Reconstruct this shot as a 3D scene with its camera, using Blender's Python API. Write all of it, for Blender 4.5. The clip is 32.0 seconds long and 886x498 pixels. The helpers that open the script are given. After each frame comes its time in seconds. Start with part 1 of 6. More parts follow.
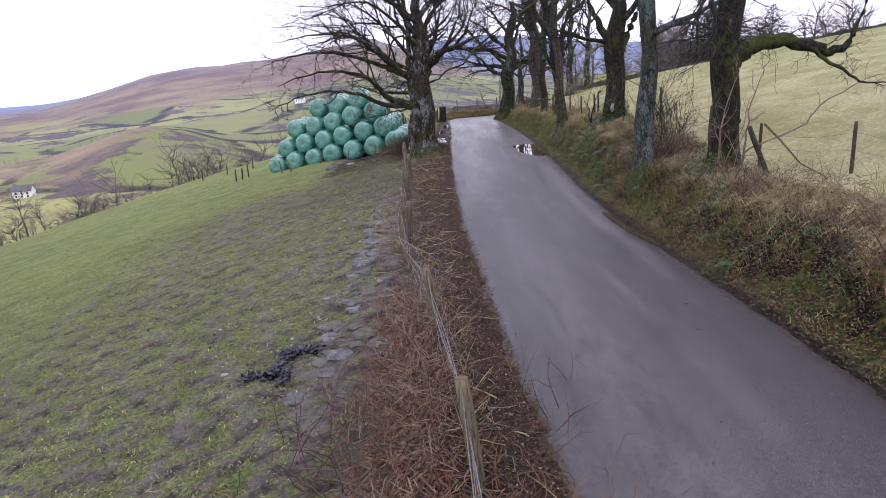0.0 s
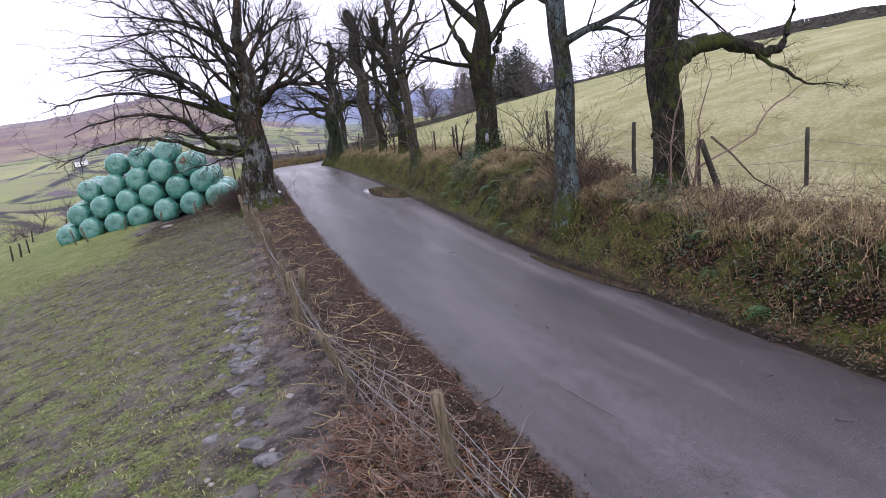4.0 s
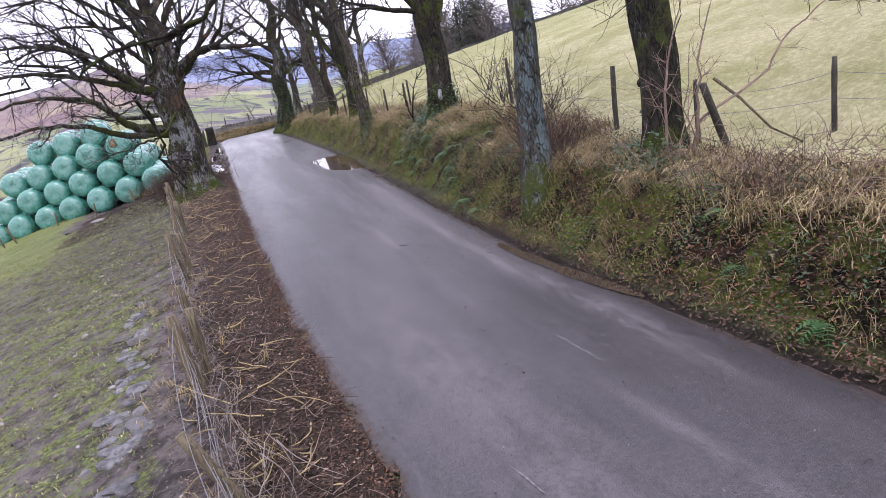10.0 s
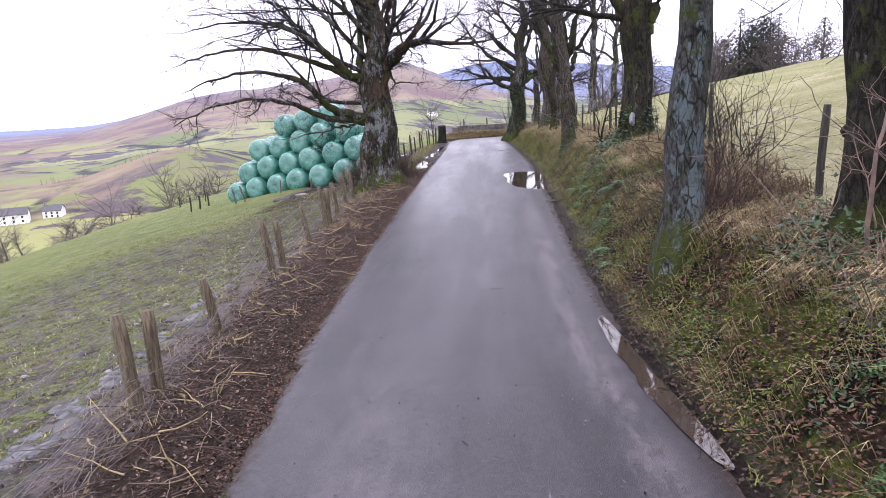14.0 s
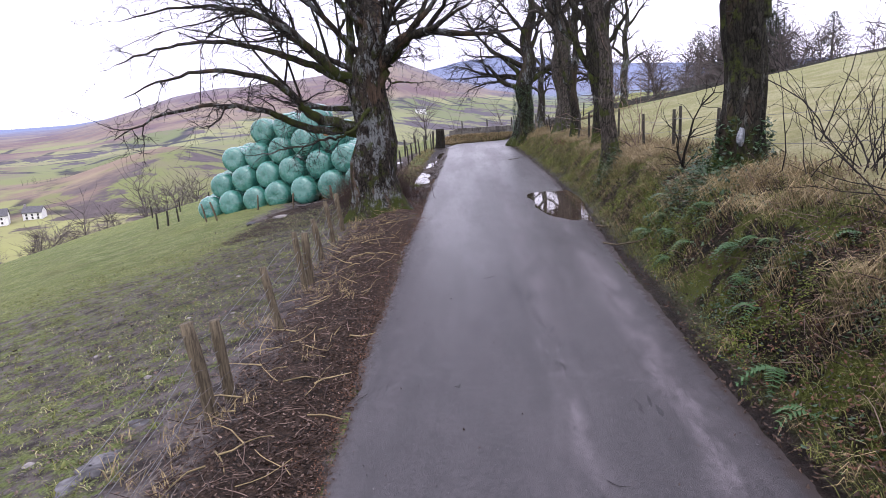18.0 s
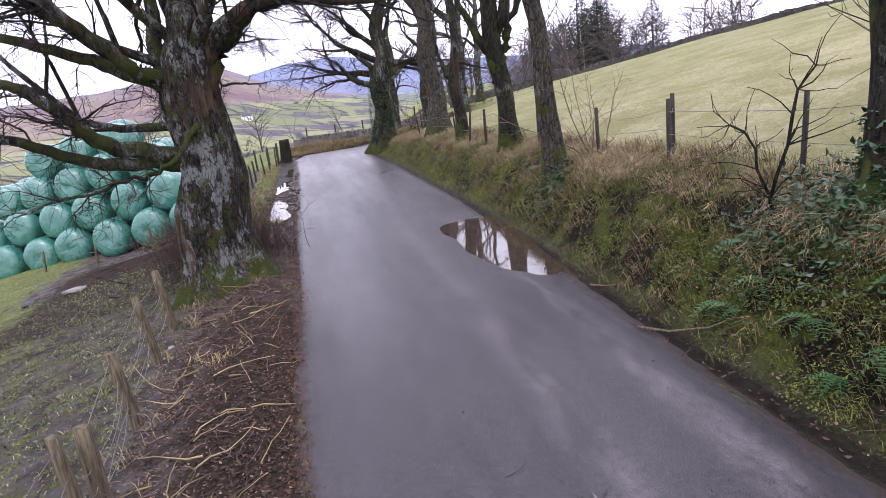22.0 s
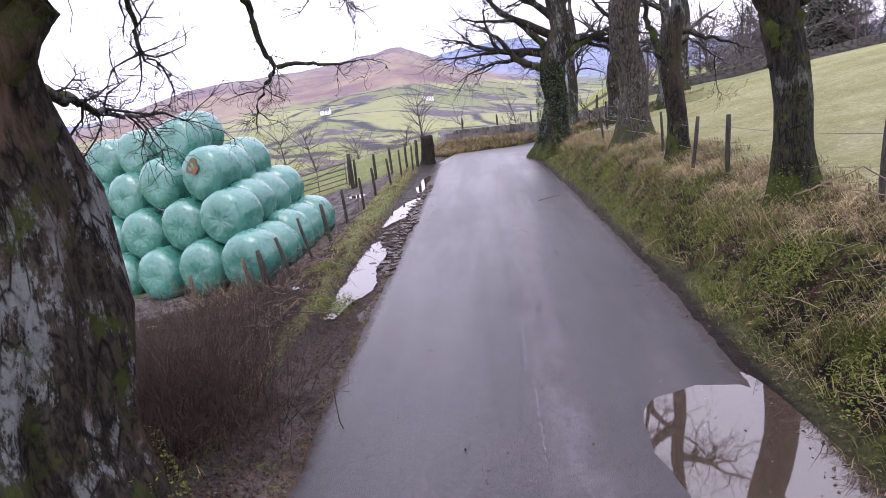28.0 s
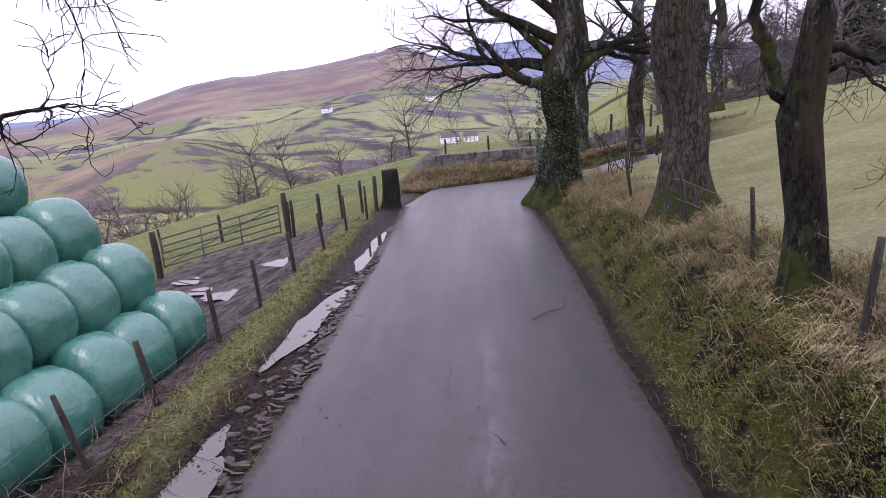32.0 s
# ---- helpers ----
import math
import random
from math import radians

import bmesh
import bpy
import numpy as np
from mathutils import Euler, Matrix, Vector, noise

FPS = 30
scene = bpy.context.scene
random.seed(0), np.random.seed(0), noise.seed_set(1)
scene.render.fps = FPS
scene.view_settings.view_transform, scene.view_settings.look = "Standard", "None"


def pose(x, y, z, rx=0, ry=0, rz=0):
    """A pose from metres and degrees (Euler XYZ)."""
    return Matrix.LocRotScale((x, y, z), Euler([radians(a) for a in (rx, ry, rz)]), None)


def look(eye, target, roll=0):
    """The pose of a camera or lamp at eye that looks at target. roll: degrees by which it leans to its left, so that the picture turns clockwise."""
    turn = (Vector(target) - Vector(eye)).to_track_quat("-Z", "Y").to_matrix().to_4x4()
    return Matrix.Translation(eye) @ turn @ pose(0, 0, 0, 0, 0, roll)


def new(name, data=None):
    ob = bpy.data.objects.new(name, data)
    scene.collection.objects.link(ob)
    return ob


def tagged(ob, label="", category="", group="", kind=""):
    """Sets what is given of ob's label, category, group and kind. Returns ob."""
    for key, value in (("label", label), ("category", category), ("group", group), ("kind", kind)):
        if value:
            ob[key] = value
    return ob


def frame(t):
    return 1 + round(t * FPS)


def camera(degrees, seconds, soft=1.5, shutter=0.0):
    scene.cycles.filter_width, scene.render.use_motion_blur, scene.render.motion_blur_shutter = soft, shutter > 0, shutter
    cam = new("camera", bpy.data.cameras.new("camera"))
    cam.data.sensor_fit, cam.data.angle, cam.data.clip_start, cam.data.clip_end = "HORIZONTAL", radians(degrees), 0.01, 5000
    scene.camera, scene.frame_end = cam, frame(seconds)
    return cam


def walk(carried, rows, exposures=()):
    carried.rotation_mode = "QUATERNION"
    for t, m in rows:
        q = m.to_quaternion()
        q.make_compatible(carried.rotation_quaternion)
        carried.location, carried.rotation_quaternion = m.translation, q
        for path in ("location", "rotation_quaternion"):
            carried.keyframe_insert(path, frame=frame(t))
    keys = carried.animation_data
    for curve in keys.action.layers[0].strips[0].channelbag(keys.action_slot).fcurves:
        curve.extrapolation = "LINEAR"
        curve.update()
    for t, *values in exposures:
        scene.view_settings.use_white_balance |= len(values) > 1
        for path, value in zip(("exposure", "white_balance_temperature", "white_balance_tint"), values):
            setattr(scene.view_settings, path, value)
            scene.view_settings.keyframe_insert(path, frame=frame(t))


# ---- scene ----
# ---- camera path: seconds, x, y, z, yaw, pitch, roll ----
cam = camera(67.9, 32.0, soft=0.5)
ROWS = [
    (0, 0.666, 0.012, 3.492, 1.52, -14.44, -2.94),
    (0.5, 0.544, 0.559, 3.387, 1.55, -13.86, -5.27),
    (1, 0.270, 1.235, 3.316, 1.57, -14.53, -5.89),
    (1.5, 0.019, 1.837, 3.264, 0.87, -13.29, -2.52),
    (2, -0.179, 2.383, 3.210, -0.65, -13.15, -3.11),
    (2.5, -0.356, 3.100, 3.039, -11.51, -12.13, -7.67),
    (3, -0.632, 3.521, 3.003, -16.68, -11.69, -6.25),
    (3.5, -0.738, 3.737, 2.998, -14.83, -11.42, -5.39),
    (5.5, -1.584, 4.978, 3.733, -16.82, -13.49, -5.94),
    (6, -1.771, 5.280, 3.769, -17.39, -15.13, -5.75),
    (6.5, -1.922, 5.519, 3.776, -17.29, -15.55, -5.73),
    (7, -2.198, 5.866, 3.684, -19.18, -14.70, -4.90),
    (7.5, -2.193, 5.893, 3.785, -19.36, -15.52, -5.80),
    (8, -2.109, 5.986, 3.786, -16.31, -16.14, -12.88),
    (8.5, -1.771, 6.117, 3.688, -16.33, -15.79, -11.87),
    (9, -1.198, 6.283, 3.545, -16.17, -16.35, -10.74),
    (9.5, -0.451, 6.389, 3.392, -16.13, -15.79, -11.86),
    (10, 0.432, 6.495, 3.185, -16.36, -16.03, -10.24),
    (10.5, 1.282, 6.621, 2.981, -17.10, -15.34, -6.61),
    (11, 1.991, 6.734, 2.849, -18.41, -14.77, -1.72),
    (11.5, 2.439, 6.938, 2.778, -18.14, -14.80, -3.24),
    (12, 2.688, 7.193, 2.747, -18.78, -14.03, -4.45),
    (12.5, 2.847, 7.400, 2.753, -14.11, -14.47, -4.77),
    (13, 2.920, 7.660, 2.781, -8.44, -13.76, -3.31),
    (13.5, 2.989, 8.000, 2.767, 0.90, -13.80, -2.59),
    (14, 2.986, 8.423, 2.747, 4.25, -12.37, -2.78),
    (14.5, 2.875, 8.934, 2.743, 4.08, -10.91, -3.02),
    (16.5, 2.348, 10.497, 2.924, 4.36, -14.96, -3.62),
    (17, 2.260, 11.250, 2.951, 3.37, -14.62, -3.10),
    (17.5, 2.178, 12.154, 3.010, 3.87, -14.90, -3.48),
    (18, 2.040, 13.182, 3.020, 3.28, -12.64, -2.96),
    (18.5, 1.907, 14.099, 3.083, 2.44, -13.46, -2.96),
    (19, 1.788, 14.943, 3.104, 1.79, -14.17, -2.93),
    (19.5, 1.725, 15.828, 3.168, 2.64, -13.71, -2.32),
    (20, 1.619, 16.642, 3.157, 4.68, -14.04, -2.00),
    (20.5, 1.458, 17.556, 3.084, 0.11, -11.40, -4.05),
    (21, 1.242, 18.288, 3.134, -1.02, -13.21, -5.31),
    (21.5, 1.081, 18.922, 3.120, -2.43, -13.46, -6.23),
    (22, 0.952, 19.447, 3.110, -10.50, -13.70, -6.13),
    (22.5, 0.856, 19.884, 3.120, -9.74, -16.83, -7.08),
    (23, 0.887, 20.434, 3.106, -7.85, -17.11, -5.93),
    (23.5, 0.962, 21.118, 3.092, -7.83, -14.84, -5.71),
    (24, 1.069, 21.872, 3.136, -8.58, -15.10, -6.89),
    (24.5, 1.228, 22.699, 3.226, -9.95, -14.59, -3.93),
    (26.5, 1.887, 25.481, 3.240, -8.28, -15.93, -7.06),
    (27, 1.972, 26.274, 3.243, -7.50, -15.45, -6.39),
    (27.5, 2.158, 27.114, 3.240, 1.34, -16.37, -5.76),
    (28, 2.299, 28.070, 3.222, 4.54, -13.73, -5.24),
    (28.5, 2.433, 29.097, 3.182, 5.11, -13.97, -4.48),
    (29, 2.543, 30.098, 3.166, 4.26, -12.59, -4.97),
    (29.5, 2.693, 31.020, 3.419, 4.77, -13.91, -3.71),
    (30, 2.745, 31.929, 3.672, 5.65, -15.11, -3.68),
    (30.5, 2.744, 32.840, 3.726, 5.37, -14.67, -5.52),
    (31, 2.751, 33.763, 3.697, 4.75, -12.92, -5.48),
    (31.5, 2.861, 34.607, 3.755, 4.50, -14.13, -2.47),
    (32, 3.036, 35.522, 3.765, 4.55, -13.73, -3.87),
]
walk(cam, [(t, pose(x, y, z, 90 + pitch, 0, yaw) @ pose(0, 0, 0, 0, 0, roll)) for t, x, y, z, yaw, pitch, roll in ROWS],
     exposures=[(0, -0.24, 6500, 12), (3, -0.28, 6500, 12), (6, 0.16, 6500, 14), (9, 0.23, 6500, 14), (13, 0.33, 6500, 14), (16.5, -0.02, 6500, 14), (20, 0.02, 6500, 15), (23, 0.24, 6500, 16),
                (24.5, 0.36, 6500, 16), (26.5, 0.32, 6500, 17), (28, 0.24, 6500, 17), (29, -0.02, 6500, 19), (30, -0.18, 6500, 21), (32, -0.28, 6500, 22)])

# ---- light: a bright overcast winter sky ----
world = bpy.data.worlds.new("overcast_sky")
scene.world = world
world.use_nodes = True
wn, wl = world.node_tree.nodes, world.node_tree.links
sky = wn.new("ShaderNodeTexSky")
sky.sky_type, sky.sun_disc = "NISHITA", False
sky.sun_elevation, sky.sun_rotation = radians(32), radians(200)
sky.air_density, sky.dust_density, sky.ozone_density = 1.0, 4.0, 1.0
grey = wn.new("ShaderNodeHueSaturation")
grey.inputs["Saturation"].default_value = 0.16
cloud = wn.new("ShaderNodeMix")
cloud.data_type = "RGBA"
cloud.inputs["Factor"].default_value = 0.8
cloud.inputs["B"].default_value = (17.6, 17.4, 21.6, 1)
wl.new(sky.outputs[0], grey.inputs["Color"])
wl.new(grey.outputs[0], cloud.inputs["A"])
# an overcast sky is about three times as bright overhead as at the horizon
way = wn.new("ShaderNodeTexCoord")
sep = wn.new("ShaderNodeSeparateXYZ")
lift = wn.new("ShaderNodeMapRange")
lift.inputs["From Min"].default_value, lift.inputs["From Max"].default_value = 0.0, 1.0
lift.inputs["To Min"].default_value, lift.inputs["To Max"].default_value = 0.85, 1.3
grade = wn.new("ShaderNodeVectorMath")
grade.operation = "SCALE"
wl.new(way.outputs["Generated"], sep.inputs[0])
wl.new(sep.outputs[2], lift.inputs["Value"])
wl.new(cloud.outputs["Result"], grade.inputs[0])
wl.new(lift.outputs[0], grade.inputs["Scale"])
wl.new(grade.outputs[0], wn["Background"].inputs["Color"])
wn["Background"].inputs["Strength"].default_value = 0.13
sun = new("sun", bpy.data.lights.new("sun", "SUN"))
sun.data.energy, sun.data.angle, sun.data.color = 1.4, radians(25), (1.0, 0.97, 0.93)
sun.matrix_world = look((0, 0, 60), (10, 24, 0))
scene.view_settings.exposure = 0.0

# ---- materials ----
RNG = np.random.default_rng(7)


class Mat:
    """A small builder of node materials."""

    def __init__(self, name, rough=0.8, metal=0.0, spec=0.4):
        self.m = bpy.data.materials.new(name)
        self.m.use_nodes = True
        self.n, self.l = self.m.node_tree.nodes, self.m.node_tree.links
        self.b = self.n["Principled BSDF"]
        self.set("Roughness", rough), self.set("Metallic", metal), self.set("Specular IOR Level", spec)
        self.geo = self.n.new("ShaderNodeNewGeometry")
        self.pos = self.geo.outputs["Position"]

    def put(self, sock, v):
        if isinstance(v, (int, float)):
            sock.default_value = v
        elif isinstance(v, tuple):
            sock.default_value = (*v, 1)[:4] if sock.type == "RGBA" else v
        else:
            self.l.new(v, sock)

    def set(self, key, v):
        self.put(self.b.inputs[key], v)
        return self

    def noise(self, scale, detail=4, rough=0.6, vec=None, stretch=None, kind="Fac"):
        n = self.n.new("ShaderNodeTexNoise")
        n.inputs["Scale"].default_value, n.inputs["Detail"].default_value, n.inputs["Roughness"].default_value = scale, detail, rough
        self.l.new(self.scaled(vec, stretch), n.inputs["Vector"])
        return n.outputs[kind]

    def scaled(self, vec=None, stretch=None):
        vec = vec or self.pos
        if not stretch:
            return vec
        mp = self.n.new("ShaderNodeMapping")
        mp.inputs["Scale"].default_value = stretch
        self.l.new(vec, mp.inputs["Vector"])
        return mp.outputs[0]

    def voronoi(self, scale, feature="F1", out="Distance", vec=None, stretch=None, rand=1.0):
        n = self.n.new("ShaderNodeTexVoronoi")
        n.feature = feature
        n.inputs["Scale"].default_value, n.inputs["Randomness"].default_value = scale, rand
        self.l.new(self.scaled(vec, stretch), n.inputs["Vector"])
        return n.outputs[out]

    def ramp(self, v, lo, hi, a=0.0, b=1.0):
        n = self.n.new("ShaderNodeMapRange")
        n.interpolation_type = "SMOOTHSTEP"
        for k, w in zip(("From Min", "From Max", "To Min", "To Max"), (lo, hi, a, b)):
            n.inputs[k].default_value = w
        self.l.new(v, n.inputs["Value"])
        return n.outputs[0]

    def mix(self, f, a, b, mode="MIX"):
        n = self.n.new("ShaderNodeMix")
        n.data_type, n.blend_type = "RGBA", mode
        self.put(n.inputs["Factor"], f), self.put(n.inputs["A"], a), self.put(n.inputs["B"], b)
        return n.outputs["Result"]

    def math(self, op, a, b=0.0):
        n = self.n.new("ShaderNodeMath")
        n.operation = op
        self.put(n.inputs[0], a), self.put(n.inputs[1], b)
        return n.outputs[0]

    def attr(self, name):
        n = self.n.new("ShaderNodeAttribute")
        n.attribute_name = name
        return n.outputs["Fac"]

    def rnd(self, island=False):
        if island:
            return self.geo.outputs["Random Per Island"]
        return self.n.new("ShaderNodeObjectInfo").outputs["Random"]

    def bump(self, h, dist=0.02, strength=0.6):
        n = self.n.new("ShaderNodeBump")
        n.inputs["Distance"].default_value, n.inputs["Strength"].default_value = dist, strength
        self.l.new(h, n.inputs["Height"])
        self.l.new(n.outputs[0], self.b.inputs["Normal"])
        return self


def asphalt():
    m = Mat("wet_asphalt", 0.5)
    big, mid, fine = m.noise(0.35, 3), m.noise(2.2, 7, 0.75), m.noise(30, 5, 0.8)
    streak = m.noise(1.3, 6, 0.7, stretch=(2.6, 0.14, 1))
    base = m.mix(m.ramp(streak, 0.32, 0.7), (0.0075, 0.0066, 0.0080), (0.0190, 0.0165, 0.0190))
    base = m.mix(m.ramp(big, 0.4, 0.65, 0, 0.4), base, (0.0176, 0.0150, 0.0172))
    base = m.mix(m.ramp(mid, 0.47, 0.66, 0, 0.4), base, (0.0300, 0.0252, 0.0285))
    crumb = m.math("MULTIPLY", m.ramp(m.noise(2.4, 7, 0.8, stretch=(1.4, 0.45, 1)), 0.4, 0.58, 0.1, 0.9), m.ramp(m.noise(14, 5, 0.8), 0.38, 0.58, 0.35, 1))
    worn = m.math("MULTIPLY", m.attr("worn"), crumb)
    base = m.mix(worn, base, (0.1350, 0.1180, 0.1300))
    base = m.mix(m.ramp(fine, 0.42, 0.66, 0, 0.8), base, (0.0480, 0.0410, 0.0450))
    base = m.mix(m.ramp(fine, 0.36, 0.48, 0.6, 0), base, (0.0036, 0.0032, 0.0038))
    dark = m.ramp(m.noise(0.8, 6, 0.7, stretch=(1.6, 0.25, 1)), 0.5, 0.62, 0, 0.5)
    base = m.mix(dark, base, (0.0052, 0.0046, 0.0056))
    mud = m.math("ADD", m.attr("mud"), m.math("MULTIPLY", m.math("SUBTRACT", m.noise(5.5, 6, 0.75), 0.5), 1.1))
    base = m.mix(m.ramp(mud, 0.3, 0.62), base, m.mix(mid, (0.0130, 0.0080, 0.0066), (0.0320, 0.0205, 0.0170)))
    m.set("Base Color", base)
    wet = m.ramp(m.noise(0.55, 4, 0.55, stretch=(1.8, 0.2, 1)), 0.35, 0.68)
    rough = m.math("ADD", m.ramp(wet, 0, 1, 0.38, 0.29), m.math("MULTIPLY", m.ramp(mud, 0.3, 0.62), 0.25))
    m.set("Roughness", m.math("ADD", rough, m.math("MULTIPLY", worn, 0.15))).set("Specular IOR Level", 0.5)
    return m.bump(m.math("ADD", m.voronoi(140), m.math("MULTIPLY", mid, 1.5)), 0.005, 0.5).m


def ground_mat():
    m = Mat("grass_and_soil", 0.9, spec=0.12)
    a, b, c = m.noise(0.12, 4), m.noise(1.3, 5), m.noise(16, 5, 0.7)
    lush = m.mix(m.ramp(b, 0.35, 0.65), (0.140, 0.190, 0.055), (0.255, 0.300, 0.118))
    lush = m.mix(m.ramp(a, 0.4, 0.65, 0, 0.6), lush, (0.275, 0.318, 0.105))
    lush = m.mix(m.ramp(m.noise(0.5, 5, 0.7), 0.5, 0.7, 0, 0.45), lush, (0.141, 0.126, 0.0629))
    lush = m.mix(m.ramp(c, 0.38, 0.62), m.mix(0.75, lush, (0.030, 0.033, 0.012)), lush)
    lush = m.mix(m.ramp(m.noise(34, 4, 0.7), 0.52, 0.66, 0, 0.6), lush, (0.20, 0.18, 0.10))
    pale = m.mix(m.ramp(m.noise(0.6, 5, 0.65, stretch=(0.5, 1, 3)), 0.35, 0.65), (0.340, 0.335, 0.160), (0.530, 0.495, 0.300))
    pale = m.mix(m.ramp(m.noise(9, 5, 0.7), 0.4, 0.7), m.mix(0.4, pale, (0.132, 0.132, 0.044)), pale)
    col = m.mix(m.attr("pale"), lush, pale)
    # dark bank earth, blackened further to paint in shade between the blades
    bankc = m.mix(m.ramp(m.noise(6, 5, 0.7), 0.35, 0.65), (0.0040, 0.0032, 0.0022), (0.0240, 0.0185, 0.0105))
    bankc = m.mix(m.ramp(m.noise(1.4, 6, 0.7), 0.46, 0.56, 0, 0.9), bankc, m.mix(m.noise(22, 4), (0.018, 0.026, 0.005), (0.125, 0.145, 0.026)))
    bankc = m.mix(m.ramp(m.noise(1.9, 6, 0.75, stretch=(1, 0.8, 1.3)), 0.54, 0.62, 0, 0.8), bankc, m.mix(m.voronoi(30, out="Color"), (0.016, 0.0095, 0.0065), (0.080, 0.044, 0.028)))
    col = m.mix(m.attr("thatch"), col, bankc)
    stones = m.ramp(m.voronoi(11), 0.08, 0.22, 1, 0)
    mud = m.mix(m.ramp(m.noise(2.5, 5, 0.7), 0.35, 0.65), (0.040, 0.034, 0.032), (0.160, 0.140, 0.136))
    mud = m.mix(m.math("MULTIPLY", stones, m.ramp(m.noise(3, 2), 0.42, 0.58)), mud, (0.187, 0.171, 0.176))
    mask = m.math("ADD", m.attr("soil"), m.math("MULTIPLY", m.math("SUBTRACT", m.noise(2.6, 7, 0.8), 0.5), 2.6))
    col = m.mix(m.ramp(mask, 0.34, 0.66), col, mud)
    wet = m.mix(m.ramp(m.noise(7, 5, 0.7), 0.35, 0.7), (0.011, 0.00825, 0.00715), (0.0385, 0.0286, 0.0248))
    col = m.mix(m.attr("wet"), col, wet)
    cell = m.voronoi(34, out="Color")
    litter = m.mix(cell, (0.0120, 0.0085, 0.0064), (0.0680, 0.0440, 0.0310))
    litter = m.mix(m.ramp(m.noise(3, 5, 0.7), 0.45, 0.7), litter, (0.0180, 0.0140, 0.0110))
    lm = m.math("ADD", m.attr("litter"), m.math("MULTIPLY", m.math("SUBTRACT", m.noise(4, 5, 0.7), 0.5), 1.0))
    col = m.mix(m.ramp(lm, 0.35, 0.7), col, litter)
    m.set("Base Color", col)
    m.set("Roughness", m.ramp(m.attr("wet"), 0.0, 1, 0.9, 0.5))
    h = m.math("ADD", m.math("MULTIPLY", b, 2.0), m.math("MULTIPLY", c, 1.4))
    return m.bump(m.math("ADD", h, m.math("MULTIPLY", m.noise(40, 4, 0.7), 0.7)), 0.09, 1.0).m


def hills_mat():
    m = Mat("far_fells", 1.0, spec=0.0)
    cells = m.n.new("ShaderNodeTexVoronoi")
    cells.inputs["Scale"].default_value = 0.0068
    wob = m.n.new("ShaderNodeVectorMath")
    wob.operation = "ADD"
    m.l.new(m.pos, wob.inputs[0])
    nz = m.n.new("ShaderNodeTexNoise")
    nz.inputs["Scale"].default_value = 0.006
    m.l.new(m.pos, nz.inputs["Vector"])
    sc = m.n.new("ShaderNodeVectorMath")
    sc.operation = "SCALE"
    sc.inputs["Scale"].default_value = 70
    m.l.new(nz.outputs["Color"], sc.inputs[0]), m.l.new(sc.outputs[0], wob.inputs[1])
    m.l.new(wob.outputs[0], cells.inputs["Vector"])
    sep = m.n.new("ShaderNodeSeparateColor")
    m.l.new(cells.outputs["Color"], sep.inputs[0])
    field = m.mix(sep.outputs[0], (0.130, 0.150, 0.058), (0.235, 0.240, 0.105))
    field = m.mix(m.ramp(m.noise(0.02, 5), 0.45, 0.7, 0, 0.7), field, (0.158, 0.137, 0.0936))
    edge = m.n.new("ShaderNodeTexVoronoi")
    edge.feature = "DISTANCE_TO_EDGE"
    edge.inputs["Scale"].default_value = 0.0068
    m.l.new(wob.outputs[0], edge.inputs["Vector"])
    hedge = m.math("MULTIPLY", m.ramp(edge.outputs[0], 0.015, 0.06, 1, 0), m.ramp(m.noise(0.03, 4), 0.36, 0.5))
    field = m.mix(hedge, field, (0.050, 0.047, 0.040))
    wood = m.ramp(m.noise(0.008, 7, 0.7), 0.54, 0.58)
    field = m.mix(wood, field, m.mix(m.noise(0.09, 4), (0.050, 0.044, 0.043), (0.135, 0.110, 0.105)))
    moor = m.mix(m.ramp(m.noise(0.006, 6, 0.65), 0.35, 0.65), (0.140, 0.092, 0.084), (0.225, 0.180, 0.118))
    moor = m.mix(m.ramp(m.noise(0.02, 5), 0.5, 0.75), moor, (0.122, 0.101, 0.101))
    mo = m.math("ADD", m.attr("moor"), m.math("MULTIPLY", m.math("SUBTRACT", m.noise(0.007, 5, 0.7), 0.5), 1.3))
    col = m.mix(m.ramp(mo, 0.38, 0.62), field, moor)
    # aerial haze painted into the base colour as a blue tint
    col = m.mix(m.attr("painted_haze"), col, (0.165, 0.215, 0.345))
    m.set("Base Color", col)
    return m.bump(m.noise(0.03, 5), 3.0, 0.6).m


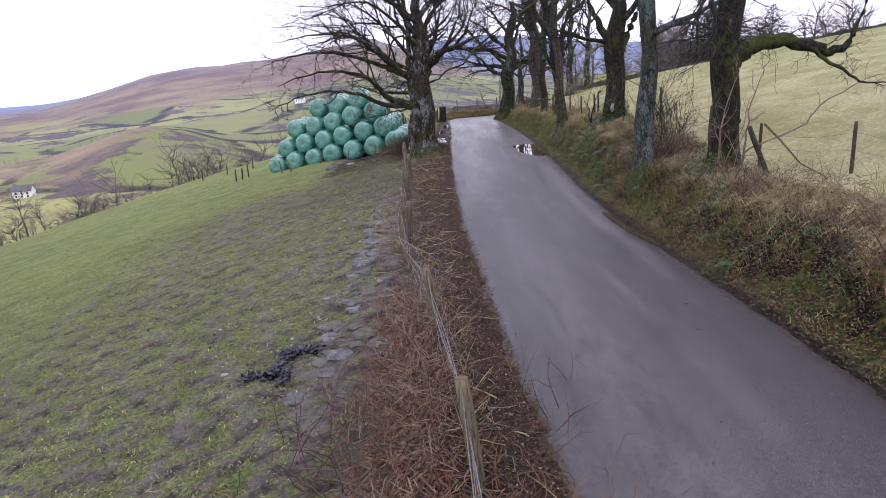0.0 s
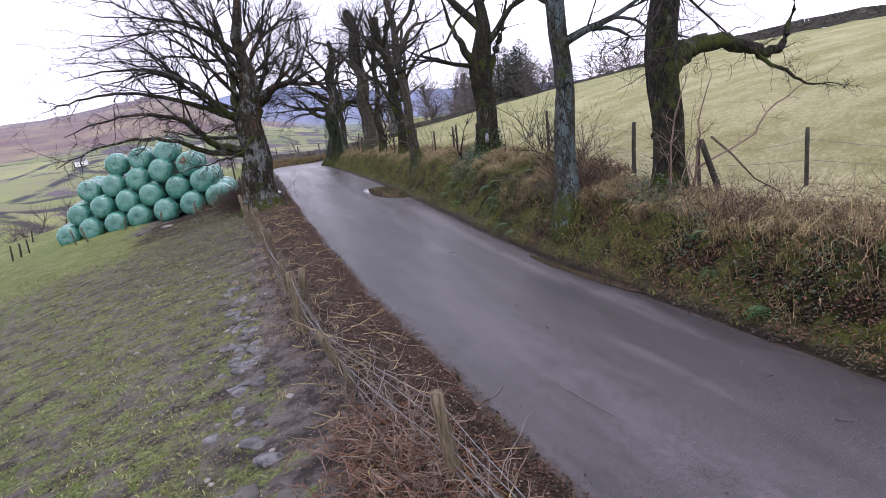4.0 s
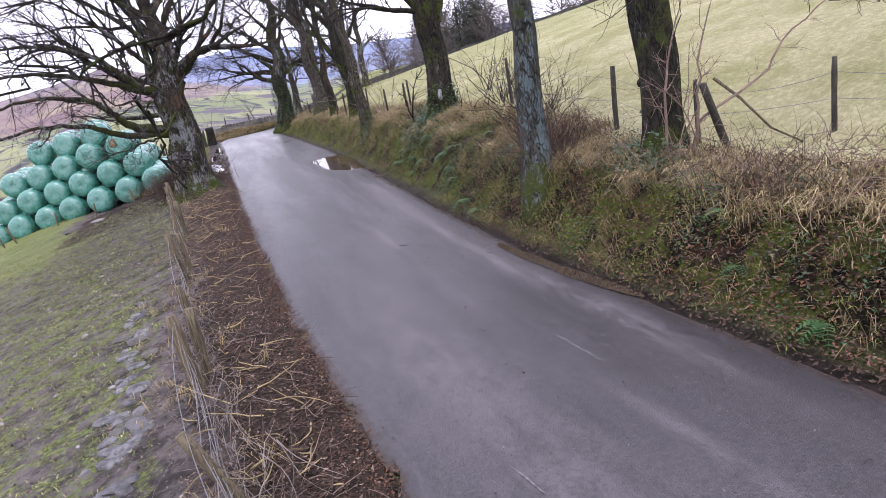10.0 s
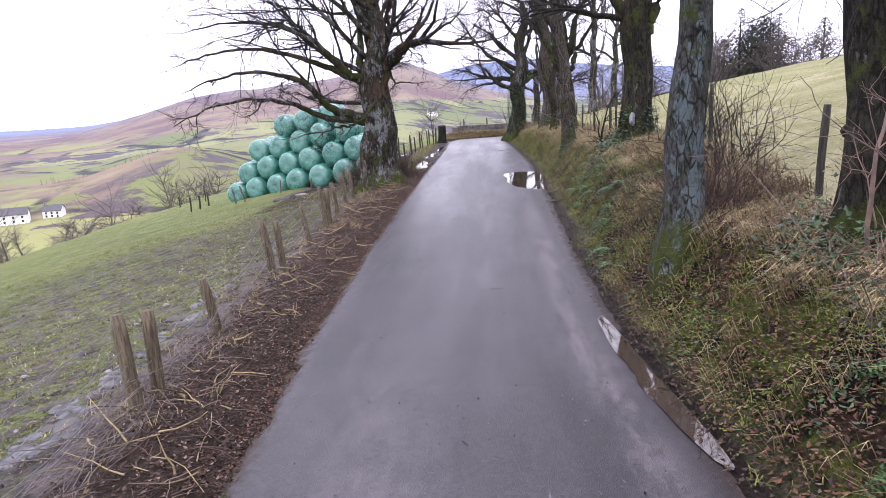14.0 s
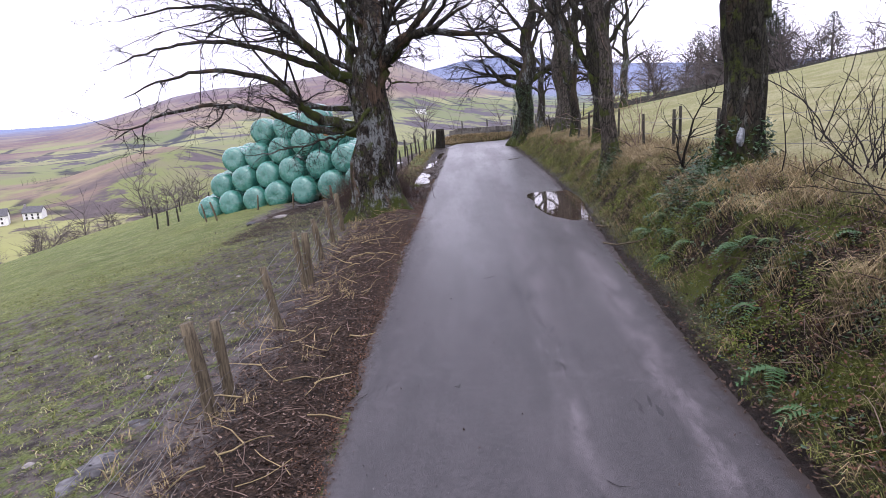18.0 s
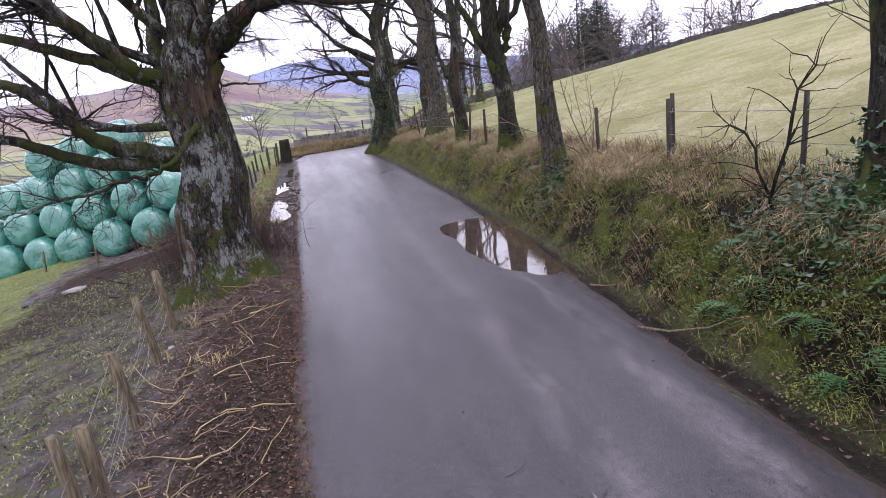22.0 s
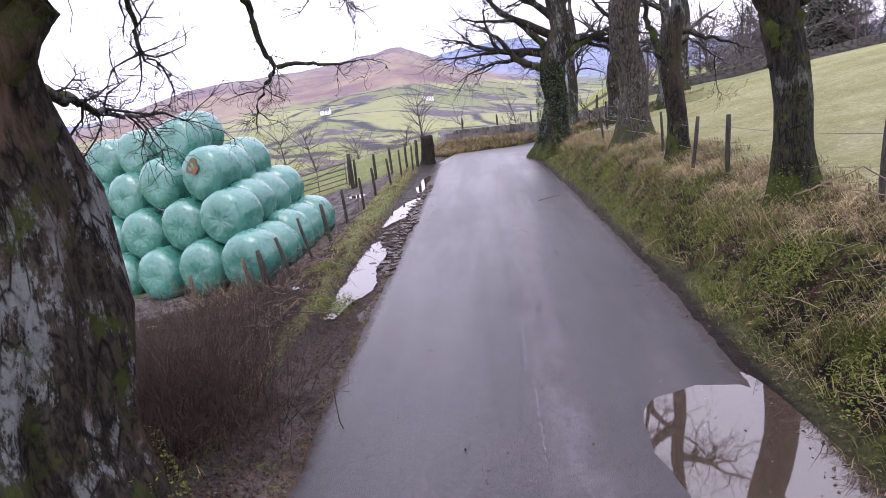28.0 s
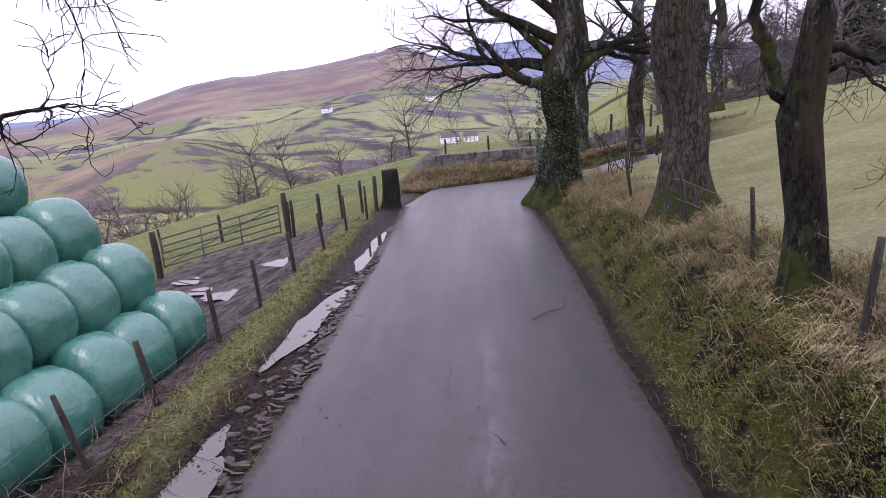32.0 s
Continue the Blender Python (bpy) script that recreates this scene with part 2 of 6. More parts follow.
def bark(name, dark, light, moss, lichen, lich_amt=0.5, scar=None):
    m = Mat(name, 0.92, spec=0.15)
    ridg = m.noise(20, 7, 0.75, stretch=(1, 1, 0.3))
    col = m.mix(m.ramp(ridg, 0.35, 0.65), dark, light)
    patch = m.math("ADD", m.math("MULTIPLY", m.noise(5.5, 8, 0.78, stretch=(1, 1, 0.42)), 0.62), m.math("MULTIPLY", m.noise(0.9, 4, 0.6), 0.38))
    col = m.mix(m.ramp(patch, 0.62 - 0.2 * lich_amt, 0.66 - 0.2 * lich_amt, 0, 0.85), col, m.mix(m.noise(40, 4, 0.7), m.mix(0.5, dark, lichen), lichen))
    col = m.mix(m.ramp(m.noise(2.1, 5, 0.7, stretch=(1, 1, 0.3)), 0.56, 0.66, 0, 0.6), col, m.mix(0.5, light, (0.052, 0.030, 0.018)))
    plate = m.ramp(m.voronoi(11, "DISTANCE_TO_EDGE", stretch=(1, 1, 0.32)), 0.0, 0.11, 1, 0)
    col = m.mix(m.math("MULTIPLY", plate, m.ramp(m.noise(4, 4), 0.35, 0.6)), col, m.mix(0.6, dark, (0.004, 0.0035, 0.003)))
    if scar:
        bare = m.ramp(m.noise(0.9, 7, 0.65, stretch=(1.4, 1.4, 0.45)), 0.54, 0.6, 0, 0.85)
        col = m.mix(bare, col, m.mix(m.ramp(m.noise(9, 5, 0.7, stretch=(1, 1, 0.12)), 0.35, 0.65), (0.022, 0.016, 0.011), scar))
        crust = m.math("MULTIPLY", m.ramp(m.noise(1.3, 8, 0.75, stretch=(1.5, 1.5, 0.5)), 0.57, 0.62, 0, 0.8), m.ramp(m.noise(11, 6, 0.75, stretch=(1, 1, 0.6)), 0.4, 0.56))
        col = m.mix(crust, col, m.mix(m.noise(30, 4, 0.7), (0.07, 0.075, 0.07), lichen))
    msk = m.math("ADD", m.attr("moss"), m.math("MULTIPLY", m.math("SUBTRACT", m.noise(2.6, 7, 0.75), 0.5), 2.3))
    col = m.mix(m.ramp(msk, 0.45, 0.75), col, m.mix(m.noise(16, 3), (0.0165, 0.0200, 0.0060), moss))
    m.set("Base Color", col)
    return m.bump(ridg, 0.05, 0.9).m


def plain(name, a, b, scale=6.0, rough=0.85, island=False, stretch=None, dist=0.01, spec=0.3, metal=0.0):
    m = Mat(name, rough, metal, spec)
    v = m.noise(scale, 4, 0.65, stretch=stretch)
    col = m.mix(m.ramp(v, 0.3, 0.7), a, b)
    if island:
        col = m.mix(m.rnd(True), m.mix(0.45, col, a), m.mix(0.45, col, b))
    m.set("Base Color", col)
    return m.bump(v, dist, 0.6).m


def wrap_mat():
    m = Mat("pale_green_wrap", 0.34, spec=0.8)
    crink = m.noise(3.4, 4, 0.55)
    band = m.noise(14, 3, 0.5, stretch=(1, 1, 0.15))
    tint = m.mix(m.rnd(), (0.028, 0.132, 0.102), (0.043, 0.170, 0.133))
    col = m.mix(m.ramp(crink, 0.35, 0.7, 0, 0.4), tint, (0.070, 0.215, 0.172))
    col = m.mix(m.ramp(m.noise(6, 5, 0.7), 0.6, 0.72, 0, 0.3), col, (0.040, 0.105, 0.080))
    m.set("Base Color", col).set("Roughness", m.ramp(crink, 0.3, 0.7, 0.22, 0.33))
    return m.bump(m.math("ADD", crink, m.math("MULTIPLY", band, 0.4)), 0.035, 0.75).m


def water_mat():
    m = Mat("puddle_water", 0.03, spec=0.5)
    m.set("Base Color", m.mix(m.noise(1.5, 3), (0.030, 0.022, 0.016), (0.055, 0.041, 0.032)))
    m.set("IOR", 1.75)
    return m.bump(m.noise(5, 2), 0.002, 0.08).m


ASPHALT, GROUND, HILLS, WRAP, WATER = asphalt(), ground_mat(), hills_mat(), wrap_mat(), water_mat()
BARK_DARK = bark("dark_mossy_bark", (0.0048, 0.0045, 0.0035), (0.0320, 0.0296, 0.0224), (0.0595, 0.077, 0.0154), (0.119, 0.122, 0.105), 0.25)
BARK_GREY = bark("grey_lichen_bark", (0.007, 0.0062, 0.005), (0.060, 0.053, 0.045), (0.049, 0.063, 0.014), (0.20, 0.215, 0.21), 0.56)
BARK_BLUE = bark("blue_lichen_bark", (0.012, 0.012, 0.011), (0.070, 0.073, 0.068), (0.049, 0.063, 0.014), (0.125, 0.165, 0.175), 0.62)
BARK_PALE = bark("pale_brown_bark", (0.0136, 0.0116, 0.0096), (0.0832, 0.0736, 0.0632), (0.049, 0.063, 0.014), (0.182, 0.168, 0.15), 0.25)
BARK_LICHEN = bark("dark_bark_with_pale_lichen", (0.0051, 0.0048, 0.0037), (0.0357, 0.0323, 0.0255), (0.052, 0.066, 0.014), (0.18, 0.20, 0.205), 0.38, scar=(0.05, 0.040, 0.030))
BARK_SCAR = bark("scarred_old_bark", (0.0059, 0.0053, 0.0043), (0.0510, 0.0425, 0.0340), (0.052, 0.066, 0.014), (0.215, 0.23, 0.23), 0.5, scar=(0.100, 0.067, 0.045))
TWIG = plain("dark_twigs", (0.0064, 0.0053, 0.0048), (0.0240, 0.0196, 0.0172), 8)
# twig colour paled for far trees, distance haze painted in
TWIG_FAR = plain("haze_painted_far_twigs", (0.060, 0.050, 0.049), (0.115, 0.098, 0.094), 2)
SCRUB = plain("red_brown_scrub", (0.0176, 0.0100, 0.0084), (0.0840, 0.0560, 0.0432), 9, island=True)
POST = plain("weathered_post_timber", (0.040, 0.0315, 0.0200), (0.135, 0.110, 0.070), 7, stretch=(6, 6, 0.6))
POST_DARK = plain("dark_wet_post_timber", (0.0154, 0.0141, 0.0123), (0.0528, 0.0484, 0.0374), 7, stretch=(6, 6, 0.6))
WIRE = plain("galvanised_wire", (0.10, 0.10, 0.105), (0.22, 0.22, 0.23), 20, 0.5, metal=0.6)
GATE = plain("dull_gate_metal", (0.055, 0.0468, 0.044), (0.121, 0.105, 0.099), 12, 0.55, metal=0.4)
STONE = plain("drystone", (0.055, 0.0523, 0.0495), (0.187, 0.176, 0.165), 3, 0.9, island=True)
STONE_PALE = plain("pale_stone", (0.138, 0.127, 0.121), (0.253, 0.237, 0.226), 5, 0.85)
STRAW = plain("dead_grass_blades", (0.048, 0.036, 0.016), (0.370, 0.292, 0.155), 3, 0.85, island=True)
STRAW_PALE = plain("bleached_grass_blades", (0.140, 0.105, 0.052), (0.480, 0.390, 0.220), 3, 0.85, island=True)
BLADE = plain("green_grass_blades", (0.060, 0.080, 0.0260), (0.185, 0.215, 0.0800), 3, 0.8, island=True)
BANKBLADE = plain("olive_bank_grass", (0.022, 0.030, 0.0070), (0.200, 0.210, 0.0600), 3, 0.85, island=True)
PALEBLADE = plain("yellow_grass_blades", (0.22, 0.22, 0.09), (0.40, 0.375, 0.20), 3, 0.85, island=True)
BRAMBLE = plain("pale_bramble_stems", (0.050, 0.034, 0.028), (0.235, 0.170, 0.135), 5, 0.85, island=True)
SLAB = plain("muddy_slab", (0.028, 0.028, 0.030), (0.125, 0.122, 0.128), 9, 0.7)
STONE_DARK = plain("dark_far_drystone", (0.028, 0.027, 0.025), (0.085, 0.080, 0.072), 3, 0.9, island=True)
BRAMBLE_GREY = plain("grey_dead_stems", (0.050, 0.040, 0.036), (0.215, 0.185, 0.165), 5, 0.85, island=True)
SEAM = plain("pale_worn_chippings", (0.050, 0.048, 0.051), (0.150, 0.145, 0.151), 30, 0.6)
CRACK = plain("wet_black_crack", (0.006, 0.006, 0.007), (0.022, 0.020, 0.022), 30, 0.35)
LEAF = plain("fallen_leaves", (0.0160, 0.0100, 0.0072), (0.0760, 0.0456, 0.0304), 5, 0.75, island=True)
FERN = plain("dead_bracken", (0.038, 0.0170, 0.0105), (0.175, 0.0900, 0.052), 5, 0.85, island=True)
IVY = plain("ivy_leaves", (0.0064, 0.0208, 0.0072), (0.0320, 0.0816, 0.0240), 6, 0.45, island=True, spec=0.5)
FROND = plain("green_fern_fronds", (0.012, 0.040, 0.012), (0.055, 0.125, 0.040), 6, 0.5, island=True, spec=0.4)
MOSS = plain("bright_moss", (0.040, 0.058, 0.009), (0.150, 0.175, 0.034), 14, 0.95)
SLATE = plain("wet_slate", (0.024, 0.024, 0.026), (0.085, 0.082, 0.085), 8, 0.7)
WHITE = plain("limewash", (0.62, 0.62, 0.6), (0.8, 0.8, 0.78), 2, 0.8)
ROOF = plain("slate_roof", (0.055, 0.055, 0.0633), (0.11, 0.11, 0.116), 3, 0.7)
GLASS_DARK = plain("dark_pane", (0.02, 0.022, 0.025), (0.05, 0.05, 0.055), 2, 0.2)
PINE = plain("dark_conifer", (0.0084, 0.0154, 0.0084), (0.028, 0.0385, 0.021), 2, 0.9, island=True)
BAG = plain("grey_plastic_bag", (0.085, 0.095, 0.105), (0.25, 0.27, 0.29), 14, 0.4)
RUBBISH = plain("black_plastic_sheet", (0.004, 0.0045, 0.008), (0.018, 0.021, 0.038), 9, 0.32)
RUT = plain("dark_wet_mud", (0.021, 0.0161, 0.014), (0.063, 0.049, 0.042), 9, 0.4)
HAY = plain("exposed_hay", (0.088, 0.044, 0.0193), (0.187, 0.11, 0.055), 20, 0.9)

# ---- mesh helpers ----


class Soup:
    """Collects vertices and faces for one mesh, with per-vertex numbers by name."""

    def __init__(self):
        self.v, self.f, self.k, self.a = [], [], 0, {}

    def add(self, verts, faces, **attrs):
        verts = np.asarray(verts, float)
        faces = np.asarray(faces, int)
        self.v.append(verts), self.f.append(faces + self.k)
        for key, val in attrs.items():
            self.a.setdefault(key, []).append(np.broadcast_to(val, len(verts)))
        self.k += len(verts)

    def mesh(self, name, material, smooth=True):
        me = bpy.data.meshes.new(name)
        v = np.concatenate(self.v)
        loops = np.concatenate([f.ravel() for f in self.f])
        sizes = np.concatenate([np.full(len(f), f.shape[1]) for f in self.f])
        me.vertices.add(len(v)), me.loops.add(len(loops)), me.polygons.add(len(sizes))
        me.vertices.foreach_set("co", v.astype(np.float32).ravel())
        me.loops.foreach_set("vertex_index", loops.astype(np.int32))
        me.polygons.foreach_set("loop_start", np.r_[0, np.cumsum(sizes)[:-1]].astype(np.int32))
        me.polygons.foreach_set("use_smooth", np.full(len(sizes), smooth))
        for key, vals in self.a.items():
            me.attributes.new(key, "FLOAT", "POINT").data.foreach_set("value", np.concatenate(vals).astype(np.float32))
        me.update(calc_edges=True)
        me.validate()
        me.materials.append(material)
        return me


def part(name, data, parent, label=""):
    """One mesh object under a thing or a part."""
    ob = new(name, data)
    ob.parent = parent
    return tagged(ob, label)


def thing(name, place, label, category, group="", data=None):
    ob = new(name, data)
    ob.matrix_basis = place if isinstance(place, Matrix) else Matrix.Translation(place)
    return tagged(ob, label, category, group)


def tube(soup, pts, rad, n=6, cap=True, **attrs):
    """A round tube along points, with a radius at each."""
    pts, rad = np.asarray(pts, float), np.asarray(rad, float)
    d = np.gradient(pts, axis=0)
    d /= np.linalg.norm(d, axis=1)[:, None] + 1e-9
    ref = np.where(np.abs(d[:, 2:3]) > 0.9, [[1.0, 0, 0]], [[0, 0, 1.0]])
    s = np.cross(d, ref)
    s /= np.linalg.norm(s, axis=1)[:, None] + 1e-9
    u = np.cross(s, d)
    ang = np.linspace(0, 2 * np.pi, n, endpoint=False)
    rad = rad if rad.ndim == 2 else rad[:, None]
    ring = pts[:, None] + (rad * np.cos(ang))[..., None] * s[:, None] + (rad * np.sin(ang))[..., None] * u[:, None]
    m = len(pts)
    i, j = np.meshgrid(np.arange(m - 1), np.arange(n), indexing="ij")
    q = np.stack([i * n + j, i * n + (j + 1) % n, (i + 1) * n + (j + 1) % n, (i + 1) * n + j], -1).reshape(-1, 4)
    at = {k: np.repeat(v, n) if np.ndim(v) else v for k, v in attrs.items()}
    soup.add(ring.reshape(-1, 3), q, **at)
    if cap:
        top = np.array([[(m - 1) * n, (m - 1) * n + a, (m - 1) * n + a + 1] for a in range(1, n - 1)])
        soup.f.append(top + soup.k - m * n)


def box(soup, cx, cy, cz, sx, sy, sz, jig=0.0, turn=0.0):
    """A chamfered block; jig roughens its corners."""
    v = np.array([[x, y, z] for x in (-1, 1) for y in (-1, 1) for z in (-1, 1)], float) * (sx / 2, sy / 2, sz / 2)
    if jig:
        v += RNG.uniform(-jig, jig, v.shape)
    c, s = math.cos(turn), math.sin(turn)
    v = v @ np.array([[c, s, 0], [-s, c, 0], [0, 0, 1]]) + (cx, cy, cz)
    soup.add(v, [[0, 1, 3, 2], [4, 6, 7, 5], [0, 4, 5, 1], [2, 3, 7, 6], [0, 2, 6, 4], [1, 5, 7, 3]])


def lerp(x, xs, ys):
    return np.interp(x, xs, ys)


def smooth(x, a, b):
    t = np.clip((np.asarray(x, float) - a) / (b - a), 0, 1)
    return t * t * (3 - 2 * t)


def wave(x, y, s, seed=0):
    """Smooth uneven ground, about -1 to 1."""
    out = 0.0
    for k, (a, b) in enumerate(((1.0, 0.35), (-0.62, 0.81), (0.27, -1.13), (1.37, 1.19))):
        out = out + np.sin((x * a + y * b) * s * (1 + 0.37 * k) + seed * 1.7 + k * 2.1)
    return out / 4


# ---- the lay of the land ----
YS = [-30, 5, 8.5, 12.5, 16, 20, 28, 38, 48, 56, 60]
LEFT = [3.2, 1.47, 1.13, 0.92, 0.68, 0.54, 0.36, 0.26, 0.22, 0.1, 0.2]
RIGHT = [6.2, 5.08, 4.95, 4.68, 4.47, 4.5, 4.72, 4.87, 4.65, 4.3, 4.4]
BANK = ([-30, 6, 14, 24, 30, 38, 44, 50, 56, 62], [1.2, 1.3, 1.35, 1.65, 1.55, 1.35, 1.25, 1.1, 0.75, 0.0])


def left_edge(y):
    return lerp(y, YS, LEFT)


def right_edge(y):
    return lerp(y, YS, RIGHT)


def land(x, y):
    """Height of the ground at x, y (arrays)."""
    x, y = np.asarray(x, float), np.asarray(y, float)
    ul, ur = left_edge(y) - x, x - right_edge(y)
    # the field that falls away beside the lane
    f = np.clip(ul - 0.9, 0, None)
    drop = -0.188 * f - 0.0011 * np.clip(f, 0, 60) ** 2 - 0.12 * np.clip(f - 60, 0, 200)
    drop = np.maximum(drop, -46) + 0.07 * smooth(ul, 0.1, 0.5) * smooth(ul, 1.3, 0.8) * smooth(y, 36, 34)
    gutter = smooth(y, 35.5, 37) * smooth(y, 56, 53)
    drop = drop + gutter * (-0.085 * smooth(ul, -0.1, 0.12) * smooth(ul, 0.85, 0.6) * (1 + 0.35 * wave(x, y, 3.1, 9)) + 0.12 * smooth(ul, 0.8, 1.15) * smooth(ul, 2.0, 1.4))
    drop = drop - 0.35 * smooth(ul, 2.0, 3.4) * smooth(ul, 9, 5) * smooth(y, 39, 42) * smooth(y, 60, 50)
    drop = drop + 0.03 * wave(x, y, 1.7) * smooth(ul, 0.2, 1.0) + 0.22 * wave(x, y, 0.21, 2) * smooth(ul, 4, 14)
    # the bank and the rising pasture
    hb = lerp(y, *BANK) + 0.12 * wave(x, y, 0.9, 4)
    s = lerp(y, [0, 40, 60, 75, 110], [0.21, 0.22, 0.24, 0.17, 0.06])
    g = np.clip(ur - 2.0, 0, None)
    rise = hb * (0.75 * smooth(ur, 0.2, 1.35) + 0.25 * smooth(ur, 0.9, 2.4)) + s * 45 * (1 - np.exp(-g / 45)) + 0.05 * wave(x, y, 1.3, 5) * smooth(ur, 0.2, 1)
    rise = rise - 0.8 * np.exp(-(((ur - 4.4) / 1.7) ** 2)) * smooth(y, 19, 15.5)
    z = np.where(ul > 0, drop, np.where(ur > 0, rise, 0.03 * wave(x, y, 0.5, 1)))
    # beyond the bend everything falls to the valley
    far = smooth(y, 66, 130)
    z = z * (1 - far) + far * np.where(x > 0, 2.0 + z * 0.3, z)
    z = z - 0.16 * np.clip(y - 70, 0, 260) * smooth(y, 66, 110) * smooth(-x, -60, 10)
    bank2 = 0.35 * smooth(y, 61.5, 63.2) * smooth(x, -1.5, 1.0) * smooth(x, 60, 20)
    z = z + bank2 * smooth(y, 90, 66)
    # valley floor, then the fells across it
    r, az = np.hypot(x, y), np.degrees(np.arctan2(-x, y))
    floor = -46.0
    z = np.maximum(z, floor) if np.ndim(z) else max(float(z), floor)
    ridge = lerp(az, [-60, -25, -9, -6, -1, 1.4, 3.5, 5.2, 6.2, 7.4, 9.6, 12.5, 15.5, 18.3, 22, 24.5, 27.4, 31, 36, 45, 70], [10, 0, -5, 0, 38, 60, 88, 122, 138, 139, 120, 100, 86, 80, 72, 50, 20, -24, -34, -36, -30])
    ridge = ridge * (1 + 0.03 * np.sin(az * 1.9 + 1) + 0.02 * np.sin(az * 5.3))
    hill = floor + (ridge - floor) * smooth(r, 330, 2300) ** 1.15 + 6 * wave(x, y, 0.013, 3) * smooth(r, 300, 700)
    hill = hill + 24 * np.exp(-(((az - 25) / 6) ** 2)) * np.exp(-(((r - 560) / 170) ** 2)) + 10 * np.exp(-(((az - 14) / 5) ** 2)) * np.exp(-(((r - 800) / 200) ** 2))
    blue = lerp(az, [-60, -22, -12, -7, -3, 1, 5, 9, 12], [60, 120, 150, 190, 225, 205, 150, 40, -46])
    hill = hill + np.clip(blue - hill, 0, None) * smooth(r, 2700, 3700)
    w = smooth(r, 260, 460)
    return z * (1 - w) + hill * w


def axis_lines(spans):
    """Grid lines: (start, end, step at start, step at end)."""
    out = []
    for a, b, s0, s1 in spans:
        n = max(2, int(round(abs(b - a) / ((s0 + s1) / 2))))
        t = np.linspace(0, 1, n, endpoint=False)
        out.append(a + (b - a) * (t * s0 + t * t * (s1 - s0) / 2) / ((s0 + s1) / 2))
    return np.concatenate(out + [[spans[-1][1]]])


GX = axis_lines([(-4200, -700, 220, 60), (-700, -60, 60, 4), (-60, -9, 4, 0.6), (-9, -3, 0.5, 0.22), (-3, 9, 0.16, 0.16), (9, 60, 0.3, 4), (60, 700, 4, 60), (700, 3000, 60, 200)])
GY = axis_lines([(-60, -6, 8, 0.6), (-6, 64, 0.25, 0.25), (64, 110, 0.5, 4), (110, 700, 4, 40), (700, 4200, 40, 220)])


def build_ground():
    X, Y = np.meshgrid(GX, GY, indexing="ij")
    Z = land(X, Y)
    ul, ur = left_edge(Y) - X, X - right_edge(Y)
    on = (ul < 0) & (ur < 0) & (Y < 62)
    Z = np.where(on & (ul < -0.12) & (ur < -0.12), Z - 0.12, Z)
    bend = (X > 0.1) & (X < 13) & (Y > 56.8) & (Y < lerp(X, [0.1, 0.8, 6, 34], [57.6, 60.5, 62.6, 68])) & (Y > lerp(X, [4.44, 5.4, 10, 34], [56.8, 58.2, 59.3, 64]))
    Z = np.where(bend, Z - 0.1, Z)
    soil = 0.75 * smooth(ul, -0.3, 0) * (smooth(ul, 2.0, 1.3) * smooth(Y, 34, 32) + smooth(ul, 0.95, 0.7) * smooth(Y, 32, 34)) + ((0.5 + 0.06 * smooth(Y, 17, 24)) * smooth(ul, 1.0, 1.4) * smooth(ul, 17, 7) + 0.14 * smooth(ul, 4, 1.5)) * smooth(ul, 0.9, 1.3) * smooth(Y, 36, 28)
    soil += 0.95 * smooth(ul, 1.5, 2.0) * smooth(ul, 9.0, 6.0) * smooth(Y, 36.5, 38) * smooth(Y, 60, 54)
    soil += 0.45 * smooth(ul, 1.0, 1.6) * smooth(ul, 7, 4) * smooth(Y, 28, 33) * smooth(Y, 40, 36)
    wet = smooth(ur, -0.25, 0.0) * smooth(ur, 0.5, 0.2) + smooth(ul, -0.1, 0.05) * smooth(ul, 1.0, 0.7) * smooth(Y, 34, 37) + 0.5 * smooth(ul, 0.1, 0.5) * smooth(ul, 1.5, 0.9) * smooth(Y, 36, 33) + 0.4 * smooth(ul, 1.0, 1.5) * smooth(ul, 7, 4) * smooth(Y, 20, 25) * smooth(Y, 37, 35)
    litter = 0.8 * smooth(ul, -0.25, 0.05) * smooth(ul, 1.5, 0.8) * smooth(Y, 34, 28) + 0.85 * smooth(ul, 0.75, 1.2) * smooth(ul, 8.0, 5.5) * smooth(Y, 32, 33.5) * smooth(Y, 43, 41) + 0.35 * smooth(ur, 0.4, 0.9) * smooth(ur, 2.4, 1.6) * smooth(Y, 22, 14)
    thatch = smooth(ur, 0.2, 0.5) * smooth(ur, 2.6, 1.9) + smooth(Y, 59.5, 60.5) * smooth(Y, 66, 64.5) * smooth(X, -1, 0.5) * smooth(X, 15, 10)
    pale = smooth(ur, 1.6, 2.4) * smooth(Y, 75, 60) * (1 - 0.4 * smooth(Y, 30, 48))
    az = np.degrees(np.arctan2(-X, Y))
    moor = smooth(Z - lerp(az, [0, 8, 25, 35], [10, 12, -22, -44]), -26, 26)
    soup = Soup()
    nx, ny = X.shape
    i, j = np.meshgrid(np.arange(nx - 1), np.arange(ny - 1), indexing="ij")
    q = np.stack([i * ny + j, (i + 1) * ny + j, (i + 1) * ny + j + 1, i * ny + j + 1], -1).reshape(-1, 4)
    # share of the painted haze tint, growing with distance
    painted_haze = 0.12 * smooth(np.hypot(X, Y), 200, 900) + 0.68 * smooth(np.hypot(X, Y), 1300, 3600)
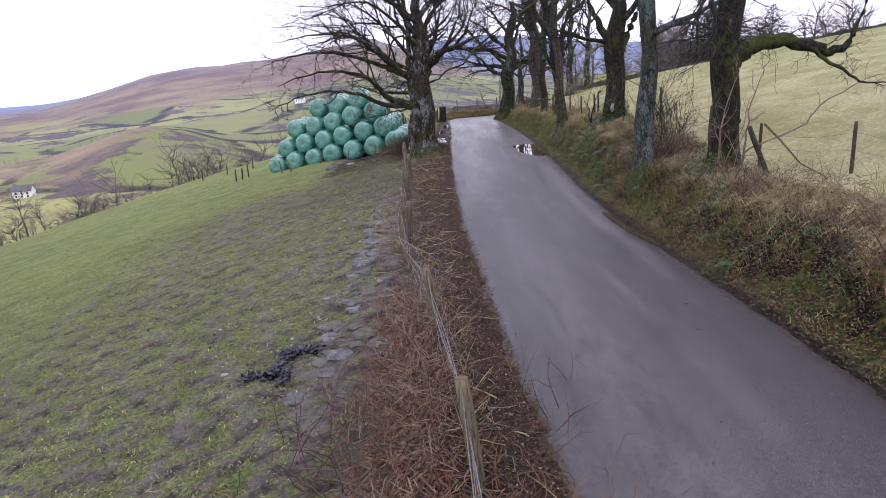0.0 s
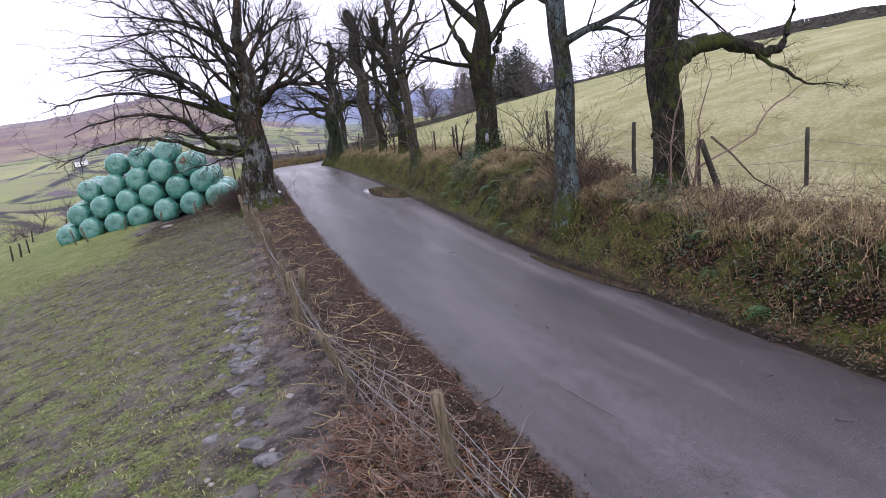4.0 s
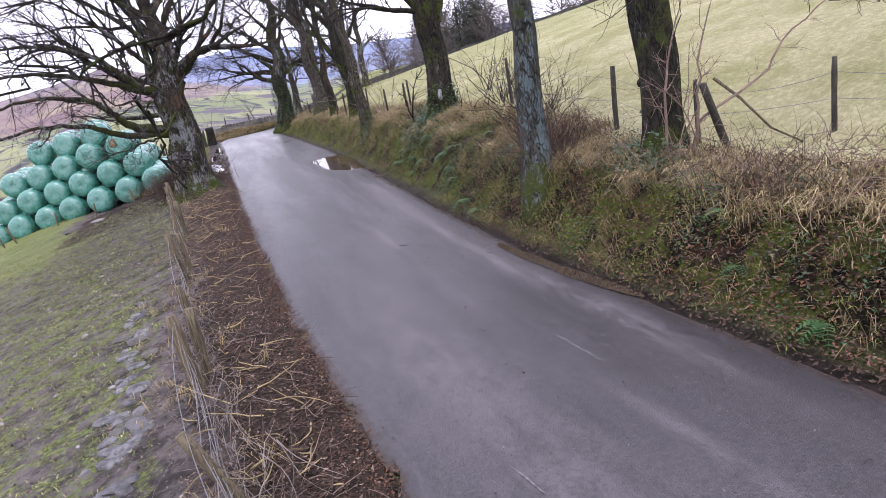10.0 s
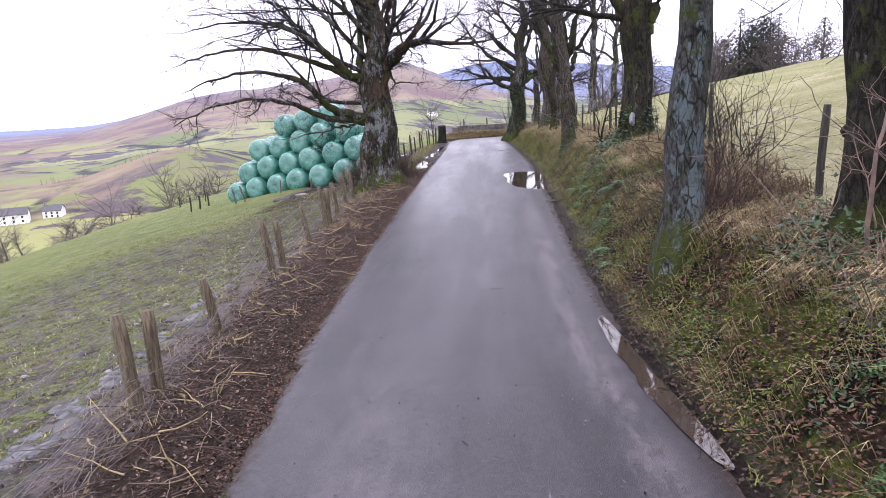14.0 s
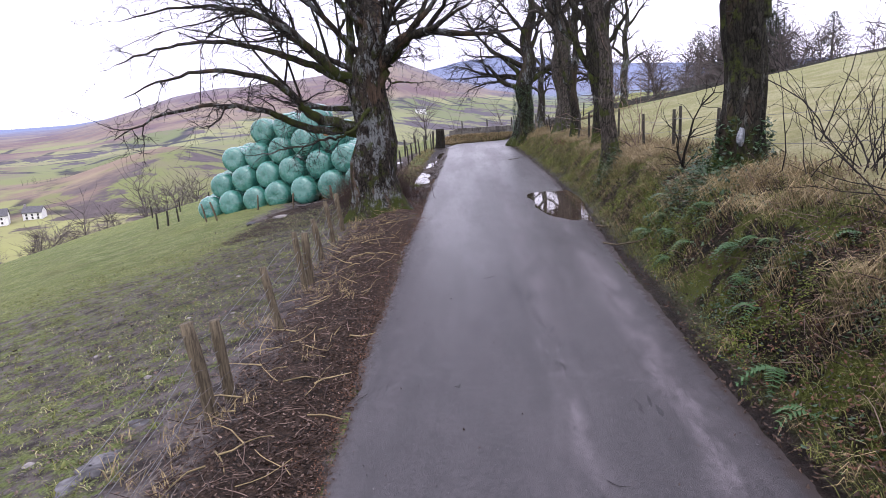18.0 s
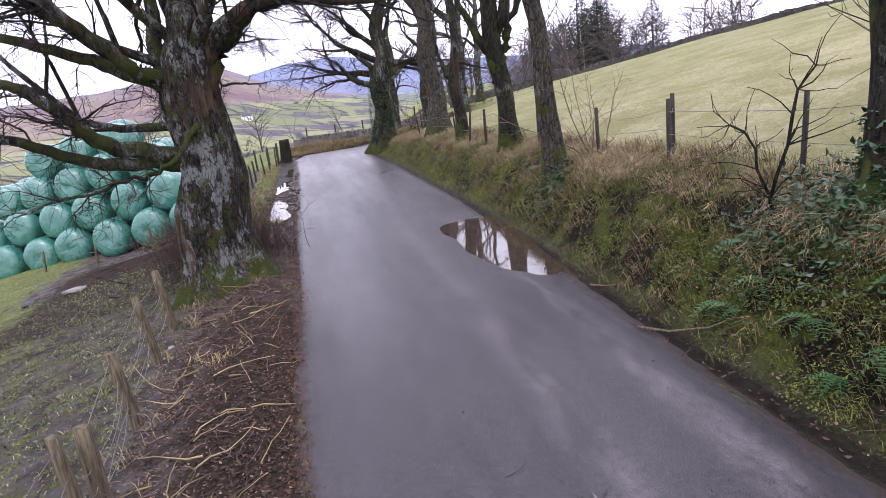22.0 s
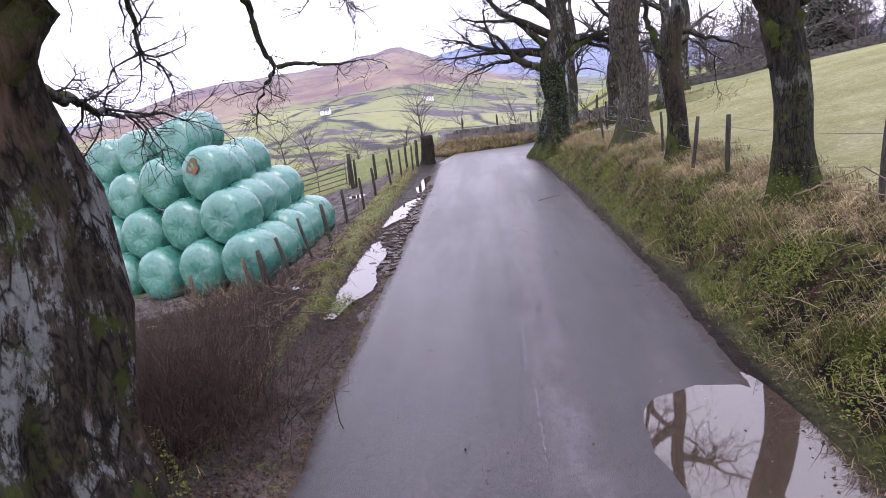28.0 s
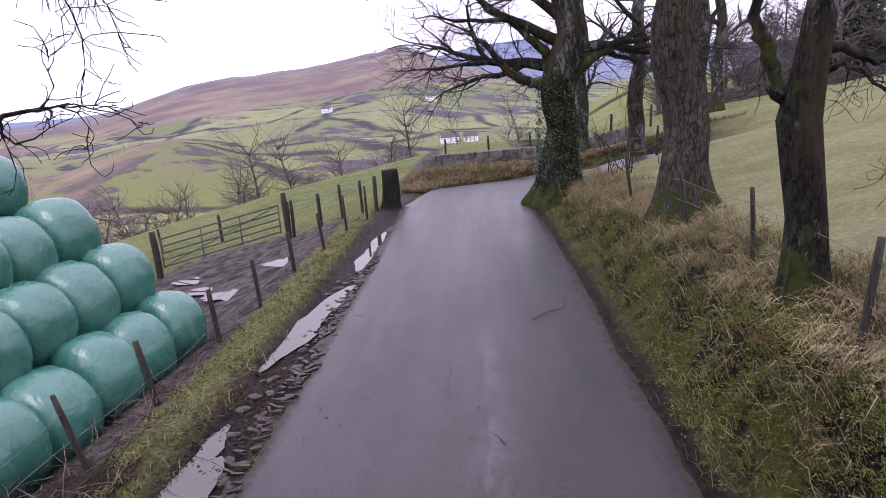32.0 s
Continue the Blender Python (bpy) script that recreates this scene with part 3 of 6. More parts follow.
    soup.add(np.stack([X, Y, Z], -1).reshape(-1, 3), q, soil=np.clip(soil, 0, 1).ravel(), wet=np.clip(wet, 0, 1).ravel(), thatch=np.clip(thatch, 0, 1).ravel(), litter=np.clip(litter, 0, 1).ravel(), pale=np.clip(pale, 0, 1).ravel(), painted_haze=painted_haze.ravel(), moor=moor.ravel())
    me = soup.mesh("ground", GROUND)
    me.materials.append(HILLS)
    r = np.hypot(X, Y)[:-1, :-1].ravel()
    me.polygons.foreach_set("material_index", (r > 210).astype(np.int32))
    tagged(new("ground", me), "sloping winter pasture, muddy verges and far fells", "ground", kind="structure")


build_ground()


PUDDLE = [(3.72, 34.2), (4.3, 34.45), (4.8, 34.4), (4.9, 33.0), (4.8, 31.0), (4.72, 29.0), (4.3, 29.2), (3.85, 30.0), (3.62, 31.4), (3.68, 32.5), (3.56, 33.2), (3.58, 33.8)]


def shore(x, y, corners):
    """Distance to a closed outline, negative inside it."""
    best, inside = np.full(x.shape, 1e9), np.zeros(x.shape, bool)
    for (ax, ay), (bx, by) in zip(corners, corners[1:] + corners[:1]):
        t = np.clip(((x - ax) * (bx - ax) + (y - ay) * (by - ay)) / ((bx - ax) ** 2 + (by - ay) ** 2), 0, 1)
        best = np.minimum(best, np.hypot(x - ax - t * (bx - ax), y - ay - t * (by - ay)))
        inside ^= ((ay > y) != (by > y)) & (x < ax + (y - ay) * (bx - ax) / (by - ay + 1e-12))
    return np.where(inside, -best, best)


def build_road():
    ys = np.concatenate([np.arange(-28, 57.01, 0.25)])
    soup = Soup()
    us = np.linspace(0, 1, 29)
    Yc, Uc = np.meshgrid(ys, us, indexing="ij")
    wob = 0.05 * np.sin(Yc * 2.3) + 0.05 * np.sin(Yc * 5.1 + 1) + 0.06 * np.sin(Yc * 9.7 + np.sin(Yc * 3.1))
    X = left_edge(Yc) + 0.0 + wob * (Uc < 0.02) + Uc * (right_edge(Yc) + 0.12 - left_edge(Yc)) + 0.04 * np.sin(Yc * 3.9) * (Uc > 0.98) + 0.04 * np.sin(Yc * 11.3) * (Uc > 0.98)
    Z = 0.012 + 0.045 * np.sin(Uc * np.pi) + 0.006 * wave(X, Yc, 2.0)
    off = shore(X, Yc, PUDDLE) + 0.03 * wave(X, Yc, 6.0, 4)
    near = smooth(off, 0.5, 0.2)
    Z = Z * (1 - near) + near * (0.024 + 0.06 * np.clip(off, -0.4, 0.4))
    Z -= 0.05 * ((Uc < 0.01) | (Uc > 0.99))
    cen = 0.57 + 0.02 * np.sin(Yc * 0.3)
    patchy = 0.5 + 0.5 * np.sin(Yc * 1.1) * np.sin(Yc * 0.37)
    worn = 0.55 * np.exp(-(((Uc - cen) / 0.05) ** 2)) * smooth(Yc, 14, 20) + 0.75 * np.exp(-(((Uc - cen) / 0.022) ** 2)) * patchy + 1.0 * np.exp(-(((Uc - 0.84) / 0.055) ** 2)) * smooth(Yc, 8, 14) * smooth(Yc, 40, 28) + 0.15 * np.exp(-(((Uc - 0.09) / 0.06) ** 2)) + 0.5 * np.exp(-(((Uc - 0.3) / 0.13) ** 2)) * smooth(Yc, 18, 13) + 0.1 * smooth(Yc, 30, 50)
    mud = smooth(Uc, 0.89, 1.0) * 0.85 + smooth(Uc, 0.09, 0.0) * (0.7 + 0.2 * smooth(Yc, 30, 40))
    n, m = X.shape
    i, j = np.meshgrid(np.arange(n - 1), np.arange(m - 1), indexing="ij")
    q = np.stack([i * m + j, i * m + j + 1, (i + 1) * m + j + 1, (i + 1) * m + j], -1).reshape(-1, 4)
    soup.add(np.stack([X, Yc, Z], -1).reshape(-1, 3), q, worn=np.clip(worn, 0, 1).ravel(), mud=np.clip(mud, 0, 1).ravel())
    # the bend: the lane widens and turns off behind the end tree
    a = np.linspace(0, 0.5, 28)
    r = np.linspace(0, 1, 13)
    A, R = np.meshgrid(a, r, indexing="ij")
    outer = np.stack([lerp(A, [0, 0.25, 0.5, 1], [0.1, 0.8, 6.0, 34.0]), lerp(A, [0, 0.25, 0.5, 1], [57.0, 60.5, 62.6, 68.0])], -1)
    inner = np.stack([lerp(A, [0, 0.25, 0.5, 1], [4.44, 5.4, 10.0, 34.0]), lerp(A, [0, 0.25, 0.5, 1], [57.0, 58.2, 59.3, 64.0])], -1)
    B = outer * (1 - R[..., None]) + inner * R[..., None]
    Z2 = 0.008 + 0.045 * np.sin(R * np.pi) + smooth(A, 0.02, 0.15) * (0.02 + land(B[..., 0], B[..., 1]))
    n, m = A.shape
    i, j = np.meshgrid(np.arange(n - 1), np.arange(m - 1), indexing="ij")
    q = np.stack([i * m + j, i * m + j + 1, (i + 1) * m + j + 1, (i + 1) * m + j], -1).reshape(-1, 4)
    soup.add(np.concatenate([B, Z2[..., None]], -1).reshape(-1, 3), q, worn=0.1, mud=0.1)
    return tagged(new("road", soup.mesh("road", ASPHALT)), "narrow wet grey tarmac lane with worn centre strip", "road", kind="structure")


road = build_road()


def at_ground(x, y):
    return float(land(np.array([x]), np.array([y]))[0])


# ---- trees ----


def bough(p, d, length, r0, r1, rng, n=7, up=0.0, crook=0.22):
    """A crooked branch: points and radii. up bends it to the sky (minus: it droops)."""
    pts, d = [np.array(p, float)], np.array(d, float) / np.linalg.norm(d)
    for k in range(n):
        d = d + rng.normal(0, crook, 3) + (0, 0, up)
        d /= np.linalg.norm(d)
        pts.append(pts[-1] + d * length / n)
    return np.array(pts), np.linspace(r0, r1, n + 1)


def side_dir(path, k, rng, spread=0.9):
    a = path[min(k + 1, len(path) - 1)] - path[k - 1]
    a /= np.linalg.norm(a) + 1e-9
    s = np.cross(a, rng.normal(0, 1, 3))
    s /= np.linalg.norm(s) + 1e-9
    return a * math.cos(spread) + s * math.sin(spread)


def spray(soup, path, rad, rng, level, count, length, up, thin=0.004, fan=(0.5, 1.1), crook=0.22):
    """Side branches along a bough, and theirs."""
    for _ in range(count):
        k = rng.integers(max(1, len(path) // 4), len(path))
        d = side_dir(path, k, rng, rng.uniform(*fan))
        ln = length * rng.uniform(0.55, 1.15)
        r = max(min(rad[k] * 0.7, ln * 0.016), thin)
        p, q = bough(path[k], d, ln, r, thin * 0.7, rng, 5 if level > 1 else 4, up, crook)
        tube(soup, p, q, 4 if level > 1 else 3, cap=False)
        if level > 1:
            spray(soup, p, q, rng, level - 1, max(3, int(count * 0.9)), length * 0.48, up, thin, fan, crook)


def tree(label, x, y, trunk, limbs, mat, seed, group="lane trees", moss=1.4, dense=7, sub=1.5, flare=1.45, z=None, levels=2, paths=(), fan=(0.5, 1.1), gnarl=1.0):
    """A bare winter tree: trunk is rows of (dx, dy, z, radius); limbs are rows of (height, azimuth, elevation, length, radius, up)."""
    rng = np.random.default_rng(seed)
    z0 = (at_ground(x, y) if z is None else z) - 0.12
    root = thing("tree", (x, y, z0), label, "tree", group)
    t = np.array(trunk, float)
    hs = np.concatenate([np.linspace(-0.6, 1.2, 11), np.linspace(1.5, t[-1, 2], 12)]) if t[-1, 2] > 2 else np.linspace(0, t[-1, 2], 10)
    pts = np.stack([lerp(hs, t[:, 2], t[:, 0]), lerp(hs, t[:, 2], t[:, 1]), hs], -1)
    pts[:, :2] += 0.08 * np.sin(hs[:, None] * (2.1, 1.7) + seed) * t[0, 3] / 0.3 * smooth(hs, 0.5, 2)[:, None]
    r = lerp(hs, t[:, 2], t[:, 3])
    ns = 18 if gnarl == 1 else 40
    ang = np.linspace(0, 2 * np.pi, ns, endpoint=False)
    lobes = 1 + 0.1 * np.sin(3 * ang + seed)[None] + 0.06 * np.sin(5 * ang + 2 * seed + hs[:, None] * 0.8) + 0.05 * np.sin(8 * ang - hs[:, None] * 1.3) + 0.06 * np.sin(2 * ang + hs[:, None] * 1.9 + seed)
    fl = 1 + (flare - 1) * np.exp(-np.maximum(hs, 0) / 0.38)[:, None] * (0.65 + 0.5 * np.sin(4 * ang + seed * 1.3)[None] ** 2)
    if gnarl > 1:
        lobes += 0.03 * gnarl * np.sin(9 * ang + 1.4 * np.sin(hs[:, None] * 1.6)) + 0.02 * gnarl * np.sin(15 * ang + 1.7 * hs[:, None] + seed)
        lobes += rng.normal(0, 0.012, lobes.shape)
    wood = Soup()
    tube(wood, pts, r[:, None] * lobes * fl, ns, moss=np.clip(0.8 - 0.55 * hs / moss, 0.4, 1))
    for _ in range(5):
        h = rng.uniform(0.8, max(1.2, t[-1, 2] * 0.9))
        c = np.array([lerp(h, t[:, 2], t[:, 0]), lerp(h, t[:, 2], t[:, 1]), h])
        a = rng.uniform(0, 6.28)
        rr = lerp(h, t[:, 2], t[:, 3])
        d = np.array([math.cos(a), math.sin(a), 0.15])
        tube(wood, [c + d * rr * 0.7, c + d * rr * 1.05, c + d * rr * 1.15], [rr * 0.3, rr * 0.22, rr * 0.08], 8, moss=0.25)
    part("trunk", wood.mesh("trunk", mat), root)
    twigs = Soup()
    for h, az, el, ln, rad, up in limbs:
        c = np.array([lerp(h, t[:, 2], t[:, 0]), lerp(h, t[:, 2], t[:, 1]), h])
        a, e = radians(az), radians(el)
        d = (math.sin(a) * math.cos(e), math.cos(a) * math.cos(e), math.sin(e))
        limb = Soup()
        p, q = bough(c, d, ln, rad, 0.014, rng, 10, up, 0.17)
        q = rad * (1 - np.linspace(0, 1, 11)) ** 1.35 + 0.012
        tube(limb, p, q, 9, moss=np.linspace(0.5, 0.05, len(p)))
        forks = []
        for _ in range(3):
            k = int(rng.integers(2, 7))
            fp, fq = bough(p[k], side_dir(p, k, rng, 0.6), ln * 0.55, q[k] * 0.7, 0.012, rng, 7, up, 0.2)
            tube(limb, fp, fq, 7, moss=0.2)
            forks.append((fp, fq))
        part("limb", limb.mesh("limb", mat), root)
        spray(twigs, p, q, rng, levels, dense, sub, up * 0.6, fan=fan)
        for fp, fq in forks:
            spray(twigs, fp, fq, rng, levels, max(3, int(dense * 0.7)), sub * 0.8, up * 0.6, fan=fan)
    for pts, rad, *few in paths:
        k = np.linspace(0, len(pts) - 1, len(pts) * 4)
        p = np.stack([lerp(k, range(len(pts)), [q[c] for q in pts]) for c in range(3)], -1)
        p[1:-1] = (p[:-2] + p[1:-1] + p[2:]) / 3
        p[2:-1] += rng.normal(0, 0.025, (len(p) - 3, 3))
        q = rad * (1 - np.linspace(0, 1, len(p))) ** 0.9 + (0.004 if few else 0.012)
        limb = Soup()
        tube(limb, p, q, 10, moss=np.linspace(0.7, 0.3, len(p)))
        part("limb", limb.mesh("limb", mat), root)
        spray(twigs, p, q, rng, 2, *(few or (17, 1.05 if len(p) < 26 else 1.3)), -0.01, fan=(0.4, 1.1), crook=0.45)
    if twigs.k:
        part("crown", twigs.mesh("crown", TWIG, False), root, "bare dark twigs")["kind"] = "stuff"
    return root


OLD = "old bare roadside tree with mossy trunk beside the lane"
tree("stout old bare tree with scarred pale trunk beside the fence", -0.9, 32.1,
     [(0, 0, 0, 0.6), (-0.03, 0.0, 1.2, 0.55), (-0.08, 0.0, 2.3, 0.56), (-0.02, 0.0, 3.1, 0.52), (0.08, 0.05, 4.0, 0.44), (0.15, 0.1, 4.9, 0.3), (0.1, 0.2, 6.8, 0.2), (0.0, 0.3, 9, 0.1)],
     [(3.1, -80, 10, 7.0, 0.08, 0.0), (3.6, -112, 24, 6.4, 0.08, -0.02),
      (3.9, -86, 34, 6.4, 0.09, -0.02), (4.2, -125, 46, 6.0, 0.10, -0.01), (3.9, 40, 66, 5.5, 0.2, 0.03), (3.8, 100, 56, 5.5, 0.2, 0.03), (4.0, 160, 54, 4.5, 0.15, 0.03),
      (3.8, -70, 78, 5.5, 0.18, 0.02), (5.0, -60, 45, 6.0, 0.11, 0.0), (3.4, -62, 20, 6.0, 0.08, 0.0), (5.5, 80, 50, 4.5, 0.11, 0.02), (5.6, -150, 40, 5.0, 0.10, 0.0), (5.2, -108, 30, 6.5, 0.10, -0.02), (6.2, -95, 40, 6, 0.1, 0.0), (6.4, 30, 50, 4.5, 0.1, 0.02)],
     BARK_SCAR, 3, dense=11, sub=2.1, flare=1.75, moss=1.1, fan=(0.25, 0.75), gnarl=2.1,
     paths=[([(-0.3, 0.0, 2.55), (-1.28, -0.4, 2.87), (-1.62, -0.7, 3.05), (-1.86, -1.0, 3.5), (-2.3, -1.3, 3.95), (-3.6, -1.5, 4.3), (-5.0, -1.3, 4.2), (-6.5, -1.1, 3.7)], 0.15),
            ([(-0.3, 0.0, 2.4), (-1.5, -0.35, 2.6), (-2.14, -0.6, 2.83), (-2.8, -1.1, 3.25), (-4.0, -1.2, 3.45), (-5.6, -1.2, 3.2), (-7.0, -1.0, 2.6)], 0.12),
            ([(-0.2, 0.0, 3.8), (-0.81, -0.37, 4.06), (-1.32, -0.73, 4.72), (-1.7, -1.1, 5.15), (-2.7, -1.4, 5.7), (-4.2, -1.5, 5.9), (-6.0, -1.6, 5.6)], 0.13),
            ([(-0.2, 0.0, 3.7), (-1.13, 0.07, 4.15), (-1.86, 0.15, 4.46), (-2.95, 0.3, 4.9), (-4.4, 0.4, 5.2), (-6.0, 0.5, 5.1), (-7.5, 0.6, 4.7)], 0.13),
            ([(-0.3, 0.0, 3.6), (-0.5, 0.05, 4.4), (-0.42, 0.1, 5.3), (-0.5, 0.2, 6.6), (-0.8, 0.3, 8.2)], 0.17),
            ([(0.25, 0.0, 3.7), (0.55, 0.05, 4.2), (0.85, 0.1, 4.6), (1.45, 0.2, 5.2), (2.0, 0.4, 6.6), (2.3, 0.6, 8.0)], 0.16),
            ([(0.05, -0.45, 3.1), (-0.25, -0.7, 2.68), (-0.67, -0.8, 2.38), (-1.27, -0.9, 2.3), (-2.0, -1.0, 2.15), (-3.1, -1.1, 2.0)], 0.045),
            ([(0.0, 0.1, 4.6), (0.1, 1.6, 5.5), (-0.1, 4.0, 6.0), (-0.4, 5.8, 5.8), (-0.5, 6.9, 5.2), (-0.46, 7.1, 4.83), (-0.36, 7.18, 4.26), (-0.21, 7.26, 3.97), (-0.5, 7.34, 3.69), (-0.72, 7.42, 3.36), (-0.79, 7.5, 2.83)], 0.1, 17, 0.75),
            ([(-0.21, 7.26, 3.97), (0.26, 7.35, 4.02), (0.83, 7.5, 3.93), (1.2, 7.7, 4.0)], 0.04, 8, 0.6),
            ([(-0.1, 0.4, 3.4), (-0.5, 1.5, 3.7), (-0.95, 2.6, 3.62), (-1.09, 3.23, 3.49), (-0.92, 3.6, 3.41), (-0.6, 4.0, 3.34)], 0.055),
            ([(0.0, 0.2, 5.0), (-0.9, 2.5, 6.0), (-1.6, 4.8, 5.7), (-1.96, 6.2, 4.88), (-2.1, 6.4, 4.36), (-2.05, 6.4, 4.28), (-1.79, 6.5, 4.1)], 0.055),
            ([(0.1, 0.2, 5.4), (0.3, 2.5, 6.4), (0.3, 5.0, 6.2), (0.3, 6.5, 5.6), (0.6, 7.5, 5.3), (1.0, 8.3, 5.2)], 0.07)])
tree(OLD, 6.73, 15.0, [(0, 0, 0, 0.31), (-0.05, 0, 2, 0.275), (0, 0.1, 5, 0.25), (0.1, 0.2, 8, 0.2)],
     [(3.9, -120, 20, 3.5, 0.1, 0.0), (4.6, -40, 35, 4, 0.14, 0.02), (5.5, 30, 50, 4, 0.14, 0.03), (6.2, 160, 45, 4, 0.12, 0.03)], BARK_DARK, 5, dense=8,
     paths=[([(0.0, 0, 2.4), (0.35, -0.05, 2.72), (0.95, -0.1, 2.86), (1.5, -0.15, 2.72), (2.05, -0.2, 2.52), (2.35, -0.2, 2.62), (2.6, -0.15, 3.1), (2.9, 0, 4.3)], 0.21, 9, 0.8),
            ([(1.5, -0.15, 2.72), (1.9, -0.45, 2.3), (2.4, -0.8, 1.9), (2.9, -1.1, 1.8)], 0.05, 8, 0.6),
            ([(0, 0, 4.6), (-2.7, -2.5, 4.4), (-4.7, -4.5, 3.5), (-6.1, -5.5, 2.5), (-6.25, -5.52, 2.38), (-6.5, -5.52, 2.26), (-6.55, -5.52, 2.05), (-6.53, -5.52, 1.87), (-6.49, -5.52, 1.72)], 0.011, 6, 0.25),
            ([(-6.25, -5.52, 2.38), (-6.65, -5.5, 2.3), (-6.96, -5.54, 2.24), (-7.25, -5.5, 2.2)], 0.004, 5, 0.16)])
tree("slender bare tree with blue-grey lichen trunk on the bank", 5.44, 16.9, [(-0.1, -0.2, 0, 0.25), (0, 0, 1, 0.215), (0.05, 0, 4, 0.19), (-0.05, 0.1, 8, 0.14)],
     [(3.6, 120, 20, 3, 0.09, 0.0), (4.4, -60, 40, 3.5, 0.1, 0.02), (5.2, 60, 40, 3.5, 0.1, 0.02), (6, -150, 45, 3.5, 0.1, 0.02)], BARK_BLUE, 8, dense=10)
tree("stout old bare tree with ivy and moss at its foot", 6.6, 24.75, [(0, 0, 0, 0.38), (-0.05, 0, 1.5, 0.33), (0, 0, 2.6, 0.32), (0, 0, 3.6, 0.27), (0, 0, 4.6, 0.18), (0.05, 0.1, 6.5, 0.1)],
     [(2.9, -100, 10, 3.5, 0.08, -0.03), (3.5, 140, 30, 4, 0.13, 0.0), (4.2, -60, 40, 5, 0.16, 0.02), (5, 60, 45, 5, 0.16, 0.02), (6, -160, 45, 4.5, 0.14, 0.02)], BARK_DARK, 11, dense=10, gnarl=1.3,
     paths=[([(0.0, 0.0, 2.3), (-0.12, 0.0, 2.75), (-0.55, 0.05, 3.5), (-0.9, 0.1, 4.2), (-1.3, 0.2, 5.6)], 0.23, 7, 0.7), ([(0.0, 0.0, 2.3), (0.12, 0.0, 2.8), (0.5, 0.0, 3.5), (0.75, 0.1, 4.1), (1.1, 0.3, 5.6)], 0.22, 7, 0.7)])
tree("pale bare tree leaning beside the lane, ivy round its foot", 5.88, 32.4, [(0, 0, 0, 0.25), (-0.04, 0.0, 1, 0.19), (-0.14, 0.05, 2.5, 0.175), (-0.25, 0.1, 4, 0.165), (-0.6, 0.2, 8, 0.11)],
     [(4.2, -60, 40, 4, 0.12, 0.02), (5, 60, 45, 4, 0.12, 0.02), (5.6, 170, 40, 4, 0.11, 0.02)], BARK_PALE, 14, dense=10, gnarl=1.3)
tree(OLD, 6.66, 37.6, [(0, 0, 0, 0.31), (-0.1, 0, 1, 0.255), (-0.3, 0.1, 3.4, 0.23), (-0.9, 0.2, 7, 0.15)],
     [(3.2, 95, 50, 4.5, 0.2, 0.03), (4.2, -70, 45, 4, 0.14, 0.02), (5, 10, 50, 4, 0.13, 0.02), (5.5, 170, 40, 4, 0.11, 0.0)], BARK_DARK, 17, dense=10,
     paths=[([(-0.25, 0.1, 2.3), (-0.45, 0.1, 2.8), (-1.0, 0.1, 3.7), (-1.5, 0.2, 5.0), (-1.8, 0.2, 6.2)], 0.17, 7, 0.7), ([(-0.2, 0.1, 2.3), (0.0, 0.1, 2.9), (0.25, 0.1, 3.7), (0.9, 0.1, 4.7), (1.4, 0.2, 5.8)], 0.17, 7, 0.7)])
tree("bare forked tree with lichen patches on the bank", 6.5, 42.8, [(0, 0, 0, 0.25), (-0.05, 0, 1, 0.185), (-0.15, 0, 2.1, 0.19), (-0.1, 0, 2.8, 0.14), (0.0, 0.1, 5, 0.13), (0.1, 0, 8, 0.08)],
     [(4.2, -80, 40, 4, 0.12, 0.02), (5, 20, 45, 4, 0.12, 0.02)], BARK_LICHEN, 19, dense=10, gnarl=1.3,
     paths=[([(-0.08, 0, 1.9), (-0.22, 0, 2.22), (-0.47, 0, 2.46), (-0.63, 0, 2.88), (-0.72, 0, 3.2), (-0.9, 0.1, 4.6), (-1.3, 0.2, 6.2)], 0.13, 7, 0.7),
            ([(-0.1, 0, 2.9), (0.02, 0, 2.85), (0.34, 0, 2.72), (0.7, 0, 2.62), (1.06, 0, 2.5), (1.27, 0, 2.4)], 0.07, 7, 0.7), ([(-0.05, -0.05, 2.5), (0.1, -0.1, 2.62), (0.35, -0.15, 2.55), (0.65, -0.2, 2.2), (0.75, -0.2, 1.5)], 0.03, 7, 0.7)])
tree("tall thick pale-barked bare tree on the bank", 6.72, 48.1, [(0, 0, 0, 0.5), (-0.05, 0, 1, 0.42), (-0.3, 0, 5, 0.37), (-0.6, 0, 9, 0.24)],
     [(5.2, -80, 40, 5, 0.16, 0.02), (5.8, 70, 40, 5, 0.16, 0.02), (6.6, 170, 45, 4, 0.13, 0.02), (7, 0, 50, 4, 0.13, 0.02)], BARK_PALE, 23, dense=10)
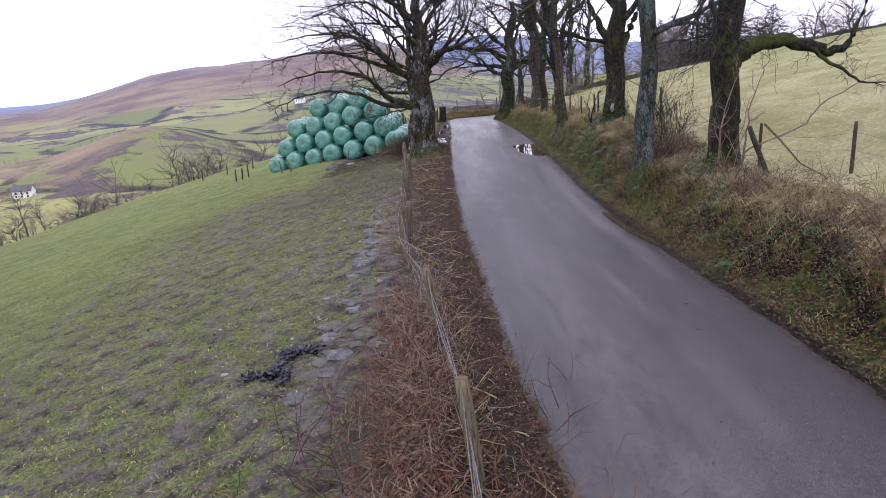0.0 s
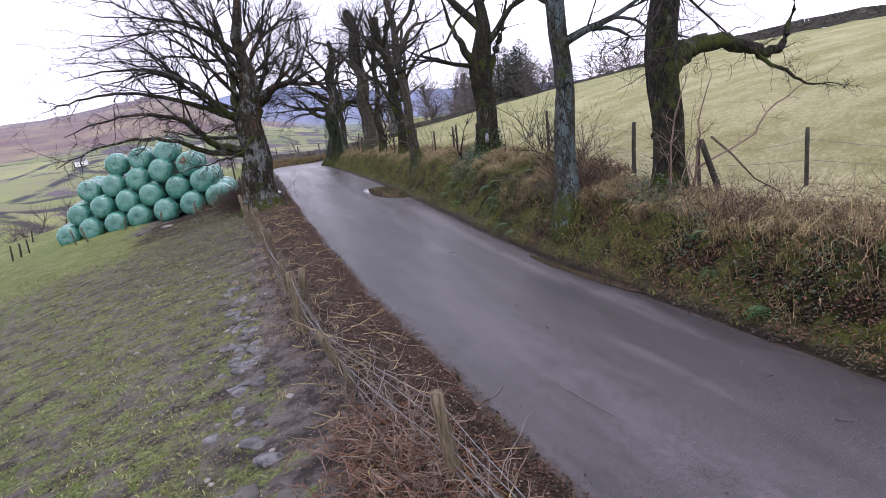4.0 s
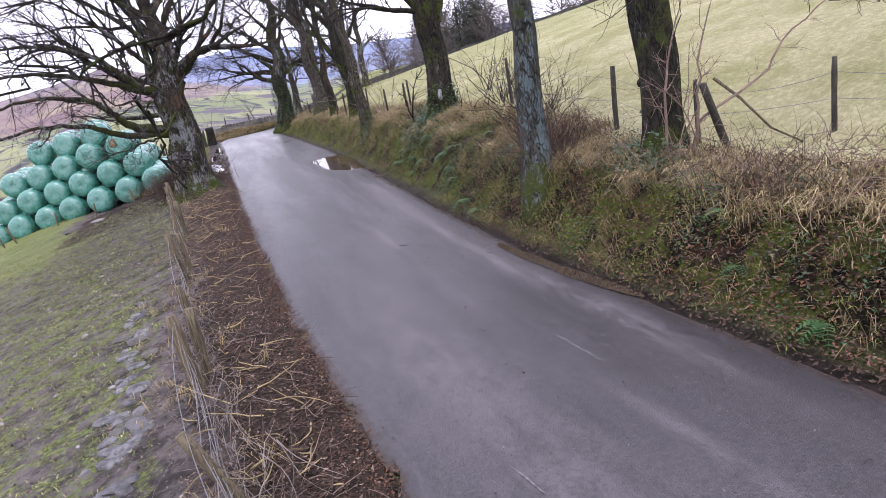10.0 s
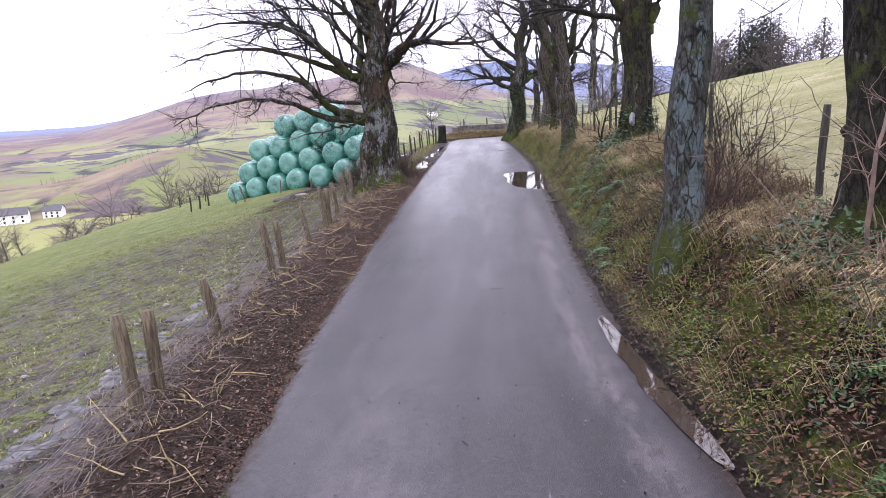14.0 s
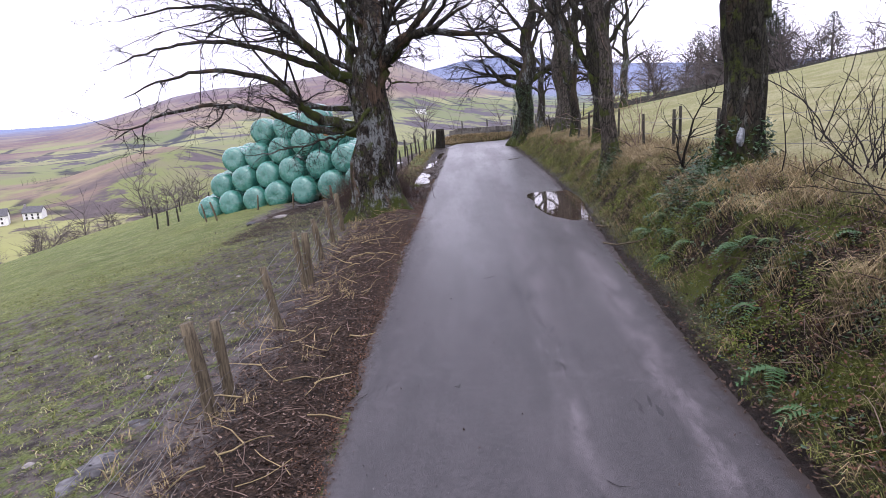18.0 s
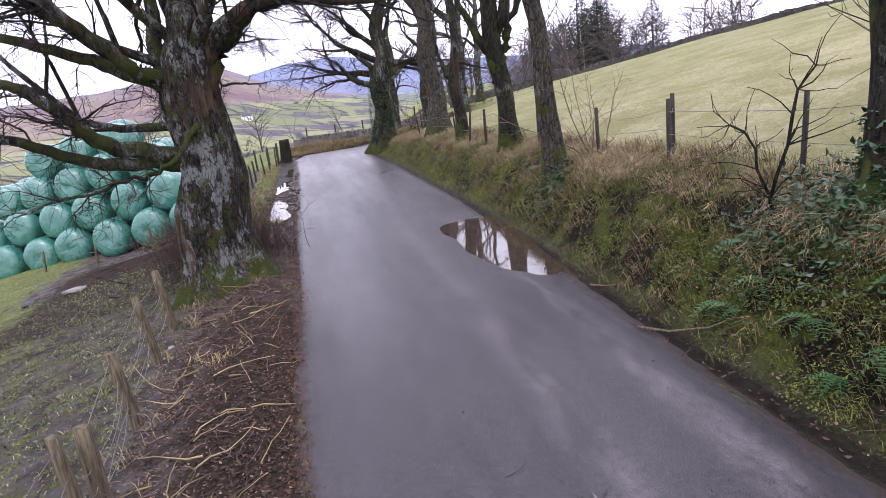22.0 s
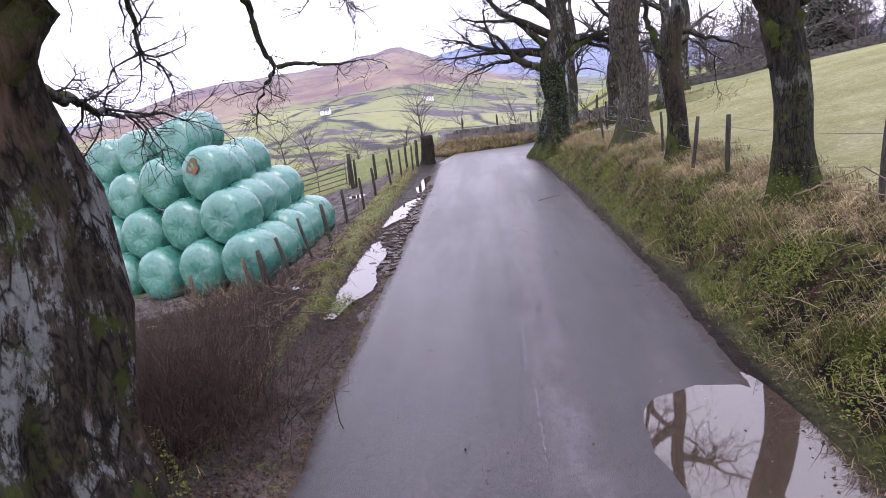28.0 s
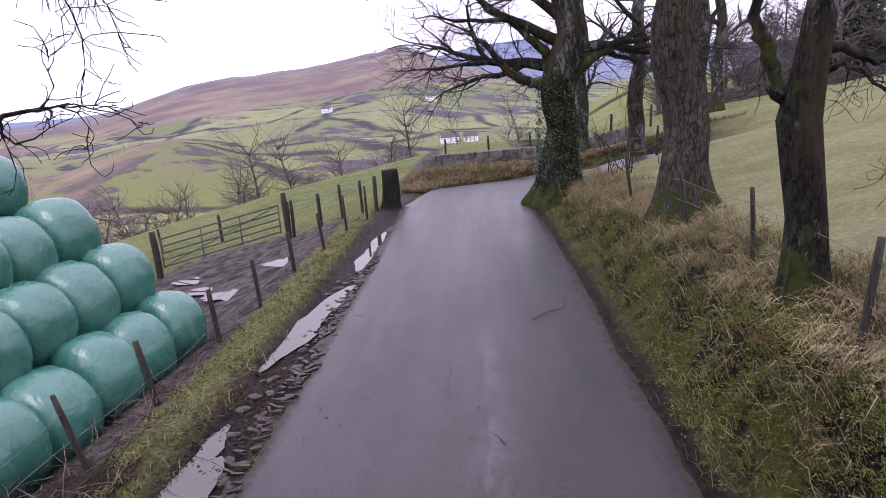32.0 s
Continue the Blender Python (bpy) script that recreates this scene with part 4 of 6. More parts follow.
tree("large spreading bare tree with ivy-dark trunk at the bend", 5.12, 55.8, [(0, 0, 0, 0.6), (0.0, 0, 1.5, 0.5), (0.2, 0, 4, 0.46), (0.4, 0, 6.5, 0.32), (0.6, 0, 9, 0.16)],
     [(3.9, -85, 10, 6.0, 0.2, 0.02), (4.6, -100, 25, 6.0, 0.18, 0.02), (4.3, 85, 25, 5, 0.18, 0.03), (5.2, -60, 45, 5, 0.17, 0.03), (5.6, 60, 50, 5, 0.16, 0.03), (6.2, -120, 50, 5, 0.14, 0.03), (6.5, 120, 50, 4.5, 0.14, 0.02)], BARK_LICHEN, 29, dense=17, moss=1.0, sub=1.9, gnarl=1.5, flare=1.7,
     paths=[([(0.1, 0, 3.3), (-0.3, 0, 3.45), (-0.86, 0, 3.55), (-1.53, 0, 4.0), (-1.9, 0, 4.6), (-2.36, 0, 5.0), (-3.4, 0.2, 5.6)], 0.2),
            ([(0.15, 0, 3.7), (-0.2, 0, 4.3), (-0.74, 0, 4.85), (-1.3, 0, 5.3), (-2.2, 0.2, 6.2)], 0.2), ([(0.2, 0, 3.6), (1.03, 0, 4.15), (1.8, 0, 4.55), (2.3, 0, 4.65), (3.3, 0.3, 5.4)], 0.2)])
for k, (x, y, h, s) in enumerate([(8.6, 61, 9, 31), (11.5, 63, 11, 37), (7.2, 66, 7, 41), (14.5, 70, 10, 43)]):
    tree("bare tree beyond the bend", x, y, [(0, 0, 0, 0.34), (0, 0, 2, 0.28), (0.1, 0, h * 0.5, 0.22), (0.2, 0, h, 0.08)],
         [(h * f, a, 40, h * 0.4, 0.12, 0.02) for f, a in ((0.35, 80), (0.42, -90), (0.5, 20), (0.55, -160), (0.65, 120), (0.7, -40))], BARK_GREY, s, "far trees", dense=5)

# ---- wrapped silage bales ----


def bale_meshes(seed):
    """The wound barrel, and the pleated end that closes it."""
    rng = np.random.default_rng(seed)
    R, L, c, n = 0.69, 0.95, 0.29, 32
    ang = np.linspace(0, 2 * np.pi, n, endpoint=False)
    i0 = R - c
    ax = [-L / 2 + c - c * math.cos(a) for a in np.linspace(0.1, 1.5, 6)] + [-0.1, 0.0]
    rr = [i0 + c * math.sin(a) for a in np.linspace(0.1, 1.5, 6)] + [R + 0.012, R + 0.02]
    ax, rr = np.array(ax + [-v for v in ax[-2::-1]]), np.array(rr + rr[-2::-1])
    flat = lambda v: np.concatenate([v[..., :2], np.maximum(v[..., 2:], -0.62)], -1)
    wr = 1 + 0.016 * np.sin(3 * ang + seed)[None] + 0.01 * np.sin(7 * ang[None] + 6 * ax[:, None] + seed) + rng.normal(0, 0.008, (len(ax), n))
    wr[[0, -1]] = 1
    Rr = rr[:, None] * wr
    v = np.stack([Rr * np.cos(ang), np.repeat(ax[:, None], n, 1), Rr * np.sin(ang) * 0.96], -1)
    quads = lambda m: np.stack([(a := np.arange((m - 1) * n)), a // n * n + (a % n + 1) % n, (a // n + 1) * n + (a % n + 1) % n, a + n], -1)
    barrel = Soup()
    barrel.add(flat(v).reshape(-1, 3), quads(len(ax)))
    end = Soup()
    er = np.array([i0 + 0.03, i0 * 0.93, i0 * 0.7, i0 * 0.4, 0.06])
    dep = np.array([0.0, -0.012, -0.02, -0.016, 0.0])[:, None] + 0.012 * np.sin(13 * ang + seed)[None] * np.array([0, 0.6, 1, 0.7, 0])[:, None] + rng.normal(0, 0.004, (5, n))
    ev = np.stack([er[:, None] * np.cos(ang), ax[0] + dep - 0.002, er[:, None] * np.sin(ang) * 0.96], -1)
    end.add(flat(ev).reshape(-1, 3), quads(5))
    end.f.append(np.array([[4 * n + a for a in range(n)]]))
    return barrel.mesh("barrel", WRAP), end.mesh("end_wrap", WRAP)


BALES = [bale_meshes(s) for s in range(6)]
ROW, DEEP = np.array([-1.5, 0.85, -0.285]), np.array([0.06, 1.0, 0.03])
CORNER = np.array([-3.06, 42.15, -0.2])
brng = np.random.default_rng(4)
for layer, (wide, deep) in enumerate([(7, 5), (6, 4), (5, 3), (3, 2)]):
    for i in range(wide):
        for j in range(deep):
            if layer == 3 and (i, j) == (2, 1):
                continue
            p = CORNER + ROW * (i + 0.5 * layer + (0.35 if layer == 3 else 0)) + DEEP * (j + 0.5 * layer) + (0, 0, 1.06 * layer) + brng.normal(0, 0.035, 3)
            m = Matrix.Translation(p) @ Euler((brng.normal(0, 0.05), brng.normal(0, 0.6), radians(-16) + brng.normal(0, 0.07))).to_matrix().to_4x4()
            b = thing("silage_bale", m, "pale green plastic-wrapped round silage bale in a stack", "bale", "stacked bales")
            barrel, end = BALES[brng.integers(6)]
            part("barrel", barrel, b)
            part("end_wrap", end, b)
            part("end_wrap", end, b).matrix_basis = Matrix.Rotation(math.pi, 4, "Z")
            if layer == 2 and i == 0 and j == 0:
                hole = Soup()
                a = np.linspace(0, 6.28, 14, endpoint=False)
                v = np.concatenate([[[0, 0, 0]], np.stack([0.2 * np.cos(a) * (1 + 0.25 * np.sin(3 * a)), 0 * a, 0.2 * np.sin(a) * (1 + 0.2 * np.cos(2 * a))], -1)])
                v[1:, 1] = -0.02
                hole.add(v, [[0, k, k % 14 + 1] for k in range(1, 15)])
                h = part("torn_patch", hole.mesh("torn_patch", HAY), b, "torn wrap showing brown hay")
                h.matrix_basis = Matrix.Translation((0.1, -0.49, 0.24)) @ Euler((-0.12, 0, 0)).to_matrix().to_4x4()
                b["label"] = "green wrapped silage bale with torn wrap and brown hay"

# ---- fences ----


def post_mesh(h, r, seed, n=9):
    rng = np.random.default_rng(seed)
    s = Soup()
    hs = np.linspace(-0.35, h, 7)
    ang = np.linspace(0, 2 * np.pi, n, endpoint=False)
    rad = r * (1 + 0.08 * np.sin(2 * ang + seed)[None] + rng.normal(0, 0.03, (7, n)))
    rad[-1] *= 0.86
    tube(s, np.stack([0.02 * np.sin(hs * 2 + seed), 0.02 * np.cos(hs * 1.5), hs + 0 * hs], -1), rad, n)
    return s


def fence(name, label, posts, mat, wires, r=0.055, barb=True):
    """posts: rows of (x, y, height, lean x, lean y)."""
    x0, y0 = posts[0][:2]
    root = thing(name, (x0, y0, at_ground(x0, y0)), label, "fence")
    tops = []
    for k, (x, y, h, lx, ly) in enumerate(posts):
        z = at_ground(x, y)
        ob = part("post", post_mesh(h, r * (0.85 + 0.3 * ((k * 37) % 10) / 10), k).mesh("post", mat), root)
        ob.matrix_basis = Matrix.Translation((x - x0, y - y0, z - at_ground(x0, y0))) @ Euler((-ly, lx, 0)).to_matrix().to_4x4()
        tops.append((np.array([x - x0, y - y0, z - at_ground(x0, y0)]), np.array([math.sin(lx), math.sin(ly), 1.0]), h))
    for frac in wires:
        w = Soup()
        path = []
        for (a, da, ha), (b, db, hb) in zip(tops[:-1], tops[1:]):
            p, q = a + da * ha * frac, b + db * hb * frac
            t = np.linspace(0, 1, 5, endpoint=False)[:, None]
            path.append(p + (q - p) * t + np.array([0.04 * math.sin(frac * 40), 0, -0.05 - 0.07 * math.sin(frac * 23 + len(path))]) * np.sin(t * np.pi))
        path = np.concatenate(path + [[tops[-1][0] + tops[-1][1] * tops[-1][2] * frac]])
        tube(w, path, np.full(len(path), 0.004), 4)
        part("wire", w.mesh("wire", WIRE), root)
    return root


fence("fence", "leaning weathered post and wire fence along the muddy verge",
      [(0.85, 1.0, 1.0, 0.05, 0), (0.72, 5.0, 1.0, -0.1, 0.1), (0.3, 8.6, 0.95, -0.1, 0.0), (-0.14, 11.6, 0.8, -0.4, 0.1), (-0.52, 14.2, 1.0, -0.1, 0.05), (-0.42, 14.45, 0.95, -0.02, 0), (-0.6, 16.4, 0.8, -0.15, -0.1), (-0.85, 19.4, 1.05, -0.12, 0), (-0.78, 19.75, 0.95, -0.04, 0), (-0.9, 22.1, 0.95, -0.16, 0.05),
       (-1.1, 24.4, 1.05, -0.1, 0), (-1.05, 24.65, 0.95, -0.06, 0), (-1.3, 26.6, 0.9, -0.16, 0), (-1.48, 28.5, 1.0, -0.12, 0), (-1.58, 30.1, 1.0, -0.08, 0)], POST, (0.3, 0.36, 0.5, 0.66, 0.9), 0.066)
fence("fence", "dark leaning posts and wire beside the bale stack",
      [(-1.75, 39.0, 0.9, -0.1, 0), (-1.68, 39.15, 0.92, -0.24, 0.05), (-1.75, 40.4, 0.9, -0.2, 0), (-1.7, 41.9, 0.95, -0.2, 0), (-1.6, 43.4, 0.95, -0.15, 0), (-1.65, 45.7, 0.95, -0.1, 0), (-1.45, 47.2, 0.95, -0.08, 0), (-1.5, 49.6, 0.95, -0.05, 0), (-1.2, 51.2, 0.95, -0.05, 0), (-1.05, 53.3, 1.0, 0, 0), (-0.75, 55.0, 1.05, 0, 0)], POST_DARK, (0.4, 0.75), 0.042)
fence("fence", "grey post and wire fence along the top of the bank",
      [(9.4, 4.0, 1.1, 0, 0), (9.25, 9.0, 1.1, 0, 0), (9.05, 14.1, 1.1, 0.02, 0), (7.75, 15.5, 1.05, 0, 0), (7.08, 16.8, 1.1, 0, 0), (7.35, 21.7, 1.1, -0.05, 0), (6.7, 26.3, 1.1, 0, 0), (6.8, 29.5, 1.05, 0, 0), (7.02, 29.75, 1.05, 0.02, 0), (6.75, 32.1, 1.0, 0, 0),
       (6.9, 36.0, 1.1, 0, 0), (6.62, 40.2, 1.1, -0.03, 0), (6.35, 41.4, 1.15, 0.06, 0), (6.6, 44.6, 1.1, -0.05, 0), (6.45, 47.2, 1.1, -0.1, 0), (6.3, 51.0, 1.1, -0.1, 0), (7.3, 56, 1.1, 0, 0), (9, 59.5, 1.1, 0, 0)], POST_DARK, (0.45, 0.8), 0.04)

fence("hurdle", "short dark broken hurdle beside the bale stack", [(-15.5, 47.8, 0.9, 0, 0), (-15.3, 48.6, 0.85, 0.05, 0), (-15.1, 49.5, 0.9, 0, 0)], POST_DARK, (0.5, 0.8))

# ---- water ----


def blob(points, z, name, label, seed, rough=0.06, grow=0.0):
    """A flat sheet with an uneven shore round the given corners."""
    rng = np.random.default_rng(seed)
    p = np.array(points, float)
    t = np.linspace(0, len(p), len(p) * 9, endpoint=False)
    i = t.astype(int)
    f = (t - i)[:, None]
    k = len(p)
    p0, p1, p2, p3 = p[i - 1], p[i], p[(i + 1) % k], p[(i + 2) % k]
    q = 0.5 * (2 * p1 + (p2 - p0) * f + (2 * p0 - 5 * p1 + 4 * p2 - p3) * f**2 + (3 * p1 - p0 - 3 * p2 + p3) * f**3)
    c = q.mean(0)
    d = (q - c) / (np.linalg.norm(q - c, axis=1)[:, None] + 1e-9)
    q = q + d * (grow + rough * (np.sin(t * 7.3 + seed) + np.sin(t * 3.1)) * 0.5 + rng.normal(0, rough * 0.35, len(t)))[:, None]
    bm = bmesh.new()
    vs = [bm.verts.new((a, b, z)) for a, b in q]
    bm.faces.new(vs)
    bmesh.ops.triangulate(bm, faces=bm.faces[:])
    bmesh.ops.recalc_face_normals(bm, faces=bm.faces[:])
    if sum(f.normal.z for f in bm.faces) < 0:
        bmesh.ops.reverse_faces(bm, faces=bm.faces[:])
    me = bpy.data.meshes.new(name)
    bm.to_mesh(me)
    bm.free()
    me.materials.append(WATER)
    return tagged(new(name, me), label, "puddle", kind="structure")


blob(PUDDLE, 0.024, "water_1", "large brown roadside puddle mirroring trees and sky", 1, 0.0, 0.22)
blob([(4.3, 16.4), (4.42, 16.3), (4.55, 14.9), (4.74, 13.2), (4.64, 13.0), (4.4, 14.2), (4.3, 15.4)], 0.03, "water_2", "narrow puddle in the gutter below the bank", 2, 0.05)


def pool(line, half, z, name, label, seed):
    """A long pool: a soft-ended outline round a line."""
    t = np.linspace(0, 1, 9)
    k = np.linspace(0, 1, len(line))
    x, y = lerp(t, k, [p[0] for p in line]), lerp(t, k, [p[1] for p in line])
    w = half * np.sin(np.pi * (0.04 + 0.92 * t)) ** 0.7 * (1 + 0.3 * np.sin(t * 11 + seed))
    pts = [(a + c, b) for a, b, c in zip(x, y, w)] + [(a - c, b) for a, b, c in zip(x[::-1], y[::-1], w[::-1])]
    blob(pts, z, name, label, seed, 0.035)


pool([(-0.3, 37.5), (-0.3, 39.2), (-0.12, 41.8)], 0.38, -0.056, "water_3", "long bright puddle along the lane edge", 3)
pool([(-0.44, 44.2), (-0.3, 46.0), (0.12, 48.3)], 0.3, -0.056, "water_4", "long bright puddle along the lane edge", 4)
pool([(0.0, 49.4), (0.02, 51.0), (0.06, 53.4)], 0.22, -0.045, "water_5", "thin puddle along the lane edge", 5)
pool([(-0.5, 40.4), (-0.42, 41.4), (-0.3, 42.6)], 0.2, -0.06, "water_6", "small puddle in tyre ruts", 6)
for k, (x, y) in enumerate([(-4.6, 51.5), (-3.6, 50.4), (-5.6, 53.0), (-2.4, 51.6)]):
    blob([(x - 0.5, y), (x - 0.1, y + 0.7), (x + 0.6, y + 0.6), (x + 0.4, y - 0.2)], at_ground(x, y) + 0.03, f"water_{7 + k}", "shallow puddle in the muddy gateway", 10 + k, 0.15)

# ---- scattered growth ----
srng = np.random.default_rng(21)


def blades(name, label, x, y, h, w, mat, lean=0.6, bend=0.8, seed=0, toward=None, sink=0.02, z=None):
    """Thin bent blades in one mesh, one at each x, y."""
    rng = np.random.default_rng(seed)
    n = len(x)
    z = (land(x, y) if z is None else z) - sink
    a = rng.uniform(0, 2 * np.pi, n)
    d = np.stack([np.cos(a), np.sin(a), np.zeros(n)], -1)
    if toward is not None:
        d = d * 0.6 + np.array(toward)
        d /= np.linalg.norm(d, axis=1)[:, None]
    s = np.stack([-d[:, 1], d[:, 0], 0 * a], -1) * (w * rng.uniform(0.6, 1.4, n))[:, None]
    p = np.stack([x, y, z], -1)
    ln = rng.uniform(0.3, 1.0, n) * lean
    up = np.array([0, 0, 1.0])
    mid = p + h[:, None] * 0.55 * (up + d * ln[:, None])
    tip = mid + h[:, None] * 0.5 * (up * (0.75 - bend * rng.uniform(0.2, 1.3, n))[:, None] + d * (ln + 0.5)[:, None])
    v = np.stack([p - s, p + s, mid + s * 0.8, mid - s * 0.8, tip], 1).reshape(-1, 3)
    b = (np.arange(n) * 5)[:, None]
    soup = Soup()
    soup.add(v, np.concatenate([b + [0, 1, 2, 3]]))
    soup.f.append(b + [3, 2, 4])
    return tagged(new(name, soup.mesh(name, mat, False)), label, "grass", kind="stuff")


def tufts(n, xlo, xhi, ylo, yhi, per, spread, keep):
    """Blade feet gathered in tufts inside a strip; keep(x, y) gives the chance of a tuft."""
    x, y = srng.uniform(xlo, xhi, n), srng.uniform(ylo, yhi, n)
    k = srng.uniform(0, 1, n) < keep(x, y)
    x, y = x[k], y[k]
    return np.repeat(x, per) + srng.normal(0, spread, len(x) * per), np.repeat(y, per) + srng.normal(0, spread, len(y) * per)


def UR(x, y):
    return x - right_edge(y)


def UL(x, y):
    return left_edge(y) - x


# long dead grass hanging down the bank
x, y = tufts(12000, 4.2, 8.0, -3, 60, 13, 0.07, lambda x, y: smooth(UR(x, y), 0.2, 0.5) * (0.3 + 0.7 * smooth(UR(x, y), 0.7, 1.3)) * smooth(UR(x, y), 2.9, 2.1) * smooth(wave(x, y, 2.6, 8) + 0.6 * wave(x, y, 0.9, 3) + 0.35 * smooth(UR(x, y), 1.2, 2.0), -0.35, 0.45) * (1 - 0.3 * smooth(y, 33, 39)))
blades("dead_grass", "long straw-coloured dead grass on the bank", x, y, srng.uniform(0.14, 0.42, len(x)), 0.004, STRAW, 0.9, 1.2, 1, (-0.8, 0, 0))
x, y = tufts(17000, 4.2, 8.0, -3, 60, 14, 0.07, lambda x, y: smooth(UR(x, y), 0.12, 0.4) * smooth(UR(x, y), 2.9, 2.0) * (0.5 + 0.5 * smooth(y, 15, 19)) * np.clip(0.3 + 0.9 * wave(x, y, 2.2, 12) + 0.3 * smooth(y, 33, 39), 0.05, 1))
blades("bank_grass", "short green grass growing on the bank", x, y, srng.uniform(0.06, 0.22, len(x)), 0.0045, BANKBLADE, 0.9, 0.9, 2, (-0.5, 0, 0))
x, y = tufts(2600, -0.5, 14, 60.2, 64.5, 12, 0.06, lambda x, y: smooth(y - lerp(x, [0.55, 1, 6, 34], [57.6, 60.5, 62.6, 68]), 0.1, 0.5))
blades("dead_grass", "brown dead grass and bracken on the bank below the wall", x, y, srng.uniform(0.12, 0.4, len(x)), 0.008, STRAW, 0.9, 1.1, 9, (0, -0.5, 0))
# the pasture behind the bank fence
x = 6.4 + srng.gamma(1.6, 3.2, 70000)
y = srng.uniform(2, 62, 70000)
blades("pasture_grass", "pale grazed winter grass of the upper pasture", x, y, srng.uniform(0.03, 0.06, len(x)), 0.004, PALEBLADE, 0.8, 0.8, 3)
# grazed field below the lane
x = -1.2 - srng.gamma(1.5, 3.0, 190000)
y = srng.uniform(-1, 44, 190000)
k = srng.uniform(0, 1, len(x)) < np.clip(0.55 + 0.6 * wave(x, y, 1.9, 3) + 0.5 * wave(x, y, 4.3, 7) - 0.15 * smooth(UL(x, y), 12, 5) * smooth(y, 36, 28), 0.06, 1) * (1 - 0.95 * (smooth(y, 36.5, 38) * smooth(UL(x, y), 9, 7)))
x, y = x[k], y[k]
blades("field_grass", "short green grass of the sloping field", x, y, srng.uniform(0.025, 0.075, len(x)), 0.006, BLADE, 0.9, 0.8, 4)
k = srng.uniform(0, 1, len(x)) < 0.16
blades("field_grass", "withered pale blades in the sloping field", x[k] + 0.03, y[k] + 0.02, srng.uniform(0.03, 0.09, k.sum()), 0.006, PALEBLADE, 1.2, 1.0, 5)
x, y = tufts(9000, -13, -1.3, 1, 34, 9, 0.035, lambda x, y: smooth(UL(x, y), 1.3, 1.8) * np.clip(0.45 + 0.5 * wave(x, y, 2.7, 9), 0.1, 1))
blades("field_grass", "coarse olive tufts in the grazed field", x, y, srng.uniform(0.04, 0.12, len(x)), 0.005, BANKBLADE, 1.0, 0.9, 11)
# mossy strip between the gutter and the yard fence
x, y = tufts(7000, -2.2, 0.4, 32, 58, 13, 0.05, lambda x, y: smooth(UL(x, y), 0.65, 0.85) * smooth(UL(x, y), 1.75, 1.3) * (0.1 + 0.15 * smooth(y, 37, 40) + 0.25 * smooth(y, 41, 45)) * np.clip(0.55 + 0.5 * wave(x, y, 1.7, 6), 0.1, 1))
blades("verge_grass", "mossy green and yellow grass on the verge", x, y, srng.uniform(0.04, 0.13, len(x)), 0.005, BANKBLADE, 0.8, 0.9, 6)
blades("verge_grass", "straw-coloured dead grass on the verge", x[::3] + 0.03, y[::3], srng.uniform(0.08, 0.24, len(x[::3])), 0.004, STRAW, 1.0, 1.1, 7)
x, y = tufts(1500, -3.2, 0.4, -2, 32, 10, 0.05, lambda x, y: smooth(UL(x, y), 0.3, 0.9) * smooth(UL(x, y), 2.6, 1.6) * np.clip(0.25 + 0.5 * wave(x, y, 1.3, 16), 0.03, 1))
blades("verge_grass", "straw-coloured dead grass along the fence", x, y, srng.uniform(0.08, 0.28, len(x)), 0.004, STRAW, 1.0, 1.1, 8)


def leaves(name, label, x, y, size, mat, lift, seed, category="leaves", z=None):
    """Small curled leaves lying about, each two bent quads."""
    rng = np.random.default_rng(seed)
    n = len(x)
    z = (land(x, y) if z is None else z) + lift * rng.uniform(0, 1, n)
    a = rng.normal(0, 1, (n, 3))
    a[:, 2] *= 0.45
    a /= np.linalg.norm(a, axis=1)[:, None]
    b = np.cross(a, rng.normal(0, 0.35, (n, 3)) + (0, 0, 1))
    b /= np.linalg.norm(b, axis=1)[:, None]
    c = np.cross(a, b)
    s = size * rng.uniform(0.5, 1.3, n)[:, None]
    p = np.stack([x, y, z], -1)
    v = np.stack([p - a * s, p + b * s * 0.55 + c * s * 0.3, p + a * s, p - b * s * 0.55 + c * s * 0.3], 1).reshape(-1, 3)
    i = (np.arange(n) * 4)[:, None]
    soup = Soup()
    soup.add(v, i + [0, 1, 2])
    soup.f.append(i + [0, 2, 3])
    return tagged(new(name, soup.mesh(name, mat, False)), label, category, kind="stuff")


n = 26000
y = srng.uniform(-2, 33, n)
x = left_edge(y) - srng.uniform(-0.15, 1.5, n) ** 1.0
leaves("leaf_litter", "brown fallen leaves on the muddy verge", x, y, 0.026, LEAF, 0.02, 31)
n = 26000
y = srng.uniform(-2, 58, n)
x = right_edge(y) + srng.uniform(-0.05, 2.6, n)
k = srng.uniform(0, 1, n) < np.clip(1.1 - y / 45, 0.25, 1)
leaves("leaf_litter", "brown fallen leaves caught on the bank", x[k], y[k], 0.028, LEAF, 0.08, 32)
n = 3500
y = srng.uniform(34, 57, n)
x = left_edge(y) - srng.uniform(0.7, 2.4, n)
leaves("leaf_litter", "sparse fallen leaves on the yard verge", x, y, 0.026, LEAF, 0.03, 33)


